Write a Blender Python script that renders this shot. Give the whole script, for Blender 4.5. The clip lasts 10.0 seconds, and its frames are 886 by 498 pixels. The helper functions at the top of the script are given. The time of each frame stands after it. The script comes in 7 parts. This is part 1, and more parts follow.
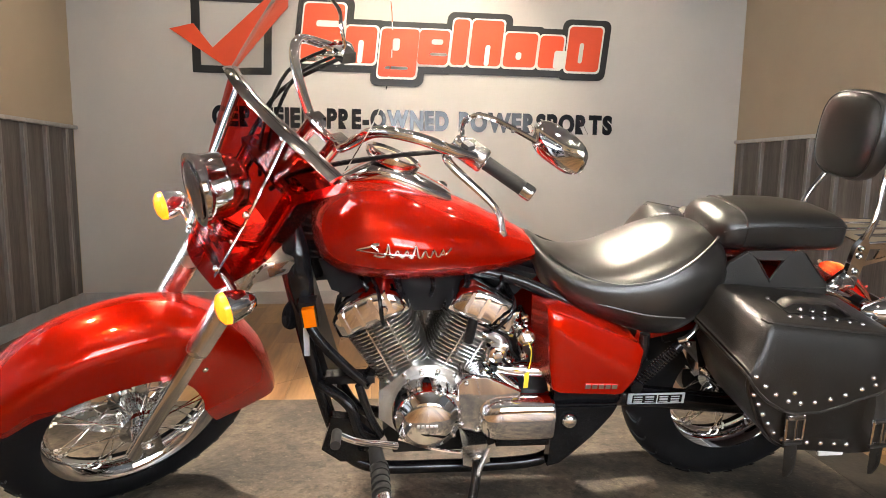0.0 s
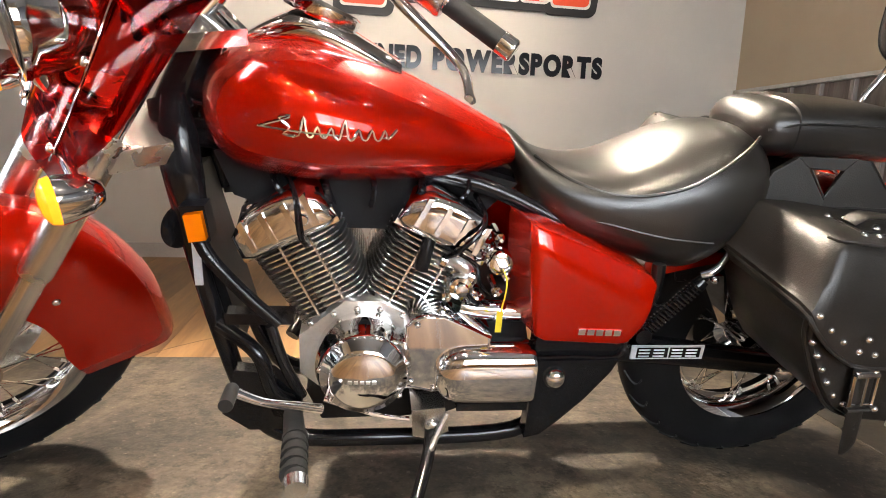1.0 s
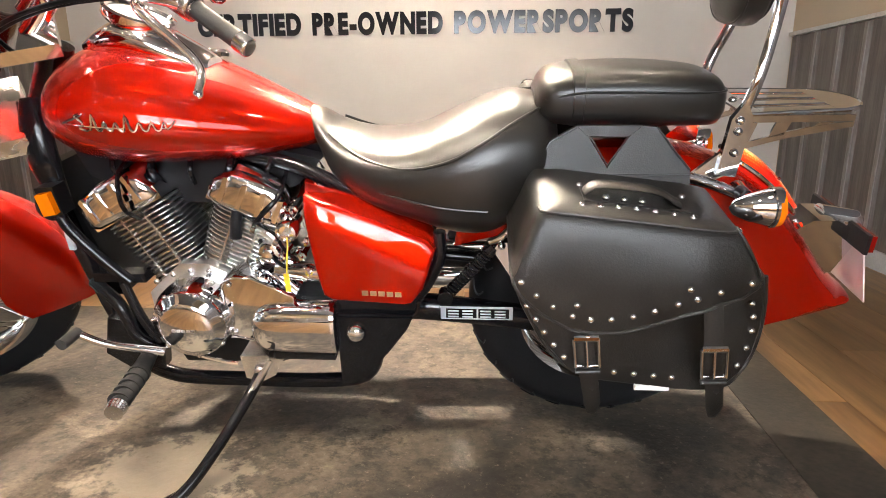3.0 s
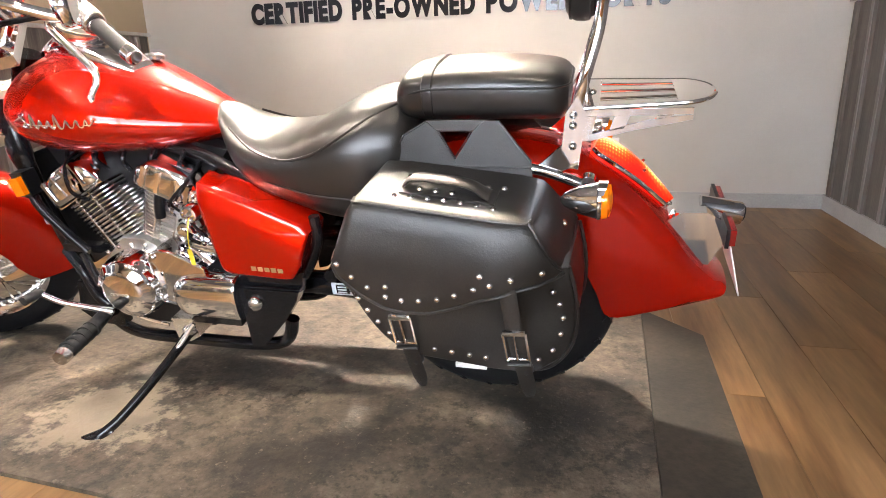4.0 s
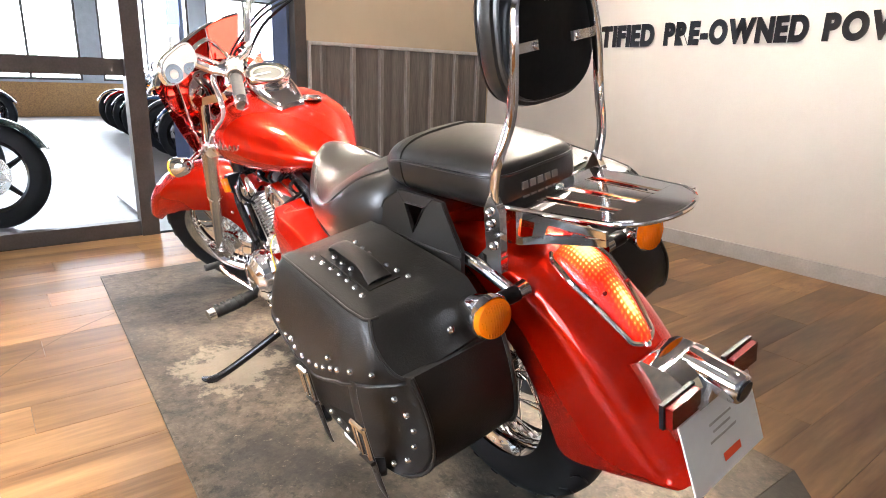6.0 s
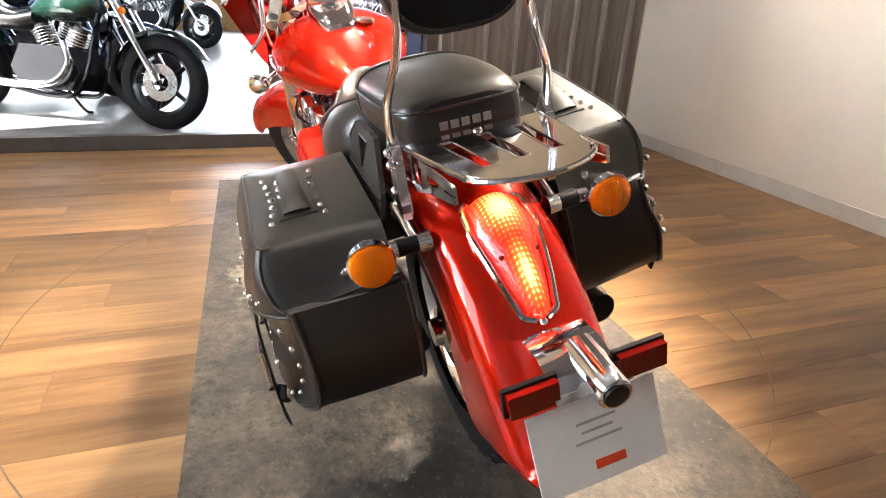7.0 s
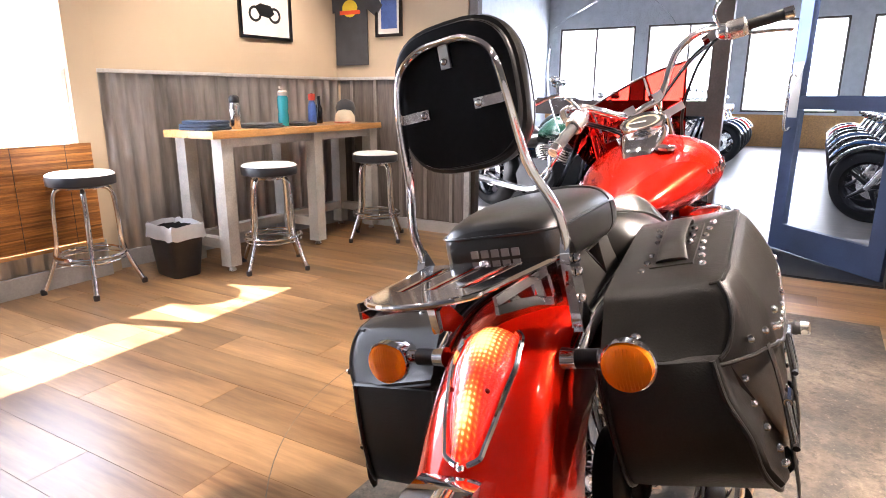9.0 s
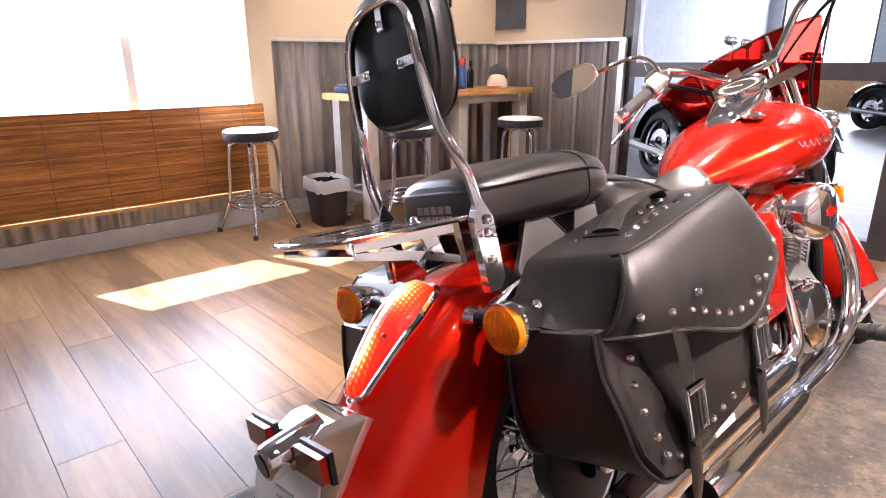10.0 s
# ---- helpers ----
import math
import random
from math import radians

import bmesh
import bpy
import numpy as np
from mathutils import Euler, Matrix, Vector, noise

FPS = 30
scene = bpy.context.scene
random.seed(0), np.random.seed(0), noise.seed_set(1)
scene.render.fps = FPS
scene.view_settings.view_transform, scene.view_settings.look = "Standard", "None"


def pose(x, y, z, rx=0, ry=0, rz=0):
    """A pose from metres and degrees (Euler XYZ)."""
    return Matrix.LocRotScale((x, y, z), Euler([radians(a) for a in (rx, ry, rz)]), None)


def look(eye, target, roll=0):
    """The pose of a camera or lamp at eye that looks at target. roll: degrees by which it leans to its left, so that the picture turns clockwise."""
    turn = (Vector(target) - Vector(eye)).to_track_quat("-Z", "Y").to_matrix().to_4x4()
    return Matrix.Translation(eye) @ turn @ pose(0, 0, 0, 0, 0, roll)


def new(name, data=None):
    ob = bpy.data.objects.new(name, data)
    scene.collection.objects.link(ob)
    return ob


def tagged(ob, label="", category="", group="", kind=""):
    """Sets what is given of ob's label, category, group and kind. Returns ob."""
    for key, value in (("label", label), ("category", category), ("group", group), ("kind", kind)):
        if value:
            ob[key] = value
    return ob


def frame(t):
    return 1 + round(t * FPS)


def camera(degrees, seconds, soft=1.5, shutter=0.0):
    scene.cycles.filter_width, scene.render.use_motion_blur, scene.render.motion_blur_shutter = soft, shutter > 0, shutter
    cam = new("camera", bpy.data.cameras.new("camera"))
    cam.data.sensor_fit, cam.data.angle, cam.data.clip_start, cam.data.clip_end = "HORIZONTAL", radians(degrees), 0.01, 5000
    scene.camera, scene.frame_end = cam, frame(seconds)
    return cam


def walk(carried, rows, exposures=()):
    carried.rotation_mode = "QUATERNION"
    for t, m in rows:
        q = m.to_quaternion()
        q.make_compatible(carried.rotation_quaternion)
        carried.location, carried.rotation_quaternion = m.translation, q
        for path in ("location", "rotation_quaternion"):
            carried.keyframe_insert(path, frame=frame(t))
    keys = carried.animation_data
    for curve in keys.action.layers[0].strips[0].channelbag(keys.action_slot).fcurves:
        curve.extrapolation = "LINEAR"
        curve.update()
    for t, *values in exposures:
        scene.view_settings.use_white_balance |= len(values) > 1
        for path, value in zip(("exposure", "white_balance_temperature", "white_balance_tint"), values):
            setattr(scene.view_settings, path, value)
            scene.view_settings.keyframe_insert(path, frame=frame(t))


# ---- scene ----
cam = camera(72.9, 10.0, soft=0.9)
PATH = [
    (0, (0.636, -1.733, 0.939), (0.862, 0.238, 0.686), 0.9),
    (0.5, (0.655, -1.521, 0.82), (0.903, 0.447, 0.568), 2.8),
    (1, (0.744, -1.359, 0.739), (1.042, 0.591, 0.408), 2.4),
    (1.5, (0.906, -1.286, 0.723), (1.14, 0.662, 0.335), 2.3),
    (2, (1.067, -1.297, 0.72), (1.15, 0.663, 0.334), 2.0),
    (2.2, (1.124, -1.349, 0.732), (1.188, 0.611, 0.341), 0.7),
    (3.3, (1.56, -1.541, 0.816), (1.312, 0.383, 0.328), 0.5),
    (3.5, (1.684, -1.552, 0.828), (1.342, 0.365, 0.375), 1.1),
    (4, (1.93, -1.54, 0.836), (1.456, 0.324, 0.287), -1.5),
    (4.5, (2.145, -1.438, 0.891), (1.461, 0.39, 0.456), 0.8),
    (5, (2.334, -1.346, 0.933), (1.347, 0.337, 0.494), -0.6),
    (5.5, (2.546, -1.224, 0.988), (1.215, 0.198, 0.532), 0.5),
    (6, (2.62, -0.993, 0.97), (1.104, 0.195, 0.432), 1.8),
    (6.2, (2.649, -0.9, 0.97), (1.134, 0.242, 0.336), 3.0),
    (7.3, (2.788, -0.448, 0.992), (0.973, 0.027, 0.3), 2.1),
    (7.5, (2.767, -0.374, 0.993), (0.894, 0.024, 0.417), 1.7),
    (7.8, (2.716, -0.254, 0.982), (0.801, -0.069, 0.434), 3.2),
    (8, (2.675, -0.182, 0.998), (0.749, -0.17, 0.458), 3.6),
    (8.5, (2.675, -0.053, 1.019), (0.83, -0.628, 0.505), -0.3),
    (9, (2.754, 0.199, 1.056), (1.064, -0.749, 0.564), 0.3),
    (9.5, (2.674, 0.381, 1.024), (1.159, -0.805, 0.477), -1.0),
    (10, (2.531, 0.562, 1.05), (1.262, -0.863, 0.454), -0.2),
]
walk(cam, [(t, look(eye, target, roll)) for t, eye, target, roll in PATH],
     exposures=((0.0, 3.14, 6500, 10), (2.0, 3.16, 6600, 10), (3.5, 3.50, 6400, 12), (5.0, 3.74, 6150, 14), (5.5, 3.80, 6150, 13), (7.5, 3.86, 6300, 11), (9.0, 3.68, 6050, 18), (10.0, 3.54, 5950, 23)))

# ---- world and lights ----
SUN_DIR = Vector((-0.37, 1.0, -1.0)).normalized()
world = bpy.data.worlds.new("sky")
scene.world = world
world.use_nodes = True
_wn = world.node_tree.nodes
_sky = _wn.new("ShaderNodeTexSky")
_sky.sky_type, _sky.sun_disc = "NISHITA", False
_sky.sun_elevation = math.asin(-SUN_DIR.z)
_sky.sun_rotation = math.atan2(-SUN_DIR.x, -SUN_DIR.y)
_wn["Background"].inputs[1].default_value = 0.1
world.node_tree.links.new(_sky.outputs[0], _wn["Background"].inputs[0])

_sun = bpy.data.lights.new("sun", "SUN")
_sun.energy, _sun.angle, _sun.color = 5.0, radians(0.5), (1.0, 0.97, 0.92)
new("sun", _sun).matrix_world = Matrix.Translation((2, -6, 6)) @ SUN_DIR.to_track_quat("-Z", "Y").to_matrix().to_4x4()


def spot(x, y, z, tx, ty, tz, watts, cone=70, blend=0.6, size=0.05, colour=(1.0, 0.84, 0.66)):
    d = bpy.data.lights.new("unseen_ceiling_spot", "SPOT")
    d.energy, d.spot_size, d.spot_blend, d.shadow_soft_size, d.color = watts, radians(cone), blend, size, colour
    new("unseen_ceiling_spot", d).matrix_world = look((x, y, z), (tx, ty, tz))


CEIL = 2.75
# Lamps out of view, placed from highlights; engine and back-wall ones added as fill.
# x, y of the fitting, x, y of its aim, watts, cone
SPOTS = [(0.15, -0.95, 0.45, -0.25, 18, 62), (0.80, -1.25, 0.90, -0.12, 36, 34), (1.95, -0.95, 1.7, -0.1, 3.5, 50), (0.40, 1.25, 0.72, 0.05, 80, 56), (1.30, 1.25, 1.36, 0.05, 60, 46),
         (-0.75, 0.0, -0.2, 0.0, 25, 70), (2.2, 0.75, 1.9, 0.1, 2, 50), (-0.35, -2.1, -0.45, -3.0, 22, 85), (0.9, -2.0, 0.8, -2.9, 10, 85)]
for _x, _y, _a, _b, _w, _c in SPOTS:
    spot(_x, _y, CEIL - 0.09, _a, _b, 0.5, _w, cone=_c, size=0.05)
WASHERS = [(-0.1, 1.35), (1.0, 1.35), (2.1, 1.35)]
# added lamp with no known source, brightens the wall beside the door
CORNER_FILL = (-0.45, 1.55)
spot(*CORNER_FILL, CEIL - 0.09, -1.34, 1.55, 0.9, 2.2, cone=80, size=0.06)
for _x, _y in WASHERS:
    spot(_x, _y, CEIL - 0.09, _x, 2.54, 1.45, 2.2 if _x < 0 else 17 if _x < 2 else 2.6, cone=80, size=0.06)

# daylight that falls through the three windows
for _x0, _x1, _w in ((0.82, 1.42, 3.0), (1.53, 2.30, 2.4), (2.43, 3.16, 0.4)):
    d = bpy.data.lights.new("window_daylight", "AREA")
    d.shape, d.size, d.size_y, d.energy, d.color = "RECTANGLE", _x1 - _x0, 1.2, _w, (0.80, 0.89, 1.0)
    new("window_daylight", d).matrix_world = look(((_x0 + _x1) / 2, -3.255, 1.45), ((_x0 + _x1) / 2 - 0.1, 1.0, 0.7))

# ---- materials ----


def ramp_node(nt, fac, stops):
    r = nt.nodes.new("ShaderNodeValToRGB")
    el = r.color_ramp.elements
    while len(el) < len(stops):
        el.new(0.5)
    for e, (p, c) in zip(el, stops):
        e.position, e.color = p, (*c, 1)
    nt.links.new(fac, r.inputs[0])
    return r.outputs[0]


def mix_node(nt, fac, a, b, mode="MIX"):
    m = nt.nodes.new("ShaderNodeMix")
    m.data_type, m.blend_type = "RGBA", mode
    for slot, v in ((0, fac), (6, a), (7, b)):
        if isinstance(v, (int, float)):
            m.inputs[slot].default_value = v
        elif isinstance(v, tuple):
            m.inputs[slot].default_value = (*v, 1)
        else:
            nt.links.new(v, m.inputs[slot])
    return m.outputs[2]


def noise_node(nt, co, scale, detail=4.0, rough=0.55, stretch=None):
    if stretch:
        mp = nt.nodes.new("ShaderNodeMapping")
        mp.inputs["Scale"].default_value = stretch
        nt.links.new(co, mp.inputs[0])
        co = mp.outputs[0]
    n = nt.nodes.new("ShaderNodeTexNoise")
    n.inputs["Scale"].default_value, n.inputs["Detail"].default_value, n.inputs["Roughness"].default_value = scale, detail, rough
    nt.links.new(co, n.inputs["Vector"])
    return n.outputs["Fac"]


def material(name, base, rough=0.5, metal=0.0, vary=0.12, scale=6.0, fine=90.0, bump=0.0, coat=0.0, coat_rough=0.03, rough_vary=0.08,
             emit=None, emit_strength=0.0, transmission=0.0, ior=1.45, stretch=None, random_tint=0.0, spec=0.5, base2=None, stops=(0.35, 0.65), sheen=0.0):
    m = bpy.data.materials.new(name)
    m.use_nodes = True
    nt = m.node_tree
    b = nt.nodes["Principled BSDF"]
    co = nt.nodes.new("ShaderNodeTexCoord").outputs["Object"]
    if random_tint:                     # every piece takes its own stretch of the grain
        shift = nt.nodes.new("ShaderNodeVectorMath")
        shift.operation, shift.inputs[1].default_value = "MULTIPLY_ADD", (37.0, 53.0, 11.0)
        nt.links.new(nt.nodes.new("ShaderNodeObjectInfo").outputs["Random"], shift.inputs[0])
        nt.links.new(co, shift.inputs[2])
        co = shift.outputs[0]
    big = noise_node(nt, co, scale, 5.0, 0.6, stretch)
    small = noise_node(nt, co, fine, 3.0, 0.6, stretch)
    lo = tuple(c * (1 - vary) for c in base)
    hi = tuple(min(1.0, c * (1 + vary)) for c in base) if base2 is None else base2
    col = ramp_node(nt, big, ((stops[0], lo), (stops[1], hi)))
    if vary > 0:
        col = mix_node(nt, min(0.5, vary * 1.5), col, ramp_node(nt, small, ((0.3, (0.25,) * 3), (0.7, (0.78,) * 3))), "OVERLAY")
    if random_tint:
        oi = nt.nodes.new("ShaderNodeObjectInfo")
        hs = nt.nodes.new("ShaderNodeHueSaturation")
        mr = nt.nodes.new("ShaderNodeMapRange")
        mr.inputs[3].default_value, mr.inputs[4].default_value = 1 - random_tint, 1 + random_tint
        nt.links.new(oi.outputs["Random"], mr.inputs[0])
        nt.links.new(mr.outputs[0], hs.inputs["Value"])
        nt.links.new(col, hs.inputs["Color"])
        col = hs.outputs[0]
    nt.links.new(col, b.inputs["Base Color"])
    rr = nt.nodes.new("ShaderNodeMapRange")
    rr.inputs[3].default_value, rr.inputs[4].default_value = max(0.0, rough - rough_vary), min(1.0, rough + rough_vary)
    nt.links.new(big, rr.inputs[0])
    nt.links.new(rr.outputs[0], b.inputs["Roughness"])
    b.inputs["Metallic"].default_value = metal
    b.inputs["Specular IOR Level"].default_value = spec
    b.inputs["Coat Weight"].default_value, b.inputs["Coat Roughness"].default_value = coat, coat_rough
    b.inputs["Transmission Weight"].default_value, b.inputs["IOR"].default_value = transmission, ior
    b.inputs["Sheen Weight"].default_value = sheen
    if emit:
        b.inputs["Emission Color"].default_value, b.inputs["Emission Strength"].default_value = (*emit, 1), emit_strength
    if bump:
        bp = nt.nodes.new("ShaderNodeBump")
        bp.inputs["Strength"].default_value, bp.inputs["Distance"].default_value = bump, 0.004
        nt.links.new(small, bp.inputs["Height"])
        nt.links.new(bp.outputs[0], b.inputs["Normal"])
    return m


RED = material("red_candy_paint", (0.44, 0.0078, 0.0007), 0.24, 0.6, vary=0.0, coat=0.9, coat_rough=0.008, rough_vary=0.0, spec=0.0)
CHROME = material("chrome", (0.86, 0.86, 0.87), 0.06, 1.0, vary=0.03, rough_vary=0.04)
MIRROR = material("silvered_glass", (0.92, 0.94, 0.95), 0.01, 1.0, vary=0.0, rough_vary=0.0)
STEEL = material("satin_aluminium", (0.74, 0.73, 0.71), 0.27, 1.0, vary=0.08, fine=200, rough_vary=0.08)
POLISHED = material("polished_alloy", (0.80, 0.79, 0.77), 0.16, 1.0, vary=0.06, fine=180, rough_vary=0.05)
CAST = material("cast_alloy", (0.72, 0.71, 0.69), 0.38, 1.0, vary=0.12, fine=160, bump=0.12)
BLACKP = material("black_gloss_paint", (0.007, 0.007, 0.008), 0.14, 0.0, vary=0.2, spec=0.4, rough_vary=0.05)
BLACKM = material("black_satin_metal", (0.007, 0.007, 0.008), 0.36, 0.0, vary=0.25, bump=0.05, spec=0.25)
LEATHER = material("black_leather", (0.010, 0.009, 0.008), 0.31, 0.0, vary=0.25, fine=420, bump=0.10, rough_vary=0.05, spec=0.75)
BAGLEATHER = material("black_bag_leather", (0.013, 0.0115, 0.010), 0.37, 0.0, vary=0.3, scale=9, fine=300, bump=0.16, rough_vary=0.10, spec=0.55)
RUBBER = material("tyre_rubber", (0.009, 0.009, 0.010), 0.6, 0.0, vary=0.2, fine=240, bump=0.1, spec=0.2)
GRIP = material("grip_rubber", (0.018, 0.018, 0.018), 0.7, 0.0, vary=0.2, bump=0.15)
AMBER = material("amber_lens", (0.92, 0.21, 0.001), 0.12, 0.0, vary=0.0, rough_vary=0.0, coat=0.5, transmission=0.1)
REDLENS = material("red_lens", (0.20, 0.003, 0.002), 0.12, 0.0, vary=0.05, coat=0.8, transmission=0.2)
TAIL = material("lit_tail_lens", (0.55, 0.01, 0.005), 0.15, 0.0, vary=0.1, fine=220, bump=0.5, coat=0.8, emit=(1.0, 0.08, 0.02), emit_strength=0.36)
_nt = TAIL.node_tree                    # two bulbs glow through the ribbed lens
_co = _nt.nodes.new("ShaderNodeTexCoord").outputs["Object"]
_rib = _nt.nodes.new("ShaderNodeTexWave")
_rib.bands_direction, _rib.wave_profile = "Y", "TRI"
_rib.inputs["Scale"].default_value, _rib.inputs["Distortion"].default_value = 42.0, 0.0
_nt.links.new(_co, _rib.inputs["Vector"])
_row = _nt.nodes.new("ShaderNodeTexWave")
_row.bands_direction, _row.wave_profile = "X", "TRI"
_row.inputs["Scale"].default_value, _row.inputs["Distortion"].default_value = 48.0, 0.0
_nt.links.new(_co, _row.inputs["Vector"])
_cell = _nt.nodes.new("ShaderNodeMath")
_cell.operation = "MULTIPLY"
_nt.links.new(_rib.outputs["Fac"], _cell.inputs[0])
_nt.links.new(_row.outputs["Fac"], _cell.inputs[1])
_glow = []
for _place, _size in (((1.972, 0.0, 0.692), (15.0, 20.0, 15.0)), ((2.054, 0.0, 0.615), (13.0, 40.0, 13.0))):
    _sb = _nt.nodes.new("ShaderNodeVectorMath")
    _sb.operation, _sb.inputs[1].default_value = "SUBTRACT", _place
    _nt.links.new(_co, _sb.inputs[0])
    _ml = _nt.nodes.new("ShaderNodeVectorMath")
    _ml.operation, _ml.inputs[1].default_value = "MULTIPLY", _size
    _nt.links.new(_sb.outputs[0], _ml.inputs[0])
    _ln = _nt.nodes.new("ShaderNodeVectorMath")
    _ln.operation = "LENGTH"
    _nt.links.new(_ml.outputs[0], _ln.inputs[0])
    _glow.append(_ln.outputs["Value"])
_mn = _nt.nodes.new("ShaderNodeMath")
_mn.operation = "MINIMUM"
_nt.links.new(_glow[0], _mn.inputs[0])
_nt.links.new(_glow[1], _mn.inputs[1])
_ad = _nt.nodes.new("ShaderNodeMath")
_ad.operation, _ad.inputs[1].default_value = "MULTIPLY_ADD", -0.45
_nt.links.new(_cell.outputs[0], _ad.inputs[0])
_nt.links.new(_mn.outputs[0], _ad.inputs[2])
_nt.links.new(ramp_node(_nt, _ad.outputs[0], ((0.12, (1.0, 0.46, 0.13)), (0.38, (0.62, 0.075, 0.008)), (0.70, (0.22, 0.010, 0.001)), (1.0, (0.06, 0.001, 0.0005)))), _nt.nodes["Principled BSDF"].inputs["Emission Color"])
SIGNALLIT = material("lit_signal_lens", (0.92, 0.24, 0.008), 0.15, 0.0, vary=0.06, bump=0.3, coat=0.8, emit=(1.0, 0.22, 0.008), emit_strength=0.3)
GLASS = material("clear_screen", (0.97, 0.98, 0.98), 0.01, 0.0, vary=0.0, transmission=1.0, ior=1.1, rough_vary=0.0)
REDGLASS = material("red_tinted_screen", (0.58, 0.012, 0.006), 0.0, 0.0, vary=0.0, transmission=1.0, ior=1.001, rough_vary=0.0, coat=0.35, spec=0.0)
WHITEP = material("white_plate", (0.80, 0.79, 0.77), 0.4, 0.0, vary=0.05)
YELLOW = material("yellow_tag", (0.70, 0.52, 0.03), 0.5, 0.0, vary=0.08)
NAMEGREY = material("grey_seat_print", (0.20, 0.19, 0.18), 0.5, 0.0, vary=0.1)
CREAM = material("cream_dial_ring", (0.26, 0.21, 0.12), 0.4, 0.0, vary=0.1)
LABEL = material("silver_label", (0.55, 0.57, 0.62), 0.35, 0.3, vary=0.15, fine=400)
WALL = material("tan_wall_paint", (0.43, 0.345, 0.24), 0.75, 0.0, vary=0.05, scale=1.3, fine=260, bump=0.06)
# greyer than WALL: the cool window light is put into its colour
WALLG = material("window_greyed_wall", (0.52, 0.49, 0.45), 0.72, 0.0, vary=0.05, scale=1.3, fine=260, bump=0.06)
DARKWALL = material("dark_unseen_wall", (0.075, 0.075, 0.08), 0.7, 0.0, vary=0.08)
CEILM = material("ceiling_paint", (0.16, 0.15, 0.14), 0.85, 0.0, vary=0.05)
BASE = material("grey_baseboard", (0.40, 0.39, 0.38), 0.32, 0.0, vary=0.1)
TRIM = material("galvanised_trim", (0.50, 0.49, 0.47), 0.42, 0.6, vary=0.15, fine=60)
PANEL = material("grey_brown_panel", (0.125, 0.107, 0.094), 0.5, 0.15, vary=0.26, scale=4, fine=30, bump=0.08, stretch=(5, 5, 0.3))
BATTEN = material("pale_grey_batten", (0.24, 0.215, 0.195), 0.45, 0.2, vary=0.2, scale=5, fine=40, stretch=(5, 5, 0.4))
CORRUG = material("weathered_corrugated_steel", (0.27, 0.25, 0.225), 0.34, 0.8, vary=0.16, scale=2.5, fine=14, bump=0.03, stretch=(2, 2, 0.3), base2=(0.52, 0.49, 0.46))
PLANK = material("oak_laminate", (0.105, 0.052, 0.020), 0.36, 0.0, vary=0.14, scale=1.3, fine=9, bump=0.05, stretch=(8, 0.8, 1), random_tint=0.28, base2=(0.285, 0.168, 0.076), stops=(0.30, 0.70), spec=0.30)
MAT = material("worn_grey_mat", (0.040, 0.033, 0.025), 0.66, 0.0, vary=0.34, scale=2.6, fine=55, bump=0.6, base2=(0.120, 0.095, 0.066), stops=(0.36, 0.62))
_nt = MAT.node_tree                     # dark stains, pale grit and a scuffed patch where stands have rubbed
_b = _nt.nodes["Principled BSDF"]
_co = _nt.nodes.new("ShaderNodeTexCoord").outputs["Object"]
_col = _b.inputs["Base Color"].links[0].from_socket
_col = mix_node(_nt, ramp_node(_nt, noise_node(_nt, _co, 7.5, 9.0, 0.72), ((0.38, (0.65,) * 3), (0.54, (0.0,) * 3))), _col, (0.022, 0.020, 0.019))
_col = mix_node(_nt, ramp_node(_nt, noise_node(_nt, _co, 70.0, 4.0, 0.7), ((0.60, (0.0,) * 3), (0.74, (0.75,) * 3))), _col, (0.20, 0.165, 0.12))
_col = mix_node(_nt, ramp_node(_nt, noise_node(_nt, _co, 26.0, 6.0, 0.75), ((0.36, (0.75,) * 3), (0.50, (0.0,) * 3))), _col, (0.016, 0.013, 0.011))
_dv = _nt.nodes.new("ShaderNodeVectorMath")
_dv.operation, _dv.inputs[1].default_value = "DISTANCE", (0.72, -0.40, 0.01)
_nt.links.new(_co, _dv.inputs[0])
_na = _nt.nodes.new("ShaderNodeMath")
_na.operation, _na.inputs[1].default_value = "MULTIPLY_ADD", 0.55
_nt.links.new(noise_node(_nt, _co, 14.0, 7.0, 0.7), _na.inputs[0])
_nt.links.new(_dv.outputs["Value"], _na.inputs[2])
_col = mix_node(_nt, ramp_node(_nt, _na.outputs[0], ((0.40, (0.7,) * 3), (0.46, (0.0,) * 3))), _col, (0.27, 0.225, 0.165))
_nt.links.new(_col, _b.inputs["Base Color"])
# mat colour with the shade at its rear end painted in
MATSHADE = material("mat_with_painted_shade", (0.022, 0.018, 0.014), 0.6, 0.0, vary=0.3, scale=3, fine=60, bump=0.3, base2=(0.05, 0.04, 0.028))
SLAB = material("dark_joint", (0.03, 0.022, 0.016), 0.8, 0.0, vary=0.2)
SEAM = material("scuffed_seam", (0.11, 0.075, 0.045), 0.6, 0.0, vary=0.3)
BRONZE = material("bronze_frame", (0.075, 0.062, 0.055), 0.45, 0.4, vary=0.15)
BLUE = material("blue_door_paint", (0.045, 0.065, 0.13), 0.45, 0.1, vary=0.1)
PANE = material("window_pane", (1, 1, 1), 0.0, 0.0, vary=0.0, transmission=1.0, ior=1.01, rough_vary=0.0)
ORANGE = material("orange_red_sign_face", (0.78, 0.085, 0.025), 0.4, 0.0, vary=0.03)
SIGNBLK = material("black_sign_edge", (0.02, 0.02, 0.02), 0.35, 0.0, vary=0.1)
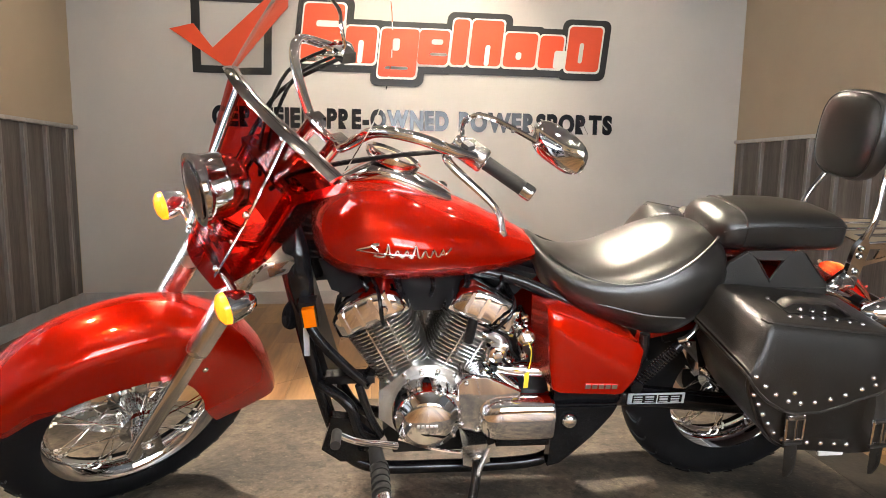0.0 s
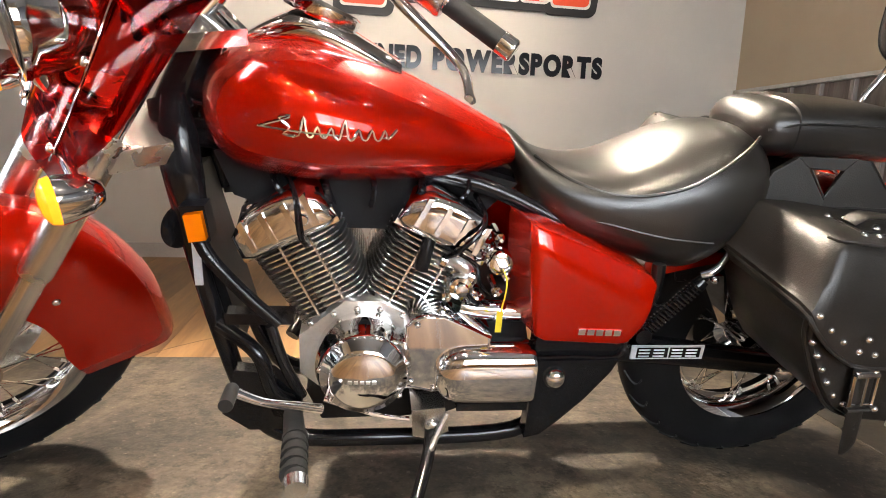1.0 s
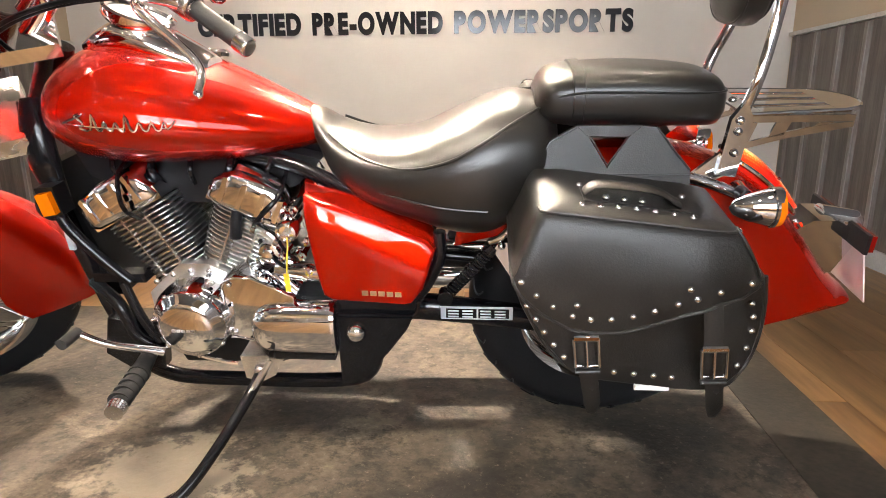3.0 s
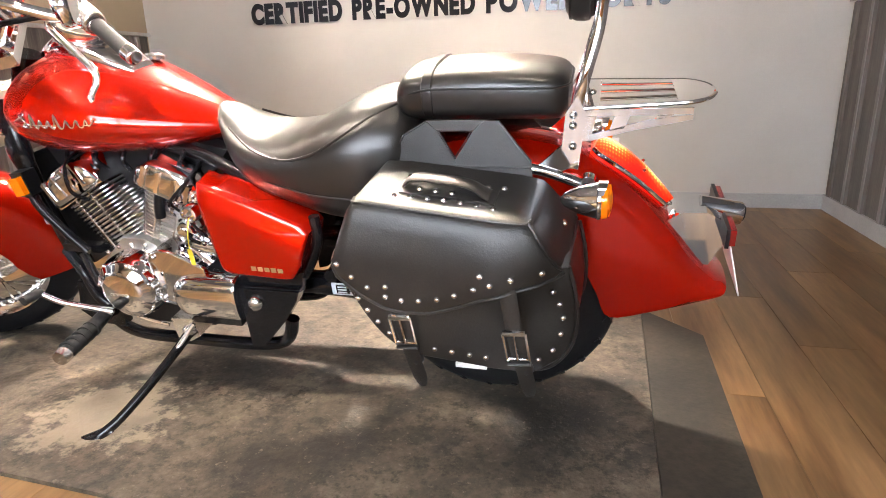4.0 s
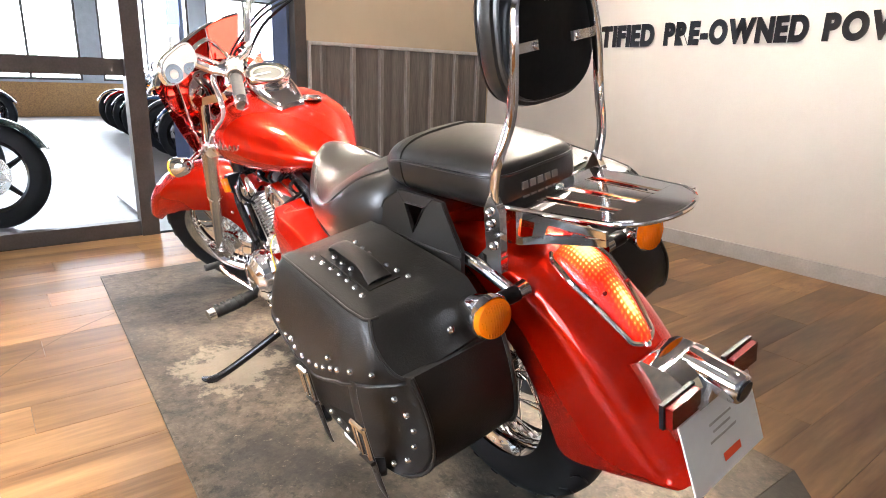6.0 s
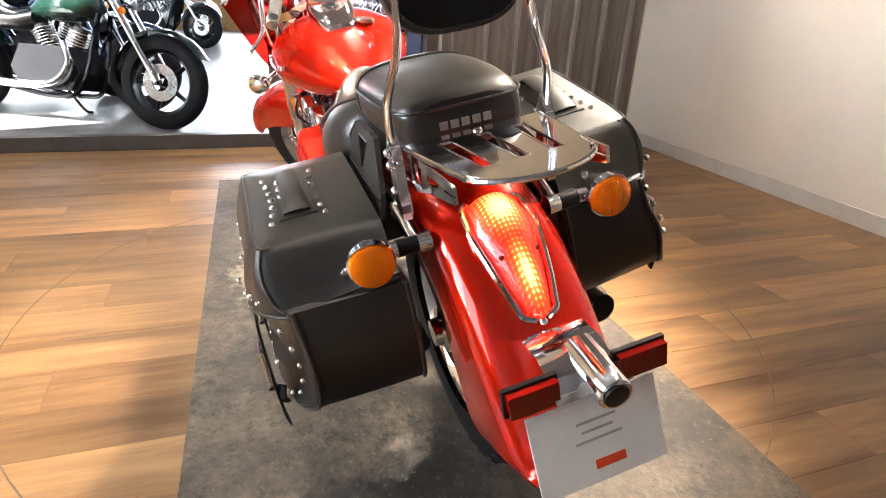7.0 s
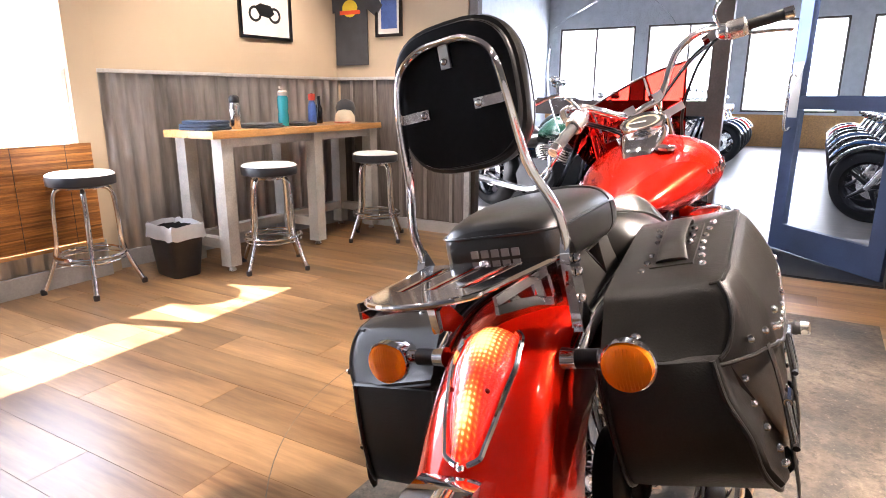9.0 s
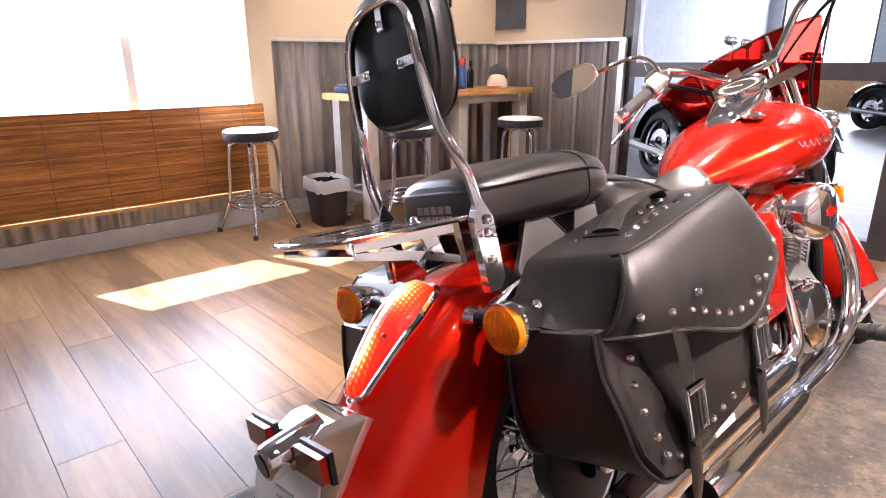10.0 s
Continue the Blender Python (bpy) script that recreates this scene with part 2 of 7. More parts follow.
SIGNWHT = material("pale_sign_outline", (0.72, 0.70, 0.66), 0.4, 0.0, vary=0.03)
LETTER = material("polished_dark_letters", (0.012, 0.013, 0.016), 0.10, 0.0, vary=0.05, rough_vary=0.03)
WOODTOP = material("varnished_pine", (0.46, 0.24, 0.08), 0.35, 0.0, vary=0.25, scale=3, fine=30, stretch=(1.2, 12, 12), coat=0.3)
LEGGREY = material("pale_grey_leg_paint", (0.42, 0.40, 0.36), 0.5, 0.0, vary=0.12)
BAMBOO = material("bamboo_blind_slats", (0.27, 0.095, 0.016), 0.55, 0.0, vary=0.3, scale=5, fine=60, random_tint=0.35, stretch=(1.0, 6, 14), base2=(0.40, 0.165, 0.036))
VINYLW = material("white_vinyl", (0.74, 0.72, 0.70), 0.35, 0.0, vary=0.04)
VINYLB = material("black_vinyl", (0.02, 0.02, 0.022), 0.35, 0.0, vary=0.15)
PLASTICB = material("black_plastic", (0.018, 0.018, 0.02), 0.4, 0.0, vary=0.15)
BAGFILM = material("clear_bin_bag", (0.75, 0.76, 0.78), 0.3, 0.0, vary=0.1, transmission=0.5)
DAYLIGHT = material("bright_outdoors", (0.8, 0.85, 0.9), 1.0, 0.0, vary=0.0, emit=(0.90, 0.96, 1.0), emit_strength=1.6)
# the daylight behind the shade is put in as emission
SHADE = material("white_shade_with_glow", (0.85, 0.85, 0.84), 0.8, 0.0, vary=0.03, emit=(0.93, 0.97, 1.0), emit_strength=0.5)
GREYWALL = material("showroom_wall", (0.42, 0.44, 0.47), 0.7, 0.0, vary=0.08)
DARKCEIL = material("dark_showroom_ceiling", (0.10, 0.10, 0.11), 0.8, 0.0, vary=0.2)
FARFLOOR = material("pale_showroom_floor", (0.11, 0.10, 0.095), 0.42, 0.0, vary=0.25, scale=2, fine=20, stretch=(5, 0.7, 1))
LAMPGLOW = material("lamp_glow", (1, 1, 1), 0.5, 0.0, vary=0.0, emit=(1.0, 0.93, 0.82), emit_strength=2.0)
BULB = material("spot_bulb_glow", (1, 1, 1), 0.5, 0.0, vary=0.0, emit=(1.0, 0.86, 0.68), emit_strength=30.0)

# ---- mesh helpers ----


def part(name, bm, mat, parent=None, label="", smooth=True, m=None, bevel=0.0):
    """Links a bmesh as one mesh object under a thing or a part."""
    if bevel:
        bmesh.ops.bevel(bm, geom=[e for e in bm.edges if e.is_manifold and e.calc_face_angle(0) > 0.6], offset=bevel, segments=2, affect="EDGES", profile=0.7)
    bmesh.ops.recalc_face_normals(bm, faces=bm.faces)
    for f in bm.faces:
        f.smooth = smooth
    if smooth:
        for e in bm.edges:
            if e.is_manifold and e.calc_face_angle(0) > 0.75:
                e.smooth = False
    me = bpy.data.meshes.new(name)
    bm.to_mesh(me)
    bm.free()
    me.materials.append(mat)
    ob = new(name, me)
    if parent is not None:
        ob.parent = parent
    if m is not None:
        ob.matrix_basis = m
    if label:
        tagged(ob, label)
    return ob


def share(name, ob, parent, m, label=""):
    """Another object on the mesh of ob."""
    o = new(name, ob.data)
    o.parent = parent
    o.matrix_basis = m
    if label:
        tagged(o, label)
    return o


def thing(name, label, category, group="", m=None):
    e = new(name)
    e.empty_display_size = 0.05
    if m is not None:
        e.matrix_basis = m
    return tagged(e, label, category, group)


def box(x0, x1, y0, y1, z0, z1, bm=None):
    bm = bm or bmesh.new()
    v = [bm.verts.new((x, y, z)) for x in (x0, x1) for y in (y0, y1) for z in (z0, z1)]
    for f in ((0, 1, 3, 2), (4, 6, 7, 5), (0, 4, 5, 1), (2, 3, 7, 6), (0, 2, 6, 4), (1, 5, 7, 3)):
        bm.faces.new([v[i] for i in f])
    return bm


def rings(bm, loops, caps=True, closed=True):
    """Skins a row of loops with the same number of points."""
    vs = [[bm.verts.new(p) for p in lp] for lp in loops]
    n = len(vs[0])
    for a, b in zip(vs, vs[1:]):
        for i in range(n if closed else n - 1):
            j = (i + 1) % n
            bm.faces.new((a[i], a[j], b[j], b[i]))
    if caps and closed:
        bm.faces.new(vs[0][::-1])
        bm.faces.new(vs[-1])
    return bm


def smooth_path(pts, steps=5):
    pts = [Vector(p) for p in pts]
    if len(pts) < 3:
        return pts
    out = []
    for i in range(len(pts) - 1):
        p0, p1, p2, p3 = pts[max(i - 1, 0)], pts[i], pts[i + 1], pts[min(i + 2, len(pts) - 1)]
        for k in range(steps):
            t = k / steps
            out.append(0.5 * ((2 * p1) + (p2 - p0) * t + (2 * p0 - 5 * p1 + 4 * p2 - p3) * t * t + (3 * p1 - p0 - 3 * p2 + p3) * t ** 3))
    return out + [pts[-1]]


def tube(pts, r, seg=10, steps=5, bm=None, flat=1.0):
    """A round (or flattened) bar along a smooth path; r is a radius or one for each given point."""
    bm = bm or bmesh.new()
    path = smooth_path(pts, steps) if len(pts) > 2 else [Vector(p) for p in pts]
    n = len(path)
    rs = [r] * n if isinstance(r, (int, float)) else [float(np.interp(i / (n - 1), np.linspace(0, 1, len(r)), r)) for i in range(n)]
    loops, up = [], None
    for i, p in enumerate(path):
        d = (path[min(i + 1, n - 1)] - path[max(i - 1, 0)]).normalized()
        if up is None:
            up = Vector((0, 0, 1)) if abs(d.z) < 0.9 else Vector((0, 1, 0))
        a = d.cross(up).normalized()
        up = a.cross(d).normalized()
        loops.append([p + a * (rs[i] * math.cos(k * math.tau / seg)) + up * (rs[i] * flat * math.sin(k * math.tau / seg)) for k in range(seg)])
    return rings(bm, loops)


def turned(profile, seg=32, m=None, bm=None, ring=False):
    """A body of revolution about its own Y axis: rows of (radius, y); ring closes the profile on itself."""
    bm = bm or bmesh.new()
    loops = [[Vector((r * math.cos(k * math.tau / seg), y, r * math.sin(k * math.tau / seg))) for k in range(seg)] for r, y in profile]
    if m is not None:
        loops = [[m @ p for p in lp] for lp in loops]
    if ring:
        return rings(bm, loops + [loops[0]], caps=False)
    return rings(bm, loops)


def prism(outline, y0, y1, bm=None):
    """An (x, z) outline drawn out from y0 to y1."""
    return rings(bm or bmesh.new(), [[(x, y0, z) for x, z in outline], [(x, y1, z) for x, z in outline]])


def oval(cx, cz, a, b, n=24, power=2.0):
    out = []
    for k in range(n):
        t = k * math.tau / n
        c, s = math.cos(t), math.sin(t)
        out.append((cx + a * math.copysign(abs(c) ** (2 / power), c), cz + b * math.copysign(abs(s) ** (2 / power), s)))
    return out


def interp(x, table):
    return [float(np.interp(x, [r[0] for r in table], [r[i] for r in table])) for i in range(1, len(table[0]))]


def body(table, steps=28, n=28):
    """A lofted body along x: rows of x, half width, low z, high z, power."""
    bm = bmesh.new()
    xs = [r[0] for r in table]
    rows = [[r[i] for r in table] for i in range(5)]
    loops = []
    for i in range(steps + 1):
        t = i / steps
        pts = []
        for row in rows:
            pos = t * (len(xs) - 1)
            k = min(int(pos), len(xs) - 2)
            u = pos - k
            p0, p1, p2, p3 = row[max(k - 1, 0)], row[k], row[k + 1], row[min(k + 2, len(xs) - 1)]
            pts.append(0.5 * (2 * p1 + (p2 - p0) * u + (2 * p0 - 5 * p1 + 4 * p2 - p3) * u * u + (3 * p1 - p0 - 3 * p2 + p3) * u ** 3))
        x, w, lo, hi, pw = pts
        loops.append([(x, y, z) for y, z in oval(0, (lo + hi) / 2, max(w, 0.002), max((hi - lo) / 2, 0.002), n, max(pw, 1.6))])
    return rings(bm, loops)

# ---- the room ----
XD, YS, XR = -1.34, 2.54, 3.32          # wall with the glazed door, sign wall, far side wall
YW = -3.30                              # window wall
BACK_A, BACK_B = Vector((-1.34, -3.12, 0)), Vector((0.66, -3.38, 0))
BACK_TURN = math.atan2(BACK_B.y - BACK_A.y, BACK_B.x - BACK_A.x)
BACK_M = Matrix.Translation(BACK_A) @ Matrix.Rotation(BACK_TURN, 4, "Z")
BACK_L = (BACK_B - BACK_A).length
WTOP = 1.185                            # top of the wainscot


def setting(name, bm, mat, label, category="wall", smooth=False, m=None, bevel=0.0):
    return tagged(part(name, bm, mat, None, "", smooth, m, bevel), label, category, kind="structure")


slab = setting("floor", box(XD - 0.06, XR, -3.6, YS, -0.06, -0.012), SLAB, "brown oak laminate plank floor of a showroom", "floor")
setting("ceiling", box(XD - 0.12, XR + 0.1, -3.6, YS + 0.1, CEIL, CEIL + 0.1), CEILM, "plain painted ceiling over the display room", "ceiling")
setting("wall_sign", box(XD - 0.12, XR + 0.1, YS, YS + 0.1, -0.06, CEIL), WALLG, "painted wall behind the sign, its colour greyed for the window light")
setting("wall_side", box(XR, XR + 0.1, 0.9, YS, -0.06, CEIL), WALL, "tan painted side wall above dark panelling")
# never in view: added dark so the chrome reflects less light
setting("wall_unseen_dark", box(XR, XR + 0.1, -3.6, 0.9, -0.06, CEIL), DARKWALL, "unseen dark grey wall, added to darken reflections and the floor nearby")
setting("wall_back", box(0, BACK_L + 0.05, -0.1, 0, -0.06, CEIL), WALL, "tan painted wall above corrugated steel", m=BACK_M)

bm = box(XD - 0.12, XD, 0.88, YS, -0.06, CEIL)
box(XD - 0.12, XD, -3.6, -1.90, -0.06, CEIL, bm)
box(XD - 0.12, XD, -1.90, 0.88, 2.25, CEIL, bm)
setting("wall_door", bm, WALL, "tan painted wall pierced by a glazed shopfront")

WZ0, WZ1 = 0.22, 2.15
bm = box(0.60, XR, YW - 0.14, YW, -0.06, WZ0)
box(0.60, XR, YW - 0.14, YW, WZ1, CEIL, bm)
box(0.60, 0.76, YW - 0.14, YW, WZ0, WZ1, bm)
box(3.22, XR, YW - 0.14, YW, WZ0, WZ1, bm)
setting("wall_window", bm, WALL, "tan painted wall around three tall windows")

# window frames, shades and the view outside
# the shades are added; their lower edges set the sun patch's extent
for i, (x0, x1, low) in enumerate(((0.76, 1.475, 1.20), (1.475, 2.37, 1.20), (2.37, 3.22, 0.72))):
    w = tagged(thing("window_%d" % (i + 1), "tall bright window with pale frame and half-lowered shade", "window"), kind="structure")
    bm = box(x0, x0 + 0.025, YW - 0.12, YW - 0.04, WZ0, WZ1)
    box(x1 - 0.025, x1, YW - 0.12, YW - 0.04, WZ0, WZ1, bm)
    box(x0 + 0.025, x1 - 0.025, YW - 0.12, YW - 0.04, WZ1 - 0.05, WZ1, bm)
    box(x0 + 0.025, x1 - 0.025, YW - 0.12, YW - 0.04, WZ0, WZ0 + 0.05, bm)
    part("window_frame", bm, VINYLW, w, smooth=False)
    pane = part("pane", box(x0 + 0.025, x1 - 0.025, YW - 0.085, YW - 0.079, WZ0 + 0.05, WZ1 - 0.05), PANE, w, smooth=False)
    pane.visible_shadow = False
    part("roller_shade", box(x0 + 0.002, x1 - 0.002, YW - 0.036, YW - 0.032, low, WZ1 - 0.002), SHADE, w, "white roller shade added across the window, given its own daylight glow", smooth=False)
tagged(part("backdrop", box(-1.0, 6.0, -5.6, -5.55, -0.5, 2.3), DAYLIGHT, smooth=False), "overexposed daylight outside the window", "backdrop", kind="structure")
setting("ground", box(-60, 60, -60, 60, -0.16, -0.10), FARFLOOR, "plain ground outside and below the building", "ground")

# baseboards and wainscot trims
TH = 0.09
setting("baseboard", box(XD + 0.018, XR, YS - 0.018, YS, 0, TH), BASE, "grey painted baseboard along the sign wall", "baseboard", bevel=0.004)
setting("baseboard", box(XR - 0.018, XR, YW + 0.02, YS - 0.02, 0, TH), BASE, "grey painted baseboard under dark panelling", "baseboard", bevel=0.004)
setting("baseboard", box(XD, XD + 0.018, 0.9, YS - 0.02, 0, TH), BASE, "grey painted baseboard under dark panelling", "baseboard", bevel=0.004)
setting("baseboard", box(XD, XD + 0.018, -3.1, -1.92, 0, TH), BASE, "grey painted baseboard beside the shopfront", "baseboard", bevel=0.004)
setting("baseboard", box(0.03, BACK_L, 0.022, 0.040, 0, 0.11), BASE, "grey painted baseboard under corrugated steel", "baseboard", m=BACK_M, bevel=0.004)
setting("baseboard", box(0.68, XR - 0.02, YW + 0.022, YW + 0.040, 0, 0.11), BASE, "grey painted baseboard below the windows", "baseboard", bevel=0.004)


def ribbed(length, pitch, depth, crest, z0, z1, phase=0.5):
    """A sheet along x with trapezoid ribs that stand towards +y."""
    xs = []
    k = 0
    x = pitch * phase - pitch
    while x < length:
        for dx, y in ((-crest / 2 - depth * 0.7, 0.0), (-crest / 2, depth), (crest / 2, depth), (crest / 2 + depth * 0.7, 0.0)):
            if 0 < x + dx < length:
                xs.append((x + dx, y))
        x += pitch
    xs = [(0.0, xs[0][1])] + xs + [(length, xs[-1][1])]
    bm = bmesh.new()
    rings(bm, [[(x, y + 0.006, z0), (x, y + 0.006, z1), (x, 0.001, z1), (x, 0.001, z0)] for x, y in xs])
    return bm


def waved(length, pitch, depth, z0, z1):
    """A sheet along x with rounded corrugations towards +y."""
    n = int(length / pitch * 10)
    bm = bmesh.new()
    rings(bm, [[(x, y, z0), (x, y, z1), (x, 0.001, z1), (x, 0.001, z0)] for x, y in
               [(length * k / n, 0.006 + depth * (0.5 + 0.5 * math.sin(math.tau * length * k / n / pitch)) ** 1.5) for k in range(n + 1)]])
    return bm


def side_panel(y0, y1, x, facing, label, name="wainscot"):
    """Panelling on a wall of constant x; facing +1 looks towards +x."""
    length = y1 - y0
    m = Matrix.Translation((x, y1 if facing > 0 else y0, 0)) @ Matrix.Rotation(radians(-90 * facing), 4, "Z")
    w = setting(name, ribbed(length, 0.234, 0.015, 0.024, TH + 0.002, WTOP - 0.002), PANEL, label, "wainscot", m=m)
    part("cap_trim", box(-0.012, length, 0.001, 0.032, WTOP, WTOP + 0.022), TRIM, w, smooth=False)
    batten = None
    for k in range(int(length / 0.234)):
        m = Matrix.Translation((0.117 + 0.234 * k, 0, 0))
        if batten is None:
            batten = part("batten", box(-0.013, 0.013, 0.0205, 0.026, TH + 0.004, WTOP - 0.004), BATTEN, w, smooth=False, m=m)
        else:
            share("batten", batten, w, m)
    return w


w = side_panel(0.90, YS - 0.02, XD, 1, "dark grey-brown ribbed panelling with pale cap trim beside the door")
part("end_trim", box(YS - 0.02 - 0.90, YS - 0.02 - 0.885, 0.001, 0.030, 0.0, WTOP + 0.022), TRIM, w, smooth=False)
w = side_panel(-3.08, -1.90, XD, 1, "dark grey-brown ribbed panelling with pale cap trim beyond the shopfront")
part("end_trim", box(-0.045, -0.0, 0.001, 0.034, 0.0, WTOP + 0.022), TRIM, w, smooth=False)
side_panel(YW + 0.02, YS - 0.02, XR, -1, "dark grey-brown ribbed panelling with pale cap trim on the side wall")
w = setting("wainscot", waved(BACK_L - 0.02, 0.088, 0.020, 0.11, WTOP - 0.002), CORRUG, "weathered corrugated steel panelling behind the bar table", "wainscot", m=BACK_M, smooth=True)
part("cap_trim", box(0, BACK_L, 0.001, 0.036, WTOP, WTOP + 0.022), TRIM, w, smooth=False)
part("corner_trim", box(BACK_L - 0.045, BACK_L + 0.01, 0.024, 0.034, 0.0, WTOP), TRIM, w, smooth=False)
setting("wainscot", waved(XR - 0.70, 0.088, 0.016, 0.112, 0.215), CORRUG, "weathered corrugated steel strip below the windows", "wainscot", m=Matrix.Translation((0.68, YW, 0)))

# bamboo blind: every slat a piece
blind = thing("bamboo_blind", "orange-brown woven bamboo blind covering the lower window", "blind")
part("bottom_rail", box(0.70, 3.24, YW + 0.008, YW + 0.022, 0.205, 0.225), WOODTOP, blind, smooth=False)
slat = None
for i in range(52):
    z = 0.228 + i * 0.0108
    if slat is None:
        slat = part("slat", box(0.70, 3.24, 0, 0.006, 0, 0.0112), BAMBOO, blind, smooth=False, m=Matrix.Translation((0, YW + 0.010, z)))
    else:
        share("slat", slat, blind, Matrix.Translation((0, YW + 0.010 + 0.0012 * math.sin(i * 2.1), z)))
for k in range(9):
    part("cord", tube([(0.85 + k * 0.28, YW + 0.0185, 0.215), (0.85 + k * 0.28, YW + 0.0185, 0.79)], 0.0016, 6), BRONZE, blind)

# ---- shopfront and door ----
FX0, FX1 = XD - 0.085, XD - 0.015
shop = tagged(thing("window_4", "dark bronze framed shopfront glazing with a middle rail", "window"), kind="structure")


def member(name, y0, y1, z0, z1, parent=None, mat=BRONZE, x0=FX0, x1=FX1, label=""):
    return part(name, box(x0, x1, y0, y1, z0, z1), mat, parent or shop, label, smooth=False, bevel=0.004)


member("sill", -1.83, -0.25, 0.0, 0.085)
member("mullion", -1.90, -1.83, 0.0, 2.24)
member("mullion", -0.25, -0.15, 0.0, 2.24, x1=XD + 0.02)
member("transom", -1.83, -0.25, 0.945, 1.04)
member("head", -1.83, -0.25, 2.16, 2.24)
for z0, z1 in ((0.085, 0.945), (1.04, 2.16)):
    p = part("pane", box(XD - 0.053, XD - 0.047, -1.83, -0.25, z0, z1), PANE, shop, smooth=False)
    p.visible_shadow = False
setting("door_frame", box(FX0, FX1 + 0.02, 0.80, 0.88, 0.0, 2.24), BRONZE, "dark bronze door jamb beside the panelling", "door frame", bevel=0.004)
setting("door_frame", box(FX0, FX1, -0.15, 0.80, 2.16, 2.24), BRONZE, "dark bronze head over the open doorway", "door frame", bevel=0.004)

# the blue leaf stands open into the next room
_h, _e = Vector((XD - 0.10, 0.80, 0)), Vector((-2.13, 0.20, 0))
door = tagged(thing("door_1", "blue painted glazed door standing open into the next showroom", "door",
                    m=Matrix.Translation(_h) @ Matrix.Rotation(math.atan2((_e - _h).y, (_e - _h).x), 4, "Z")), kind="structure")
DL = (_e - _h).length
for nm, a, b, z0, z1 in (("stile", 0, 0.11, 0.015, 2.13), ("stile", DL - 0.11, DL, 0.015, 2.13), ("rail", 0.11, DL - 0.11, 0.015, 0.20),
                         ("rail", 0.11, DL - 0.11, 0.985, 1.075), ("rail", 0.11, DL - 0.11, 2.02, 2.13)):
    part(nm, box(a, b, -0.022, 0.022, z0, z1), BLUE, door, smooth=False, bevel=0.004)
for z0, z1 in ((0.20, 0.985), (1.075, 2.02)):
    p = part("pane", box(0.11, DL - 0.11, -0.003, 0.003, z0, z1), PANE, door, smooth=False)
    p.visible_shadow = False
part("handle", tube([(DL - 0.055, 0.024, 0.86), (DL - 0.055, 0.075, 0.87), (DL - 0.055, 0.075, 1.19), (DL - 0.055, 0.024, 1.20)], 0.011), STEEL, door)
part("notice", box(DL - 0.098, DL - 0.012, 0.0225, 0.0235, 0.93, 1.29), WHITEP, door, "white paper notice taped to the stile", smooth=False)
part("hinge", box(-0.012, 0.0, -0.02, 0.02, 0.25, 0.37), BRONZE, door, smooth=False)
part("hinge", box(-0.012, 0.0, -0.02, 0.02, 1.75, 1.87), BRONZE, door, smooth=False)
tagged(part("entry_mat", box(-2.75, XD - 0.02, -0.14, 1.0, -0.012, 0.008), PLASTICB, smooth=False, bevel=0.003), "dark ribbed entrance mat beyond the door", "mat")

# sockets
for x in (2.045,):
    o = thing("wall_socket", "white wall socket plate low on the sign wall", "socket", "wall sockets")
    part("plate", box(x - 0.042, x + 0.042, YS - 0.007, YS - 0.0005, 0.312, 0.435), WHITEP, o, smooth=False, bevel=0.003)
    for z in (0.352, 0.397):
        part("outlet", box(x - 0.016, x + 0.016, YS - 0.0092, YS - 0.0072, z - 0.014, z + 0.014), LEGGREY, o, smooth=False, bevel=0.002)

# ---- wall sign ----
sign = thing("wall_sign_text", "row of polished dark metal capital letters on the wall", "sign")


def glyph(ch, bold=0.03):
    cu = bpy.data.curves.new("letter", "FONT")
    cu.body, cu.size, cu.extrude, cu.offset, cu.bevel_depth = ch, 1.0, 0.04, bold, 0.0
    tmp = new("letter", cu)
    bpy.context.view_layer.update()
    me = bpy.data.meshes.new_from_object(tmp.evaluated_get(bpy.context.evaluated_depsgraph_get()))
    bpy.data.objects.remove(tmp)
    return me


def letters(word, x0, x1, z0, z1, y, mat, parent, depth=0.01, gap=0.08, bold=0.03):
    meshes = [glyph(c, bold) for c in word]
    spans = []
    for me in [glyph(c, 0.0) for c in word]:
        co = np.empty(len(me.vertices) * 3)
        me.vertices.foreach_get("co", co)
        co = co.reshape(-1, 3)
        spans.append((co[:, 0].min() - bold, co[:, 0].max() + bold))
    hgt = 0.73
    total = sum(b - a for a, b in spans) + gap * (len(word) - 1)
    sx, sz = (x1 - x0) / total, (z1 - z0) / hgt
    x = x0
    for ch, me, (a, b) in zip(word, meshes, spans):
        me.transform(Matrix(((sx, 0, 0, x - a * sx), (0, 0, -depth / 0.08, y), (0, sz, 0, z0 + 0.012 * sz), (0, 0, 0, 1))))
        me.materials.clear()
        me.materials.append(mat)
        o = new("letter", me)
        o.parent = parent
        x += (b - a + gap) * sx


for word, a, b in (("CERTIFIED", -0.452, 0.232), ("PRE-OWNED", 0.306, 1.150), ("POWERSPORTS", 1.222, 2.342)):
    letters(word, a, b, 1.234, 1.360, YS - 0.010, LETTER, sign, bold=0.058, gap=0.07)

logo = thing("wall_logo", "orange and black dealer logo with a ticked box, on the wall", "sign")


def plate(outline, y, mat, name, depth=0.012):
    return part(name, prism(outline, y, y - depth), mat, logo, smooth=False)


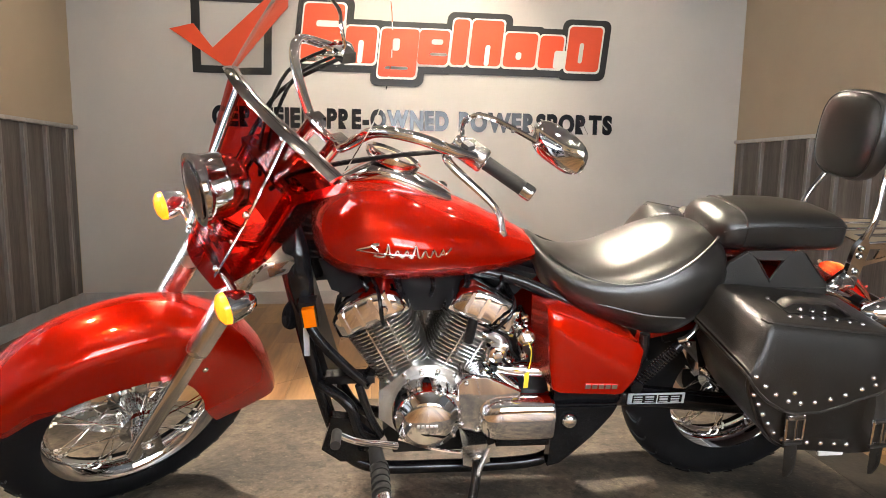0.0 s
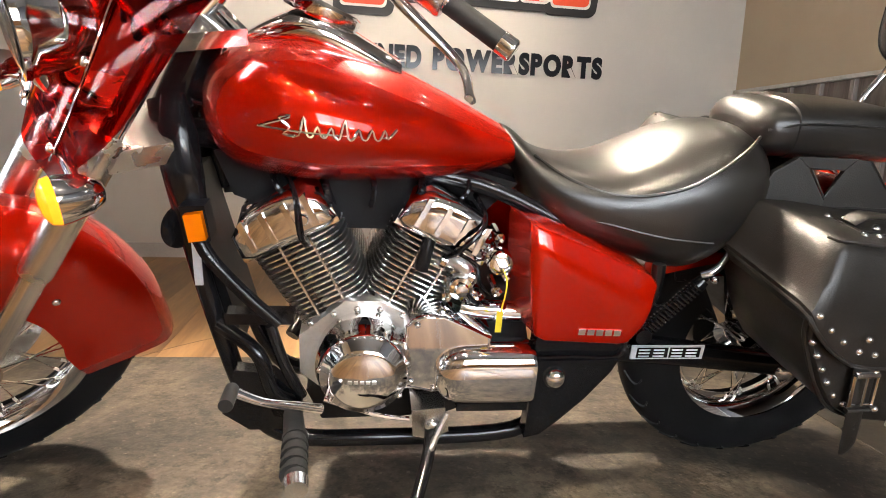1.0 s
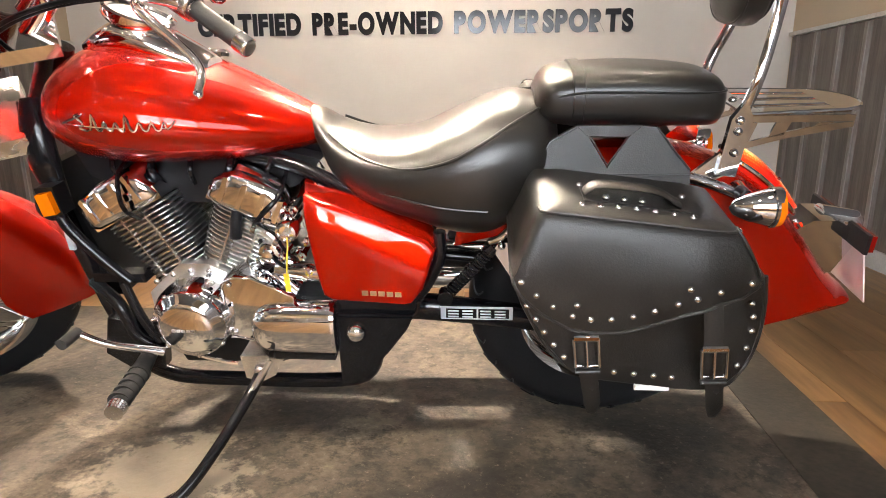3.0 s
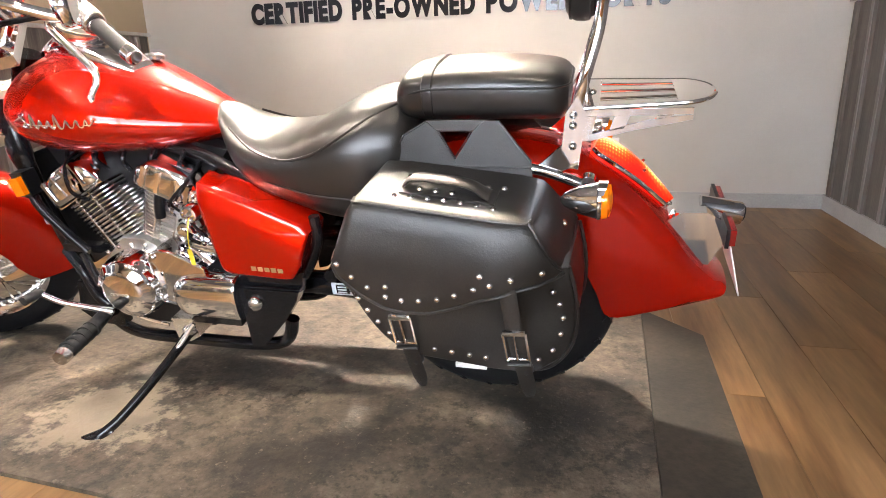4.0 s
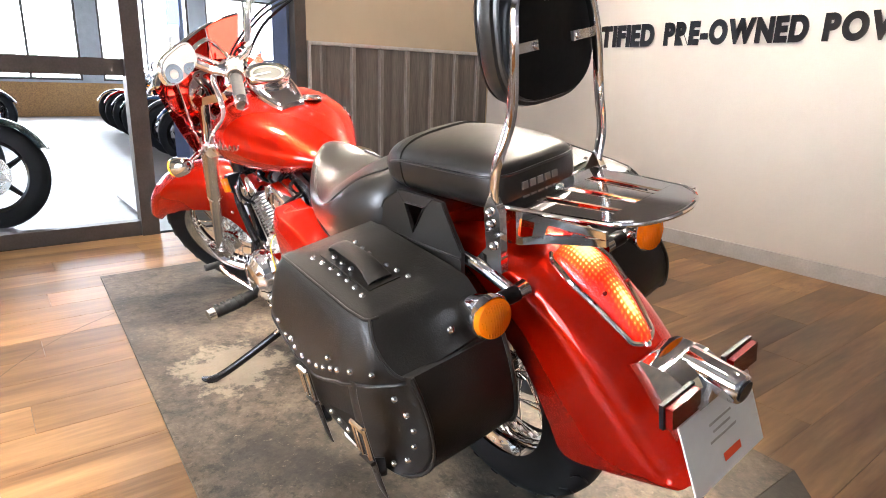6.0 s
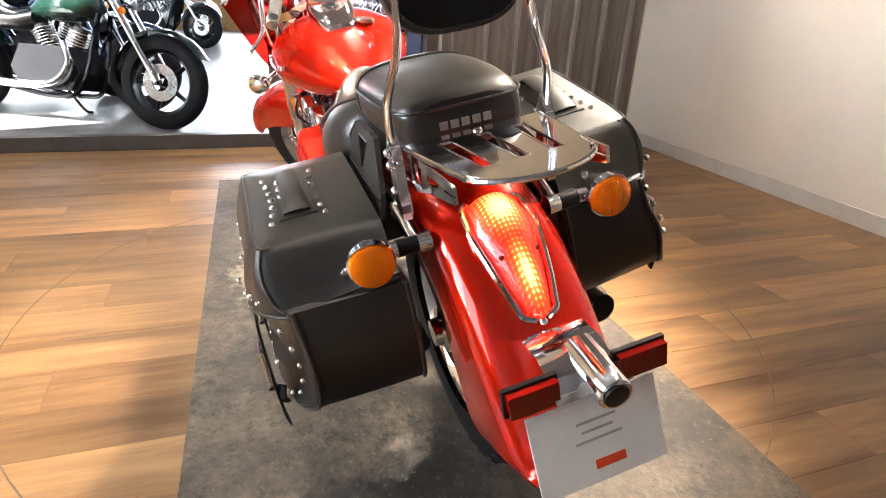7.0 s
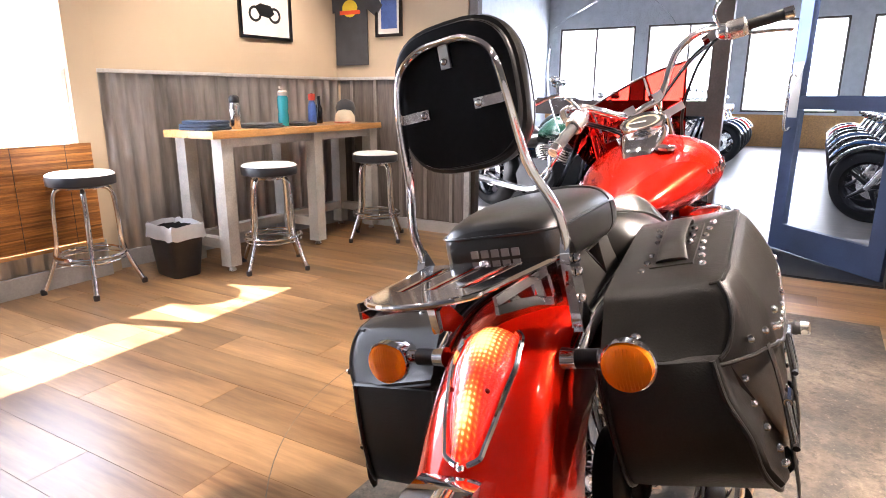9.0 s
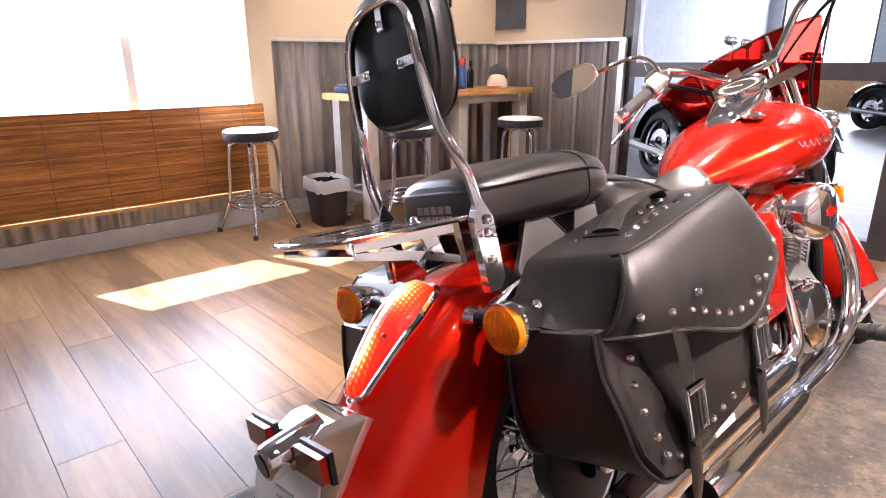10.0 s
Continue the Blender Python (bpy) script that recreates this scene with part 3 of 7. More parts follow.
def rounded(x0, x1, z0, z1, r=0.03, n=4, skew=0.0):
    out = []
    for cx, cz, a in ((x1 - r, z0 + r, -90), (x1 - r, z1 - r, 0), (x0 + r, z1 - r, 90), (x0 + r, z0 + r, 180)):
        for k in range(n + 1):
            t = radians(a + 90 * k / n)
            px, pz = cx + r * math.cos(t), cz + r * math.sin(t)
            out.append((px + skew * (pz - z0), pz))
    return out


# black backing, pale outline, orange strokes: one rounded block per mark
MARKS = [(0.13, 0.40, 1.67, 2.05), (0.42, 0.63, 1.67, 1.91), (0.65, 0.91, 1.585, 1.905), (0.92, 1.13, 1.675, 1.905), (1.15, 1.26, 1.68, 1.985),
         (1.28, 1.50, 1.68, 1.985), (1.52, 1.75, 1.68, 1.91), (1.77, 1.94, 1.68, 1.90), (1.97, 2.21, 1.665, 1.97)]
for k, (a, b, z0, z1) in enumerate(MARKS):
    plate(rounded(a - 0.055, b + 0.055, z0 - 0.06, z1 + 0.05, 0.05, skew=0.10), YS - 0.001 - 0.0006 * k, SIGNBLK, "backing", 0.010)
    plate(rounded(a - 0.012, b + 0.012, z0 - 0.014, z1 + 0.012, 0.03, skew=0.10), YS - 0.018, SIGNWHT, "outline", 0.003)
    plate(rounded(a, b, z0, z1, 0.028, skew=0.10), YS - 0.0215, ORANGE, "stroke", 0.004)
# slits that break the blocks into strokes
for a, b, z0, z1 in ((0.24, 0.42, 1.76, 1.80), (0.24, 0.44, 1.90, 1.94), (0.51, 0.545, 1.67, 1.82), (0.75, 0.80, 1.76, 1.84), (0.70, 0.86, 1.635, 1.655), (1.02, 1.10, 1.81, 1.845),
                     (1.01, 1.13, 1.735, 1.755), (1.385, 1.42, 1.68, 1.82), (1.61, 1.65, 1.73, 1.78), (1.88, 1.97, 1.68, 1.80), (2.06, 2.09, 1.72, 1.86)):
    plate(rounded(a, b, z0, z1, 0.015, skew=0.10), YS - 0.0258, SIGNWHT, "slit", 0.002)
for a, b, z0, z1 in ((-0.565, -0.060, 1.575, 1.622), (-0.565, -0.060, 2.035, 2.085), (-0.565, -0.512, 1.622, 2.035), (-0.113, -0.060, 1.622, 2.035)):
    plate([(a, z0), (b, z0), (b, z1), (a, z1)], YS - 0.002, SIGNBLK, "box_bar", 0.014)
plate([(-0.70, 1.845), (-0.55, 1.885), (-0.43, 1.735), (-0.02, 2.12), (0.05, 2.16), (0.05, 2.02), (-0.33, 1.60)], YS - 0.018, ORANGE, "tick", 0.010)

# ---- mat under the motorcycle ----
mat_out = [(-0.56, -0.60), (2.085, -0.728), (2.118, 0.60), (-0.585, 0.70)]
shade_out = [(2.087, -0.728), (2.285, -0.736), (2.30, 0.40), (2.12, 0.60)]
bm = rings(bmesh.new(), [[(x, y, 0.0) for x, y in mat_out], [(x, y, 0.011) for x, y in mat_out]])
tagged(part("display_mat", bm, MAT, smooth=False, bevel=0.003), "worn grey-brown display mat, stained and scuffed, on the floor", "mat")
# rear band of the mat: the shadow there is put into its colour
bm = rings(bmesh.new(), [[(x, y, 0.0) for x, y in shade_out], [(x, y, 0.011) for x, y in shade_out]])
tagged(part("mat_end_shade", bm, MATSHADE, smooth=False, bevel=0.003), "end band of the display mat, coloured dark for the shade on it", "mat")
ring = [(1.188, 0.0002), (1.188, 0.0006), (1.184, 0.0006), (1.184, 0.0002)]
bm = bmesh.new()
loops = []
for k in range(97):
    a = k * math.tau / 96
    loops.append([(0.97 + r * math.cos(a), -0.02 + r * math.sin(a), z) for r, z in ring])
rings(bm, loops, caps=False)
tagged(part("turntable_seam", bm, SEAM, smooth=False), "thin dark circular seam worn into the plank floor", "floor seam", kind="structure")

# ---- the motorcycle: x to its rear, y to its right, z up; it leans on its stand ----
bike = thing("motorcycle", "red cruiser motorcycle with studded leather bags, leaning on its stand", "motorcycle",
             m=pose(0, 0.0126, 0.012, 0, 0, -0.8) @ pose(0, 0, 0, 12.7, 0, 0))
RAKE = radians(32)
AXIS = Vector((math.sin(RAKE), 0, math.cos(RAKE)))
HEAD = Vector((0.47, 0, 0.90))
STEER = Matrix.Translation(HEAD) @ Matrix.Rotation(radians(39), 4, AXIS) @ Matrix.Translation(-HEAD)
SIDES = (-1, 1)


def P(name, bm, mat, parent=None, label="", steered=False, **k):
    return part(name, bm, mat, parent or bike, label, m=STEER if steered else None, **k)


def bolt(pos, normal, r, parent, mat=None, h=0.006, name="bolt", dome=True):
    q = Vector(normal).to_track_quat("Y", "Z").to_matrix().to_4x4()
    prof = [(r, 0.0), (r * 0.95, h * 0.45), (r * 0.6, h * 0.9), (r * 0.05, h)] if dome else [(r, 0), (r, h * 0.8), (r * 0.85, h), (r * 0.02, h)]
    return part(name, turned(prof, 12, Matrix.Translation(pos) @ q), mat or CHROME, parent)


def wheel(name, cx, cz, tyre_r, tyre_w, rim_r, rim_w, m, spokes, label):
    """Laced wheel with rim, tyre, hub and single spokes; its axle lies along y."""
    at = Matrix.Translation((cx, 0, cz))
    prof = []
    for k in range(13):
        a = math.pi * k / 12
        prof.append((rim_r - 0.004 + (tyre_r - rim_r + 0.004) * math.sin(a) ** 0.75, -tyre_w * math.cos(a) * (0.72 + 0.28 * math.sin(a))))
    rim = part(name, rings(bmesh.new(), [[at @ Vector((r * math.cos(k * math.tau / 64), y, r * math.sin(k * math.tau / 64))) for r, y in
               ((rim_r + 0.012, -rim_w), (rim_r + 0.006, -rim_w - 0.004), (rim_r - 0.004, -rim_w + 0.004), (rim_r - 0.022, -rim_w * 0.45), (rim_r - 0.026, 0),
                (rim_r - 0.022, rim_w * 0.45), (rim_r - 0.004, rim_w - 0.004), (rim_r + 0.006, rim_w + 0.004), (rim_r + 0.012, rim_w))] for k in range(65)], caps=False),
               CHROME, bike, label, m=m)
    part("tyre", rings(bmesh.new(), [[at @ Vector((r * math.cos(k * math.tau / 72), y, r * math.sin(k * math.tau / 72))) for r, y in prof] for k in range(73)], caps=False, closed=False),
         RUBBER, rim, "black rubber tyre with grooved tread")
    groove = None
    for k in range(26):
        for g in SIDES:
            a = k * math.tau / 26 + (0.12 if g > 0 else 0)
            t = at @ Matrix.Rotation(-a, 4, "Y")
            if groove is None or k == 0:
                pts = []
                for u, da in ((0.30, 0.0), (0.50, 0.07), (0.66, 0.10), (0.80, 0.05)):
                    ph = math.pi / 2 + g * u * 1.05
                    rr = rim_r - 0.004 + (tyre_r - rim_r + 0.004) * math.sin(ph) ** 0.75 + 0.0002
                    pts.append((rr * math.cos(da), -tyre_w * math.cos(ph) * (0.72 + 0.28 * math.sin(ph)), rr * math.sin(da)))
                groove = part("tread_groove", tube(pts, 0.0032, 6, 3, flat=0.5), BLACKM, rim, m=t)
            else:
                share("tread_groove", groove if g > 0 else other, rim, t)
            if k == 0 and g < 0:
                other = groove
    part("hub", turned([(0.012, -0.085), (0.03, -0.083), (0.032, -0.066), (0.052, -0.060), (0.052, -0.048), (0.03, -0.042), (0.03, 0.042), (0.052, 0.048), (0.052, 0.060), (0.02, 0.07), (0.012, 0.085)],
                      28, at), CHROME, rim)
    first = None
    length = rim_r - 0.026 - 0.046
    for k in range(spokes):
        s = 1 if k % 2 else -1
        lean = radians(34 if (k // 2) % 2 else -34)
        a = k * math.tau / spokes
        hub_p = Vector((0.046 * math.cos(a), s * 0.052, 0.046 * math.sin(a)))
        b = a + lean * 0.42
        rim_p = Vector(((rim_r - 0.024) * math.cos(b), s * 0.008, (rim_r - 0.024) * math.sin(b)))
        d = rim_p - hub_p
        t = at @ Matrix.Translation(hub_p) @ d.to_track_quat("Z", "Y").to_matrix().to_4x4() @ Matrix.Diagonal((1, 1, d.length, 1))
        if first is None:
            first = part("spoke", turned([(0.0019, 0.0), (0.0019, 1.0)], 6, Matrix.Rotation(radians(90), 4, "X")), CHROME, rim, m=t)
        else:
            share("spoke", first, rim, t)
        nip = Matrix.Translation(at @ rim_p) @ d.to_track_quat("Z", "Y").to_matrix().to_4x4()
        if k == 0:
            nipple = part("nipple", turned([(0.0036, -0.014), (0.0036, 0.006)], 6, Matrix.Rotation(radians(90), 4, "X")), STEEL, rim, m=nip)
        else:
            share("nipple", nipple, rim, nip)
    return rim, at


FA, RA = (-0.02, 0.318), (1.690, 0.312)
front_wheel, at = wheel("front_wheel", *FA, 0.324, 0.060, 0.222, 0.036, STEER, 36, "chrome spoked front wheel turned to the left")
part("brake_disc", turned([(0.085, 0.070), (0.148, 0.070), (0.148, 0.075), (0.085, 0.075)], 48, at, ring=True), STEEL, front_wheel)
rear_wheel, at = wheel("rear_wheel", *RA, 0.316, 0.080, 0.196, 0.046, None, 36, "chrome spoked rear wheel behind the saddlebags")
part("brake_drum", turned([(0.02, 0.055), (0.10, 0.06), (0.105, 0.10), (0.09, 0.108), (0.02, 0.11)], 36, at), BLACKM, rear_wheel)


def fender(spine, half, crown, depth, name, label, steered=False, thick=0.004):
    """A deep mudguard: spine points (x, z), with skirts of the depths given, as one shell with thickness."""
    path = smooth_path([(x, 0, z) for x, z in spine], 6)
    n = len(path)
    loops = []
    for i, p in enumerate(path):
        t = i / (n - 1)
        d = (path[min(i + 1, n - 1)] - path[max(i - 1, 0)]).normalized()
        inward = Vector((-d.z, 0, d.x))
        if inward.dot(Vector((-0.02, 0, 0.318)) - p) < 0:
            inward = -inward
        dep = float(np.interp(t, np.linspace(0, 1, len(depth)), depth))
        hw = float(np.interp(t, np.linspace(0, 1, len(half)), half))
        cr = float(np.interp(t, np.linspace(0, 1, len(crown)), crown))
        outer = [(-hw * 0.97, dep), (-hw, (dep + cr) / 2)]
        for k in range(11):
            a = radians(-90 + 18 * k)
            outer.append((hw * math.sin(a), cr * (1 - math.cos(a) ** 0.8) if k not in (0, 10) else cr))
        outer += [(hw, (dep + cr) / 2), (hw * 0.97, dep)]
        inner = [(y * (1 - thick / hw), max(q + thick * (0.6 if abs(y) < hw * 0.9 else 0), 0)) for y, q in reversed(outer)]
        loops.append([p + Vector((0, y, 0)) + inward * q for y, q in outer + inner])
    return P(name, rings(bmesh.new(), loops), RED, label=label, steered=steered)


turn_ff = lambda x, z, a=radians(-10): (-0.02 + (x + 0.02) * math.cos(a) - (z - 0.318) * math.sin(a), 0.318 + (x + 0.02) * math.sin(a) + (z - 0.318) * math.cos(a))
ff = fender([turn_ff(x, z) for x, z in [(-0.365, 0.475), (-0.315, 0.555), (-0.235, 0.625), (-0.13, 0.668), (0.0, 0.682), (0.12, 0.655), (0.225, 0.59), (0.305, 0.49), (0.350, 0.385), (0.366, 0.335)]],
            (0.072, 0.088, 0.094, 0.096, 0.096, 0.094, 0.085), (0.045, 0.055, 0.06, 0.06, 0.055), (0.07, 0.13, 0.155, 0.165, 0.19, 0.215, 0.20), "front_fender",
            "deep red front fender over the spoked wheel", True)
for s in SIDES:
    for x, z in (turn_ff(0.035, 0.53), turn_ff(0.115, 0.52)):
        bolt((x, s * 0.096, z), (0, s, 0), 0.008, ff)
# rear fender: crown points (x, z) and the foot of the skirt beneath each
crown_line = [(1.36, 0.60), (1.44, 0.665), (1.56, 0.712), (1.70, 0.728), (1.82, 0.718), (1.93, 0.684), (2.03, 0.612), (2.115, 0.52), (2.172, 0.448), (2.212, 0.406), (2.236, 0.386)]
skirt_line = [(1.345, 0.50), (1.42, 0.525), (1.545, 0.555), (1.70, 0.56), (1.79, 0.545), (1.865, 0.51), (1.915, 0.445), (1.952, 0.37), (1.985, 0.306), (2.095, 0.334), (2.205, 0.366)]
crown_path = smooth_path([(x, 0, z) for x, z in crown_line], 5)
skirt_path = smooth_path([(x, 0, z) for x, z in skirt_line], 5)
loops = []
for k, (p, q) in enumerate(zip(crown_path, skirt_path)):
    t = k / (len(crown_path) - 1)
    hw = float(np.interp(t, (0, 0.2, 0.4, 0.7, 0.9, 1.0), (0.085, 0.10, 0.106, 0.108, 0.104, 0.090)))
    down = q - p
    cr = min(0.058, down.length * 0.55)
    down.normalize()
    dep = (q - p).length
    outer = [(-hw * 0.97, dep), (-hw, (dep + cr) / 2)]
    for j in range(13):
        a = radians(-90 + 15 * j)
        outer.append((hw * math.sin(a), cr * (1 - max(0.0, math.cos(a)) ** 0.8)))
    outer += [(hw, (dep + cr) / 2), (hw * 0.97, dep)]
    inner = [(y * (1 - 0.004 / hw), max(r + (0.0025 if abs(y) < hw * 0.9 else 0), 0)) for y, r in reversed(outer)]
    loops.append([p + Vector((0, y, 0)) + down * r for y, r in outer + inner])
P("rear_fender", rings(bmesh.new(), loops), RED, label="deep red rear fender over the back wheel")

# forks, steering head and bars (turned with the steering)
for s in SIDES:
    a = Vector((-0.045, s * 0.108, 0.305))
    leg = P("fork_leg", tube([a - AXIS * 0.02, a + AXIS * 0.33], [0.019, 0.024], 20), POLISHED, steered=True, label="satin alloy lower fork leg")
    part("fork_tube", tube([a + AXIS * 0.30, a + AXIS * 0.80], 0.0195, 20), CHROME, leg)
    part("fork_cover", tube([a + AXIS * 0.33, a + AXIS * 0.36, a + AXIS * 0.47, a + AXIS * 0.62], [0.027, 0.029, 0.0295, 0.031], 20), STEEL, leg, "brushed fork cover")
    part("axle_clamp", box(-0.035, 0.012, s * 0.108 - 0.020, s * 0.108 + 0.020, 0.285, 0.345), STEEL, leg, bevel=0.008)
    part("fender_stay", box(0.045, 0.085, s * 0.100, s * 0.108 + 0.012, 0.47, 0.51), CHROME, leg, bevel=0.006)
    bolt((-0.02, s * 0.128, 0.318), (0, s, 0), 0.016, leg, h=0.012)
    part("fork_cap", tube([a + AXIS * 0.80, a + AXIS * 0.825], [0.020, 0.016], 16), CHROME, leg)
P("lower_yoke", box(0.24, 0.37, -0.135, 0.135, 0.775, 0.815), STEEL, steered=True, bevel=0.012)
P("upper_yoke", box(0.36, 0.50, -0.135, 0.135, 0.972, 1.000), CHROME, steered=True, bevel=0.010)
bar_half = [(0.515, 0.055, 1.045), (0.515, 0.10, 1.075), (0.525, 0.19, 1.155), (0.575, 0.265, 1.172), (0.66, 0.30, 1.14), (0.735, 0.315, 1.108), (0.795, 0.41, 1.072)]
bars = P("handlebar", tube([(x, -y, z) for x, y, z in reversed(bar_half)] + [(0.515, 0, 1.045)] + [(x, y, z) for x, y, z in bar_half], 0.0127, 14, 6), CHROME, steered=True, label="wide swept-back chrome handlebar")
for s in SIDES:
    part("riser", tube([(0.45, s * 0.055, 0.99), (0.49, s * 0.055, 1.03), (0.516, s * 0.055, 1.062)], [0.02, 0.018, 0.020], 14), CHROME, bars)
    part("riser_cap", box(0.495, 0.535, s * 0.055 - 0.018, s * 0.055 + 0.018, 1.046, 1.072), CHROME, bars, bevel=0.006)
    e, q = Vector((0.797, s * 0.412, 1.071)), Vector((0.738, s * 0.308, 1.107))
    d = (e - q).normalized()
    g = part("grip", tube([q + d * 0.012, q + d * 0.03, e - d * 0.012], [0.0172, 0.0166, 0.0172], 18), GRIP, bars, "black ribbed rubber grip")
    part("grip_end", tube([e - d * 0.012, e + d * 0.012, e + d * 0.016], [0.0185, 0.0185, 0.012], 18), CHROME, bars)
    c = q - d * 0.022
    part("switch_housing", tube([c - d * 0.028, c - d * 0.02, c + d * 0.026, c + d * 0.032], [0.020, 0.026, 0.026, 0.018], 14, flat=1.15), STEEL, bars, "polished switch housing")
    part("switch", box(c.x - 0.032, c.x - 0.012, c.y - 0.012, c.y + 0.012, c.z + 0.020, c.z + 0.032), REDLENS if s > 0 else PLASTICB, bars, bevel=0.003)
    lv = q - d * 0.055 + Vector((-0.03, 0, 0.0))
    part("lever", tube([lv, lv + Vector((-0.03, s * 0.035, -0.01)), e + Vector((-0.085, s * -0.01, -0.022)), e + Vector((-0.10, s * 0.045, -0.045)), e + Vector((-0.104, s * 0.052, -0.048))],
                       [0.011, 0.011, 0.0085, 0.0075, 0.010], 10, 6, flat=0.7), CHROME, bars, "chrome hand lever")
    part("lever_perch", tube([q - d * 0.075, q - d * 0.055, q - d * 0.035], [0.017, 0.024, 0.018], 12), CHROME, bars)
    if s > 0:
        part("brake_reservoir", box(q.x - 0.066, q.x - 0.026, q.y - 0.100, q.y - 0.042, q.z + 0.012, q.z + 0.040), CHROME, bars, bevel=0.009)
    # mirror on a bent stem
    b0 = q - d * 0.058 + Vector((0, 0, 0.015))
    mc = Vector((0.757, s * 0.487, 1.235))
    part("mirror_stem", tube([b0, b0 + Vector((-0.012, s * 0.012, 0.055)), b0 + Vector((0.005, s * 0.06, 0.085)), mc + Vector((-0.02, s * -0.03, -0.005))], 0.0058, 8), CHROME, bars)
    mm = Matrix.Translation(mc) @ Matrix.Rotation(radians(-90), 4, "Z") @ Matrix.Rotation(radians(-9), 4, "X")
    shell = rings(bmesh.new(), [[mm @ Vector((x, y, z)) for x, z in oval(0, 0, 0.072 * k, 0.038 * k, 24, 2.8)] for y, k in ((0.004, 0.97), (0.0, 1.0), (-0.010, 0.97), (-0.022, 0.72), (-0.030, 0.3))])
    mir = part("mirror", shell, CHROME, bars, "oval chrome mirror")
    part("mirror_glass", rings(bmesh.new(), [[mm @ Vector((x, y, z)) for x, z in oval(0, 0, 0.066 * k, 0.033 * k, 24, 2.8)] for y, k in ((0.0042, 1.0), (0.0062, 0.98))]), MIRROR, mir, "silvered mirror glass")
cable = [(0.66, -0.28, 1.13), (0.52, -0.22, 1.11), (0.40, -0.10, 1.03), (0.36, -0.03, 0.95)]
for k in range(4):
    s = -1 if k < 2 else 1
    o = 0.02 * (k % 2)
    P("control_cable", tube([(x + o * 0.4, s * abs(y) - s * o, z - o * 0.6) for x, y, z in cable], 0.0048, 8), BLACKM, steered=True)
P("brake_hose", tube([(0.68, 0.24, 1.12), (0.50, 0.22, 1.06), (0.36, 0.16, 0.93), (0.22, 0.14, 0.72), (0.06, 0.12, 0.50)], 0.0058, 8), BLACKM, steered=True)

# headlight and front signals
hm = Matrix.Translation((0.245, 0, 0.972)) @ Matrix.Rotation(radians(90), 4, "Z") @ Matrix.Scale(0.85, 4)
lamp = P("headlight", turned([(0.006, -0.085), (0.045, -0.08), (0.075, -0.055), (0.088, -0.012), (0.090, 0.03), (0.094, 0.036), (0.094, 0.050), (0.084, 0.054)], 40, hm), CHROME, steered=True, label="round chrome headlight shell")
part("lens", turned([(0.085, 0.050), (0.07, 0.060), (0.03, 0.066), (0.001, 0.067)], 36, hm), GLASS, lamp)
part("rim_ring", turned([(0.086, 0.045), (0.097, 0.046), (0.097, 0.056), (0.086, 0.057)], 40, hm, ring=True), CHROME, lamp)
part("reflector", turned([(0.083, 0.048), (0.06, 0.015), (0.02, 0.0), (0.001, -0.001)], 32, hm), CHROME, lamp)
part("mount", tube([(0.23, 0, 0.91), (0.24, 0, 0.87), (0.28, 0, 0.83)], [0.030, 0.024, 0.022], 12), CHROME, lamp)
P("signal_bar", tube([(0.215, -0.18, 0.795), (0.215, 0.18, 0.795)], 0.010, 10), CHROME, steered=True)
for s in SIDES:
    sm = Matrix.Translation((0.190, s * 0.205, 0.800)) @ Matrix.Rotation(radians(90), 4, "Z")
    sg = P("front_signal", turned([(0.004, -0.055), (0.018, -0.05), (0.030, -0.03), (0.0365, 0.0), (0.0375, 0.012)], 24, sm), CHROME, steered=True, label="chrome bullet signal with lit amber lens")
    part("lens", turned([(0.037, 0.012), (0.034, 0.024), (0.02, 0.032), (0.001, 0.034)], 24, sm), SIGNALLIT, sg, "lit amber lens")

# two-part windscreen: red below the joining strip, clear above
def screen_point(v, u, off=0.0):
    """v: up the screen from 0 to 1.75 (1 is the strip); u: -1 to 1 across."""
    half = 0.115 + 0.155 * min(v, 1.0) ** 0.8 if v <= 1 else 0.270 - 0.06 * (v - 1) ** 2
    base = Vector((0.160, 0, 0.770)).lerp(Vector((0.335, 0, 1.150)), v)
    base = base + Vector((0.018 + 0.05 * max(0, v - 1), 0, 0))
    y = u * half
    return base + Vector((0.045 * (abs(u) ** 2.0) * (0.6 + 0.4 * v) + off * -0.85, y, -0.035 * abs(u) ** 2.5 + off * 0.5))


def screen(v0, v1, mat, name, label, n=10, m=24):
    bm = bmesh.new()
    loops = []
    for i in range(n + 1):
        v = v0 + (v1 - v0) * i / n
        t = i / n
        lim = 1.0
        if name == "lower_screen":
            lim = 0.80 + 0.20 * math.sin(min(1.0, t * 2.2) * math.pi / 2)
        else:
            lim = math.cos(max(0.0, t - 0.35) / 0.65 * radians(62)) ** 0.6
        row = [screen_point(v, lim * (-1 + 2 * k / m)) for k in range(m + 1)]
        loops.append(row + [p + Vector((-0.0025, 0, 0.0015)) for p in reversed(row)])
    rings(bm, loops)
    return P(name, bm, mat, steered=True, label=label)


ls = screen(0.0, 1.0, REDGLASS, "lower_screen", "red tinted lower windscreen")
screen(1.0, 1.78, GLASS, "upper_screen", "clear upper windscreen")
strip = lambda v0, v1, u0, u1, w, name: tube([screen_point(v0 + (v1 - v0) * k / 8, u0 + (u1 - u0) * k / 8, 0.004) for k in range(9)], w, 8, 2, flat=0.28)
P("joining_strip", strip(0.995, 0.995, -0.99, 0.99, 0.019, ""), CHROME, steered=True, label="bright metal strip joining the two screens")
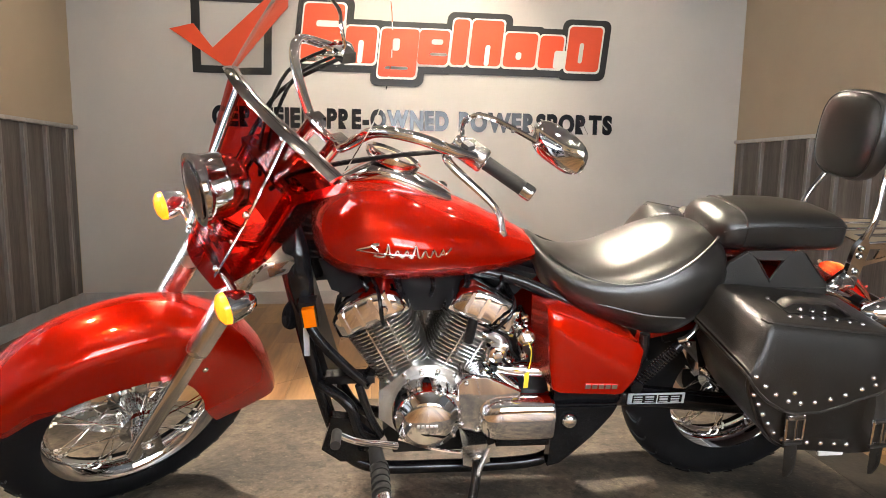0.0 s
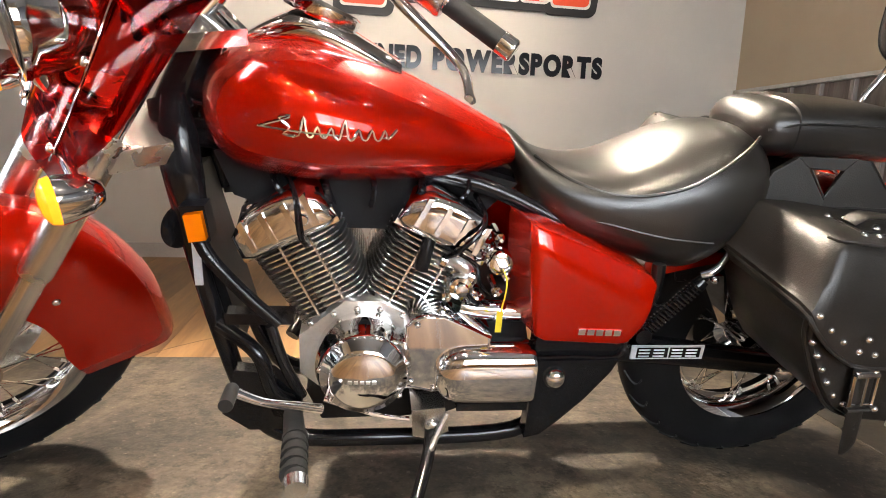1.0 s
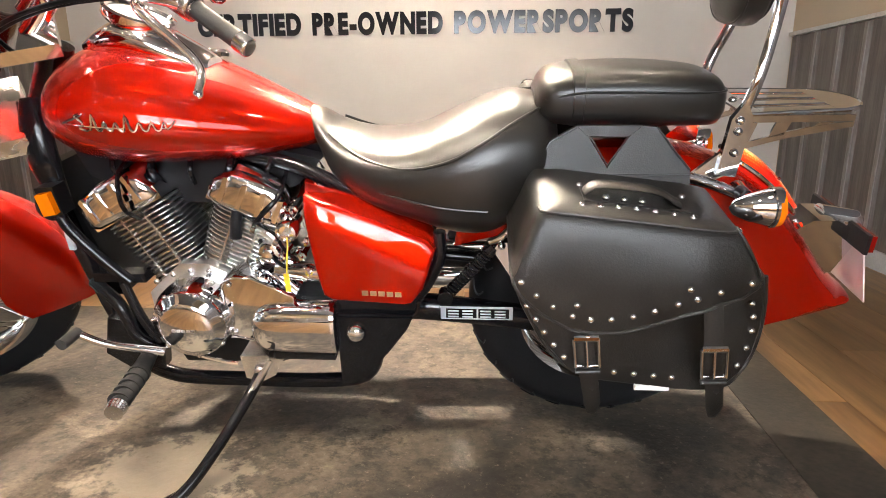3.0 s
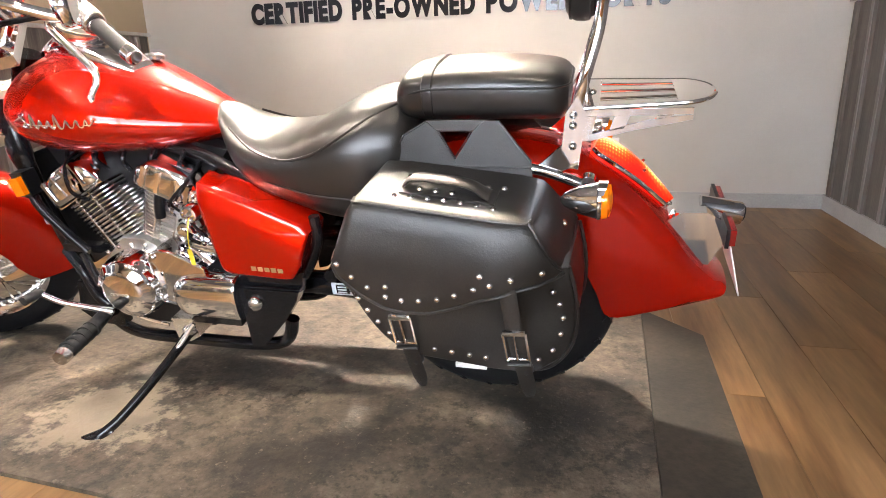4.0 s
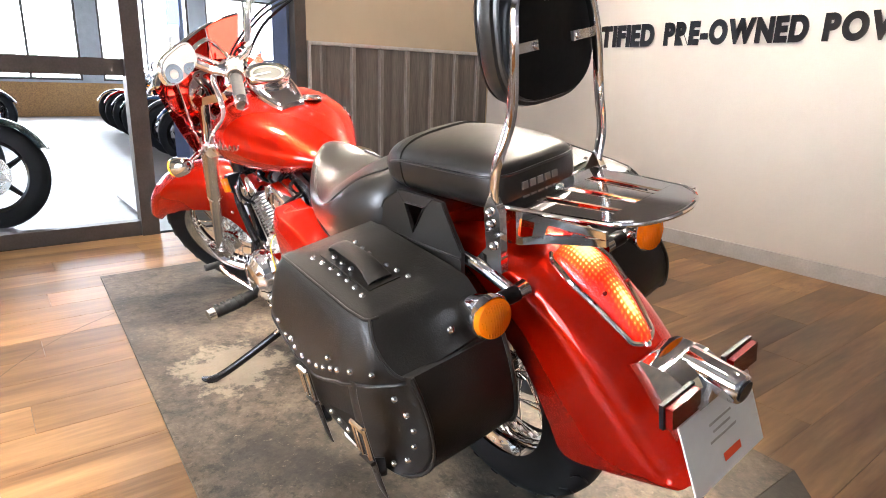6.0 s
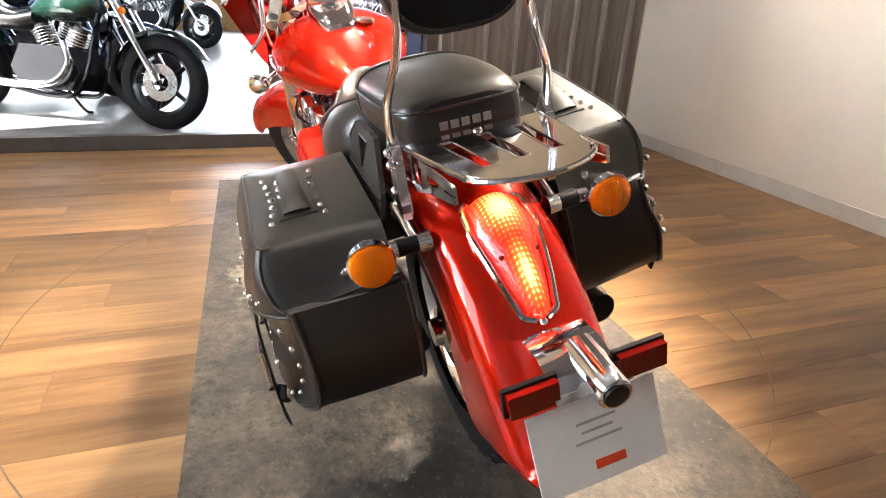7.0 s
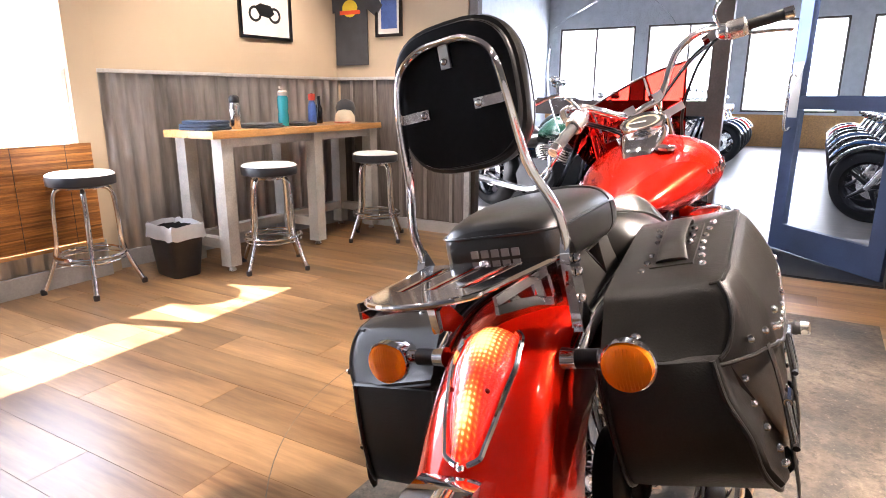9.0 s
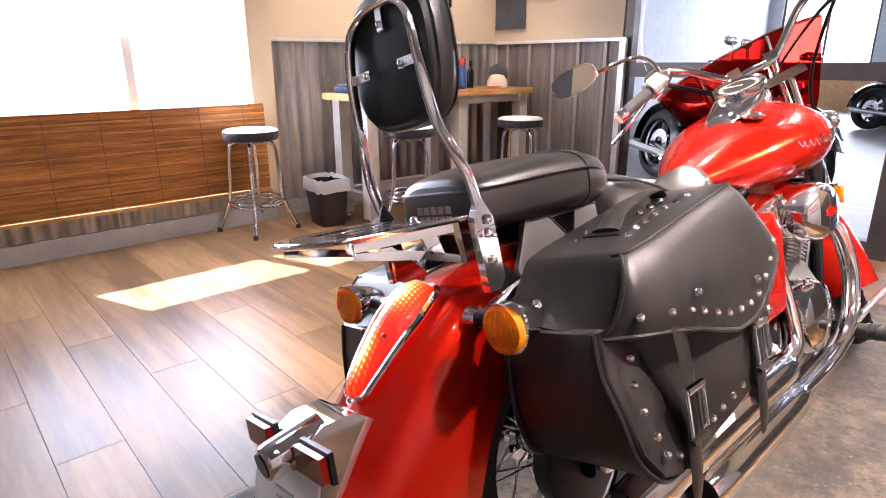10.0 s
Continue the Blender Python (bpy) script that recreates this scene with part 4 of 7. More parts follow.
for s in SIDES:
    P("screen_strap", strip(0.08, 1.0, s * 0.62, s * 0.45, 0.012, ""), CHROME, steered=True, label="bright metal strap down the screen")
    for v in (0.12, 0.5, 0.97):
        bolt(screen_point(v, s * (0.62 - 0.17 * v), 0.010), (-0.85, 0, 0.5), 0.009, ls)
    P("screen_bracket", tube([screen_point(0.3, s * 0.5), (0.28, s * 0.12, 0.88), (0.30, s * 0.11, 0.87)], 0.007, 8), CHROME, steered=True)

# ---- tank, instrument, seats ----
tank = P("fuel_tank", body([(0.482, 0.042, 0.795, 0.864, 2), (0.496, 0.108, 0.751, 0.887, 2), (0.529, 0.167, 0.715, 0.914, 1.95), (0.584, 0.203, 0.696, 0.936, 1.95), (0.664, 0.223, 0.688, 0.942, 1.95),
                            (0.744, 0.218, 0.688, 0.922, 1.95), (0.834, 0.188, 0.691, 0.889, 1.95), (0.924, 0.143, 0.696, 0.850, 1.95), (1.004, 0.098, 0.710, 0.812, 1.95), (1.054, 0.064, 0.727, 0.785, 2),
                            (1.082, 0.028, 0.748, 0.766, 2)], 44, 40), RED, label="glossy candy red teardrop fuel tank")
for s in SIDES:
    # tank emblem: one joined chrome flourish with uneven loops
    on_side = lambda x, z: (x, s * (interp(x, ((0.58, 0.201), (0.62, 0.2135), (0.66, 0.2225), (0.70, 0.2215), (0.74, 0.2178), (0.83, 0.188)))[0] + 0.0015), z)
    zig = [(0.602, 0.817), (0.640, 0.830), (0.652, 0.836), (0.634, 0.832), (0.650, 0.818), (0.640, 0.808)]
    for k in range(7):
        x = 0.664 + 0.021 * k
        zig += [(x, 0.807 - 0.0012 * k), (x + 0.008, (0.836 if k in (0, 3) else 0.822) - 0.0012 * k), (x + 0.013, 0.808 - 0.0012 * k)]
    part("emblem_script", tube([on_side(x, z) for x, z in zig + [(0.818, 0.816)]], 0.0027, 6, 3), CHROME, tank)
    part("emblem_bar", tube([on_side(x, z) for x, z in ((0.600, 0.8165), (0.66, 0.8125), (0.72, 0.808), (0.80, 0.802))], 0.0018, 6, 4), CHROME, tank)
inst = P("instrument_console", body([(0.56, 0.030, 0.92, 0.945, 2.4), (0.60, 0.055, 0.92, 0.968, 2.4), (0.65, 0.070, 0.92, 0.986, 2.6), (0.70, 0.074, 0.91, 0.976, 2.6), (0.76, 0.064, 0.89, 0.945, 2.6),
                                     (0.81, 0.050, 0.87, 0.918, 2.6), (0.83, 0.040, 0.86, 0.905, 2.4)], 24, 28), CHROME, label="chrome tank console with speedometer")
gm = Matrix.Translation((0.682, 0, 0.982)) @ Matrix.Rotation(radians(22), 4, "Y") @ Matrix.Rotation(radians(90), 4, "X")
part("dial_rim", turned([(0.066, -0.01), (0.073, 0.0), (0.073, 0.014), (0.066, 0.017), (0.062, 0.012)], 40, gm, ring=True), CHROME, inst)
part("dial", turned([(0.064, 0.0), (0.064, 0.009), (0.001, 0.0095)], 40, gm), BLACKM, inst, "dark speedometer face")
part("dial_band", turned([(0.045, 0.0097), (0.054, 0.0097), (0.054, 0.0107), (0.045, 0.0107)], 40, gm, ring=True), CREAM, inst)
part("needle", box(-0.002, 0.002, 0.0115, 0.0125, -0.01, 0.045, None), WHITEP, inst, smooth=False, m=gm)
part("fuel_cap", turned([(0.032, 0.0), (0.034, 0.008), (0.026, 0.016), (0.002, 0.018)], 24, Matrix.Translation((0.80, 0.080, 0.893)) @ Matrix.Rotation(radians(78), 4, "X")), CHROME, tank)

seat = P("rider_seat", body([(1.032, 0.036, 0.765, 0.800, 2.0), (1.055, 0.074, 0.715, 0.790, 2.2), (1.10, 0.118, 0.640, 0.758, 2.6), (1.17, 0.152, 0.600, 0.738, 2.9), (1.26, 0.174, 0.572, 0.745, 2.9),
                             (1.34, 0.187, 0.545, 0.780, 2.9), (1.41, 0.188, 0.535, 0.812, 2.7), (1.47, 0.176, 0.555, 0.828, 2.4), (1.53, 0.150, 0.605, 0.818, 2.2), (1.56, 0.10, 0.66, 0.79, 2.0)], 40, 36), LEATHER,
         label="black leather bucket rider seat")
for s in SIDES:
    part("piping", tube([(1.085, s * 0.080, 0.758), (1.16, s * 0.126, 0.720), (1.25, s * 0.158, 0.706), (1.34, s * 0.179, 0.728), (1.41, s * 0.174, 0.765), (1.47, s * 0.148, 0.799), (1.52, s * 0.10, 0.815)], 0.0032, 6, 6), LEATHER, seat)
    part("lower_seam", tube([(1.13, s * 0.131, 0.662), (1.22, s * 0.165, 0.652), (1.32, s * 0.187, 0.636), (1.42, s * 0.190, 0.628)], 0.0022, 6, 5), LEATHER, seat)
pill = P("pillion_seat", body([(1.512, 0.066, 0.800, 0.838, 2.2), (1.525, 0.098, 0.781, 0.862, 2.6), (1.555, 0.115, 0.771, 0.878, 3.0), (1.65, 0.120, 0.768, 0.885, 3.2), (1.75, 0.118, 0.768, 0.884, 3.2),
                               (1.83, 0.112, 0.767, 0.876, 3.2), (1.866, 0.102, 0.770, 0.866, 3.4), (1.880, 0.086, 0.782, 0.854, 3.0)], 36, 40), LEATHER, label="black leather pillion pad with strap")
part("strap", body([(1.582, 0.1175, 0.770, 0.8832, 3.0), (1.584, 0.1202, 0.7672, 0.8862, 3.0), (1.604, 0.1212, 0.7660, 0.8875, 3.0), (1.606, 0.118, 0.770, 0.884, 3.0)], 3, 40), LEATHER, pill)
for s in SIDES:
    part("piping", tube([(1.53, s * 0.104, 0.83), (1.60, s * 0.1215, 0.848), (1.72, s * 0.1215, 0.848), (1.83, s * 0.1140, 0.845), (1.866, s * 0.100, 0.844), (1.882, s * 0.068, 0.843), (1.8835, 0, 0.843)], 0.0026, 6, 5), LEATHER, pill)
for k in range(5):
    part("name_bar", box(1.8800, 1.8822, -0.046 + k * 0.0188, -0.0325 + k * 0.0188, 0.808, 0.821), NAMEGREY, pill, smooth=False)

# ---- side covers ----
def side_cover(s):
    corners = [(1.054, 0.670), (1.10, 0.655), (1.20, 0.615), (1.300, 0.571), (1.315, 0.552), (1.290, 0.475), (1.266, 0.441), (1.248, 0.438), (1.10, 0.446), (1.080, 0.457), (1.068, 0.52), (1.058, 0.60)]
    out = []
    for (xa, za), (xb, zb) in zip(corners, corners[1:] + corners[:1]):
        out += [(xa + (xb - xa) * k / 4, za + (zb - za) * k / 4) for k in range(4)]
    cx, cz = 1.17, 0.54

    def face(x, z):
        """Upright below, leaning in towards the seat near its upper edge, rolled in at the front."""
        drop = 0.670 - 0.42 * (x - 1.054) - z
        return 0.241 - 0.40 * max(0.0, 0.046 + 0.12 * (x - 1.15) - drop) - 9.0 * max(0.0, 1.090 - x) ** 2
    loops = [[(x + 0.012 * (x < 1.10) - 0.03 * (x < 1.09), s * 0.13, z) for x, z in out]]
    for k, e in ((1.0, 0.022), (1.0, 0.009), (0.99, 0.004), (0.972, 0.001), (0.94, 0.0), (0.88, 0.0), (0.80, 0.0), (0.70, 0.0), (0.55, 0.0), (0.35, 0.0), (0.12, 0.0)):
        ring_pts = [(cx + (x - cx) * k, cz + (z - cz) * k) for x, z in out]
        loops.append([(x, s * (face(x, z) - e), z) for x, z in ring_pts])
    sc = P("side_cover", rings(bmesh.new(), loops), RED, label="glossy red side cover panel")
    for k in range(5):
        part("name_bar", box(1.163 + 0.0172 * k, 1.1765 + 0.0172 * k, s * 0.2385 if s > 0 else -0.2430, 0.2430 if s > 0 else -0.2385, 0.462 - 0.0006 * k, 0.474 - 0.0006 * k), CHROME, sc, smooth=False)
    P("cover_tube", tube([(1.322, s * 0.188, 0.585), (1.322, s * 0.190, 0.53), (1.300, s * 0.192, 0.475), (1.268, s * 0.192, 0.425)], 0.013, 10), BLACKP)


for s in SIDES:
    side_cover(s)

# ---- engine ----
case = P("crankcase", prism([(0.650, 0.41), (0.735, 0.485), (0.80, 0.485), (0.885, 0.44), (0.905, 0.37), (0.87, 0.29), (0.70, 0.285), (0.650, 0.33)], -0.158, 0.158), CAST,
         label="cast alloy V-twin crankcase", bevel=0.018)
P("gearbox", prism([(0.80, 0.44), (1.09, 0.435), (1.11, 0.36), (1.07, 0.27), (0.93, 0.215), (0.69, 0.21), (0.66, 0.28), (0.72, 0.34)], -0.146, 0.146), BLACKM, bevel=0.014)
for k in range(6):
    bolt((0.672 + 0.043 * k, -0.158, 0.425 + 0.045 * math.sin(0.3 + k * 0.52)), (0, -1, 0), 0.007, case, mat=STEEL)
def cylinder(bx, bz, ang, label):
    up = Matrix.Translation((bx, 0, bz)) @ Matrix.Rotation(ang, 4, "Y")
    c = P("cylinder", turned([(0.058, 0.0), (0.058, 0.18)], 28, up @ Matrix.Rotation(radians(90), 4, "X")), STEEL, label=label)
    first = None
    for k in range(15):
        t = up @ Matrix.Translation((0, 0, 0.010 + k * 0.0112)) @ Matrix.Diagonal((0.93 + 0.0103 * k, 0.98 + 0.0035 * k, 1, 1))
        if first is None:
            bm = rings(bmesh.new(), [[(x, y, z) for x, y in oval(0, 0, a, b, 28, 5)] for z, a, b in ((0, 0.082, 0.140), (0.0012, 0.086, 0.143), (0.0040, 0.086, 0.143), (0.0052, 0.082, 0.140))])
            first = part("cooling_fin", bm, STEEL, c, m=t)
        else:
            share("cooling_fin", first, c, t)
    head = box(-0.094, 0.094, -0.147, 0.147, 0.178, 0.208)
    part("cylinder_head", head, CHROME, c, bevel=0.010, m=up)
    bm = rings(bmesh.new(), [[(x, y, z) for x, y in oval(0, 0, a, b, 24, 5)] for z, a, b in ((0.206, 0.092, 0.144), (0.240, 0.088, 0.140), (0.262, 0.068, 0.122), (0.268, 0.04, 0.08))])
    part("head_cover", bm, CHROME, c, "polished rocker cover", m=up)
    for y in (-0.11, 0.11):
        for x in (-0.05, 0.05):
            bolt(up @ Vector((x, y, 0.238)), up.to_3x3() @ Vector((0, 0, 1)), 0.009, c)
    for s in SIDES:
        for dx in (-0.026, 0.03):
            part("pushrod_rib", box(dx - 0.002, dx + 0.002, s * 0.1455 - 0.002, s * 0.1455 + 0.002, 0.01, 0.178), STEEL, c, smooth=False, m=up)
        rim = [(-0.094, 0.190), (-0.090, 0.232), (-0.056, 0.260), (-0.01, 0.266), (0.044, 0.264), (0.084, 0.236), (0.094, 0.190), (0.078, 0.180), (0.0, 0.178), (-0.078, 0.180)]
        side = rings(bmesh.new(), [[(x * k, s * y, 0.222 + (z - 0.222) * k) for x, z in rim] for y, k in ((0.128, 1.0), (0.148, 1.0), (0.156, 0.96), (0.162, 0.86), (0.166, 0.65), (0.168, 0.3))])
        part("head_plate", side, CHROME, c, "chrome head side plate", m=up)
        for dx in (-0.060, -0.020, 0.022, 0.060):
            part("head_rib", prism([(dx - 0.005, 0.196), (dx - 0.005, 0.252), (dx + 0.005, 0.256), (dx + 0.005, 0.196)], s * 0.155, s * 0.1705), CHROME, c, m=up, bevel=0.003)
        bolt(up @ Vector((0.042, s * 0.164, 0.214)), up.to_3x3() @ Vector((0, s, 0)), 0.010, c, dome=False, h=0.010)
        part("plug_lead", tube([up @ Vector((0.02, s * 0.15, 0.16)), up @ Vector((0.03, s * 0.185, 0.20)), up @ Vector((0.05, s * 0.16, 0.26)), up @ Vector((0.03, s * 0.06, 0.28))], 0.005, 8), BLACKP, c)
    return c
# added filler block; its flat black puts in the shade under the tank
P("dark_gap_block", prism([(0.50, 0.74), (0.53, 0.66), (0.70, 0.60), (0.86, 0.60), (0.98, 0.62), (1.06, 0.70), (0.90, 0.74)], -0.075, 0.075), RUBBER, bevel=0.02)
for k in range(5):
    P("engine_hose", tube([(0.60 + 0.09 * k, -0.085, 0.715), (0.615 + 0.085 * k, -0.118, 0.69), (0.64 + 0.07 * k, -0.10, 0.655)], 0.006 + 0.002 * (k % 2), 8), BLACKP)
cylinder(0.722, 0.438, radians(-27), "finned front cylinder of the V-twin")
cylinder(0.828, 0.438, radians(26), "finned rear cylinder of the V-twin")
ym = lambda x, z, s=-1: Matrix.Translation((x, 0, z)) @ (Matrix.Rotation(radians(180), 4, "Z") if s < 0 else Matrix.Identity(4))
cov = P("alternator_cover", turned([(0.089, 0.16), (0.089, 0.214), (0.085, 0.220), (0.084, 0.232), (0.078, 0.244), (0.066, 0.250), (0.064, 0.254), (0.054, 0.259), (0.025, 0.262), (0.001, 0.263)], 48, ym(0.772, 0.376)), CHROME, label="round chrome alternator cover")
for k in range(5):
    part("name_bar", box(0.744 + k * 0.0108, 0.7515 + k * 0.0108, -0.2640, -0.2600, 0.373, 0.379), STEEL, cov, smooth=False)
for k in range(7):
    a = k * math.tau / 7 + 0.3
    bolt((0.772 + 0.0805 * math.cos(a), -0.238, 0.376 + 0.0805 * math.sin(a)), (0, -1, 0), 0.006, cov)
plate_out = [(0.846, 0.462), (0.856, 0.478), (0.880, 0.487), (0.915, 0.486), (0.950, 0.470), (1.010, 0.440), (1.010, 0.330), (0.900, 0.318), (0.850, 0.330), (0.846, 0.40)]
P("side_case", rings(bmesh.new(), [[(0.92 + (x - 0.92) * k, y, 0.40 + (z - 0.40) * k) for x, z in plate_out] for y, k in ((-0.14, 1.0), (-0.206, 1.0), (-0.212, 0.985), (-0.216, 0.955), (-0.2165, 0.93), (-0.213, 0.915), (-0.214, 0.5))]), CHROME, label="polished engine side case", smooth=True)
# the sprocket cover is a barrel with a round front end, its upper edge rolled over
loops = []
for x, k in ((0.906, 0.25), (0.908, 0.42), (0.913, 0.60), (0.921, 0.76), (0.932, 0.88), (0.946, 0.955), (0.964, 0.99), (0.985, 1.0), (1.03, 1.0), (1.085, 1.0), (1.092, 0.985), (1.095, 0.95)):
    zc = 0.363
    prof = [(-0.15, 0.405), (-0.190, 0.420), (-0.214, 0.421), (-0.230, 0.416), (-0.241, 0.405), (-0.247, 0.390), (-0.249, 0.372), (-0.249, 0.345), (-0.248, 0.325), (-0.244, 0.314), (-0.234, 0.308), (-0.15, 0.308)]
    loops.append([(x, -0.15 + (y + 0.15) * (0.72 + 0.28 * k), zc + (z - zc) * k) for y, z in prof])
sp = P("sprocket_cover", rings(bmesh.new(), loops), CHROME, label="polished barrel-shaped sprocket cover")
part("base_plate", box(0.95, 1.088, -0.236, -0.15, 0.290, 0.3075), BLACKP, sp, bevel=0.004)
for x, z in ((0.868, 0.466), (0.862, 0.345), (0.905, 0.330)):
    bolt((x, -0.214, z), (0, -1, 0), 0.006, sp)
P("clutch_cover", turned([(0.10, 0.15), (0.10, 0.20), (0.09, 0.225), (0.06, 0.235), (0.001, 0.238)], 40, ym(0.84, 0.36, 1)), CHROME, label="round chrome clutch cover")
P("right_cover", turned([(0.07, 0.15), (0.07, 0.20), (0.06, 0.212), (0.001, 0.215)], 32, ym(1.0, 0.37, 1)), CHROME)
P("breather", turned([(0.018, 0.08), (0.030, 0.12), (0.031, 0.150), (0.027, 0.153), (0.027, 0.166), (0.022, 0.174), (0.014, 0.176), (0.012, 0.184), (0.003, 0.186)], 28, ym(0.950, 0.520)), CHROME)
P("thermostat", turned([(0.015, 0.08), (0.022, 0.11), (0.022, 0.128), (0.026, 0.130), (0.026, 0.142), (0.016, 0.156), (0.004, 0.160)], 24, ym(0.982, 0.480)), CHROME)
P("starter_barrel", tube([(0.955, -0.150, 0.472), (1.00, -0.155, 0.468), (1.070, -0.158, 0.466)], [0.018, 0.020, 0.020], 18), CHROME, label="short polished starter barrel")
P("inlet_elbow", tube([(0.905, -0.125, 0.560), (0.935, -0.150, 0.568), (0.962, -0.160, 0.552), (0.972, -0.150, 0.525)], [0.013, 0.013, 0.012, 0.011], 12), STEEL)
for x, y, z in ((0.918, -0.142, 0.565), (0.968, -0.158, 0.540), (1.030, -0.160, 0.467)):
    P("hose_clamp", tube([(x - 0.005, y, z + 0.002), (x + 0.005, y - 0.002, z - 0.002)], 0.0165 if z > 0.5 else 0.0225, 14), CHROME)
P("choke_cable", tube([(0.900, -0.150, 0.600), (0.945, -0.178, 0.590), (0.975, -0.182, 0.570), (0.985, -0.170, 0.530), (1.010, -0.165, 0.500)], 0.0038, 8), BLACKP)
P("choke_cable", tube([(0.925, -0.150, 0.540), (0.950, -0.176, 0.530), (0.968, -0.180, 0.505), (0.985, -0.172, 0.488)], 0.0045, 8), BLACKP)
for x, z, r in ((0.925, 0.500, 0.007), (0.975, 0.505, 0.006), (1.020, 0.512, 0.007), (1.035, 0.545, 0.006), (0.940, 0.590, 0.006), (1.015, 0.620, 0.007)):
    P("fitting", turned([(r, 0.10), (r, 0.158), (r * 1.5, 0.159), (r * 1.5, 0.168), (r * 0.7, 0.170), (r * 0.6, 0.178)], 6 if r > 0.0065 else 12, ym(x, z)), CHROME)
P("ignition_lock", turned([(0.014, 0.14), (0.014, 0.180), (0.022, 0.182), (0.024, 0.206), (0.021, 0.216), (0.016, 0.218), (0.014, 0.214), (0.004, 0.214)], 24, ym(1.010, 0.590)), CHROME, label="chrome ignition lock with key")
P("thermostat_hose", tube([(0.90, -0.12, 0.66), (0.885, -0.15, 0.60), (0.875, -0.155, 0.55)], 0.013, 10), BLACKM)
tag = P("key_tag", box(1.0045, 1.0155, -0.2465, -0.2445, 0.470, 0.512), YELLOW, smooth=False, label="small yellow paper key tag", bevel=0.0008)
part("tag_string", tube([(1.012, -0.216, 0.585), (1.018, -0.236, 0.570), (1.016, -0.245, 0.545), (1.011, -0.2455, 0.510)], 0.0016, 6), YELLOW, tag)
part("key", box(1.004, 1.020, -0.232, -0.214, 0.588, 0.592), STEEL, tag, smooth=False, bevel=0.0008)
P("intake_tube", tube([(0.775, -0.05, 0.64), (0.775, 0.0, 0.66), (0.775, 0.12, 0.64)], 0.034, 16), BLACKM)
ac = P("air_cleaner", rings(bmesh.new(), [[(0.79 + (x - 0.79) * k, y, 0.63 + (z - 0.63) * k) for x, z in oval(0.79, 0.63, 0.105, 0.075, 32, 2.3)] for y, k in ((0.13, 0.9), (0.16, 1.0), (0.215, 1.0), (0.235, 0.92), (0.247, 0.7), (0.25, 0.3))]), CHROME, label="chrome teardrop air cleaner")
part("red_badge", rings(bmesh.new(), [[(x, y, z) for x, z in oval(0.79, 0.63, 0.04, 0.012, 20)] for y in (0.249, 0.2515)]), RED, ac)

# frame and radiator
for s in SIDES:
    P("down_tube", tube([(0.405, s * 0.045, 0.82), (0.43, s * 0.085, 0.70), (0.485, s * 0.105, 0.44), (0.545, s * 0.115, 0.23), (0.62, s * 0.125, 0.155), (0.80, s * 0.128, 0.145), (1.10, s * 0.125, 0.155), (1.16, s * 0.12, 0.24)], 0.0185, 14, 6), BLACKP)
    P("upper_rail", tube([(0.44, s * 0.05, 0.76), (0.70, s * 0.06, 0.735), (0.98, s * 0.09, 0.70), (1.20, s * 0.12, 0.62), (1.45, s * 0.125, 0.60), (1.60, s * 0.115, 0.62)], 0.016, 12, 6), BLACKP)
    pl = P("pivot_plate", prism([(1.097, 0.395), (1.262, 0.396), (1.250, 0.368), (1.205, 0.305), (1.160, 0.255), (1.125, 0.222), (1.094, 0.214)], s * 0.19, s * 0.225), BLACKP, bevel=0.005, label="black swingarm pivot plate")
    part("upper_web", prism([(1.097, 0.3955), (1.262, 0.3965), (1.278, 0.442), (1.098, 0.448)], s * 0.17, s * 0.208), BLACKP, pl, bevel=0.004)
    part("web_lip", tube([(1.099, s * 0.214, 0.396), (1.18, s * 0.216, 0.398), (1.262, s * 0.213, 0.397), (1.276, s * 0.208, 0.430)], 0.005, 8), BLACKP, pl)
    bolt((1.138, s * 0.225, 0.358), (0, s, 0), 0.022, pl, h=0.018)
    sw = P("swingarm", tube([(1.18, s * 0.125, 0.365), (1.30, s * 0.130, 0.368), (1.50, s * 0.128, 0.345), (1.72, s * 0.122, 0.314)], [0.030, 0.030, 0.028, 0.026], 16, 5, flat=1.05), BLACKP, label="black tubular swingarm")
    bolt((1.690, s * 0.148, 0.312), (0, s, 0), 0.020, sw, h=0.014)
    if s < 0:
        part("warning_label", box(1.318, 1.478, -0.1625, -0.1595, 0.357, 0.389), LABEL, sw, "black label with rows of white print", smooth=False)
        for k in range(2):
            part("label_field", box(1.330 + 0.072 * k, 1.398 + 0.072 * k, -0.1637, -0.1627, 0.361, 0.385), BLACKP, sw, smooth=False)
            for j in range(6):
                part("label_bar", box(1.334 + 0.072 * k + 0.032 * (j % 2), 1.358 + 0.072 * k + 0.032 * (j % 2), -0.1645, -0.1638, 0.363 + 0.0075 * (j // 2), 0.3665 + 0.0075 * (j // 2)), LABEL, sw, smooth=False)
    # shock absorber with a real coil
    a, b = Vector((1.330, s * 0.165, 0.418)), Vector((1.430, s * 0.165, 0.535))
    d = (b - a)
    sh = P("shock_absorber", tube([a, b], 0.0085, 12), BLACKM, label="shock absorber with dark coil spring")
    part("shock_eye", tube([a + Vector((0, -0.014, 0)), a + Vector((0, 0.014, 0))], 0.017, 14), BLACKP, sh)
    q = d.to_track_quat("Z", "Y").to_matrix().to_4x4()
    coil = [Matrix.Translation(a) @ q @ Vector((0.0125 * math.cos(t * 0.785), 0.0125 * math.sin(t * 0.785), 0.012 + t * 0.00105)) for t in range(130)]
    part("coil_spring", tube(coil, 0.0030, 6, 1), BLACKP, sh)
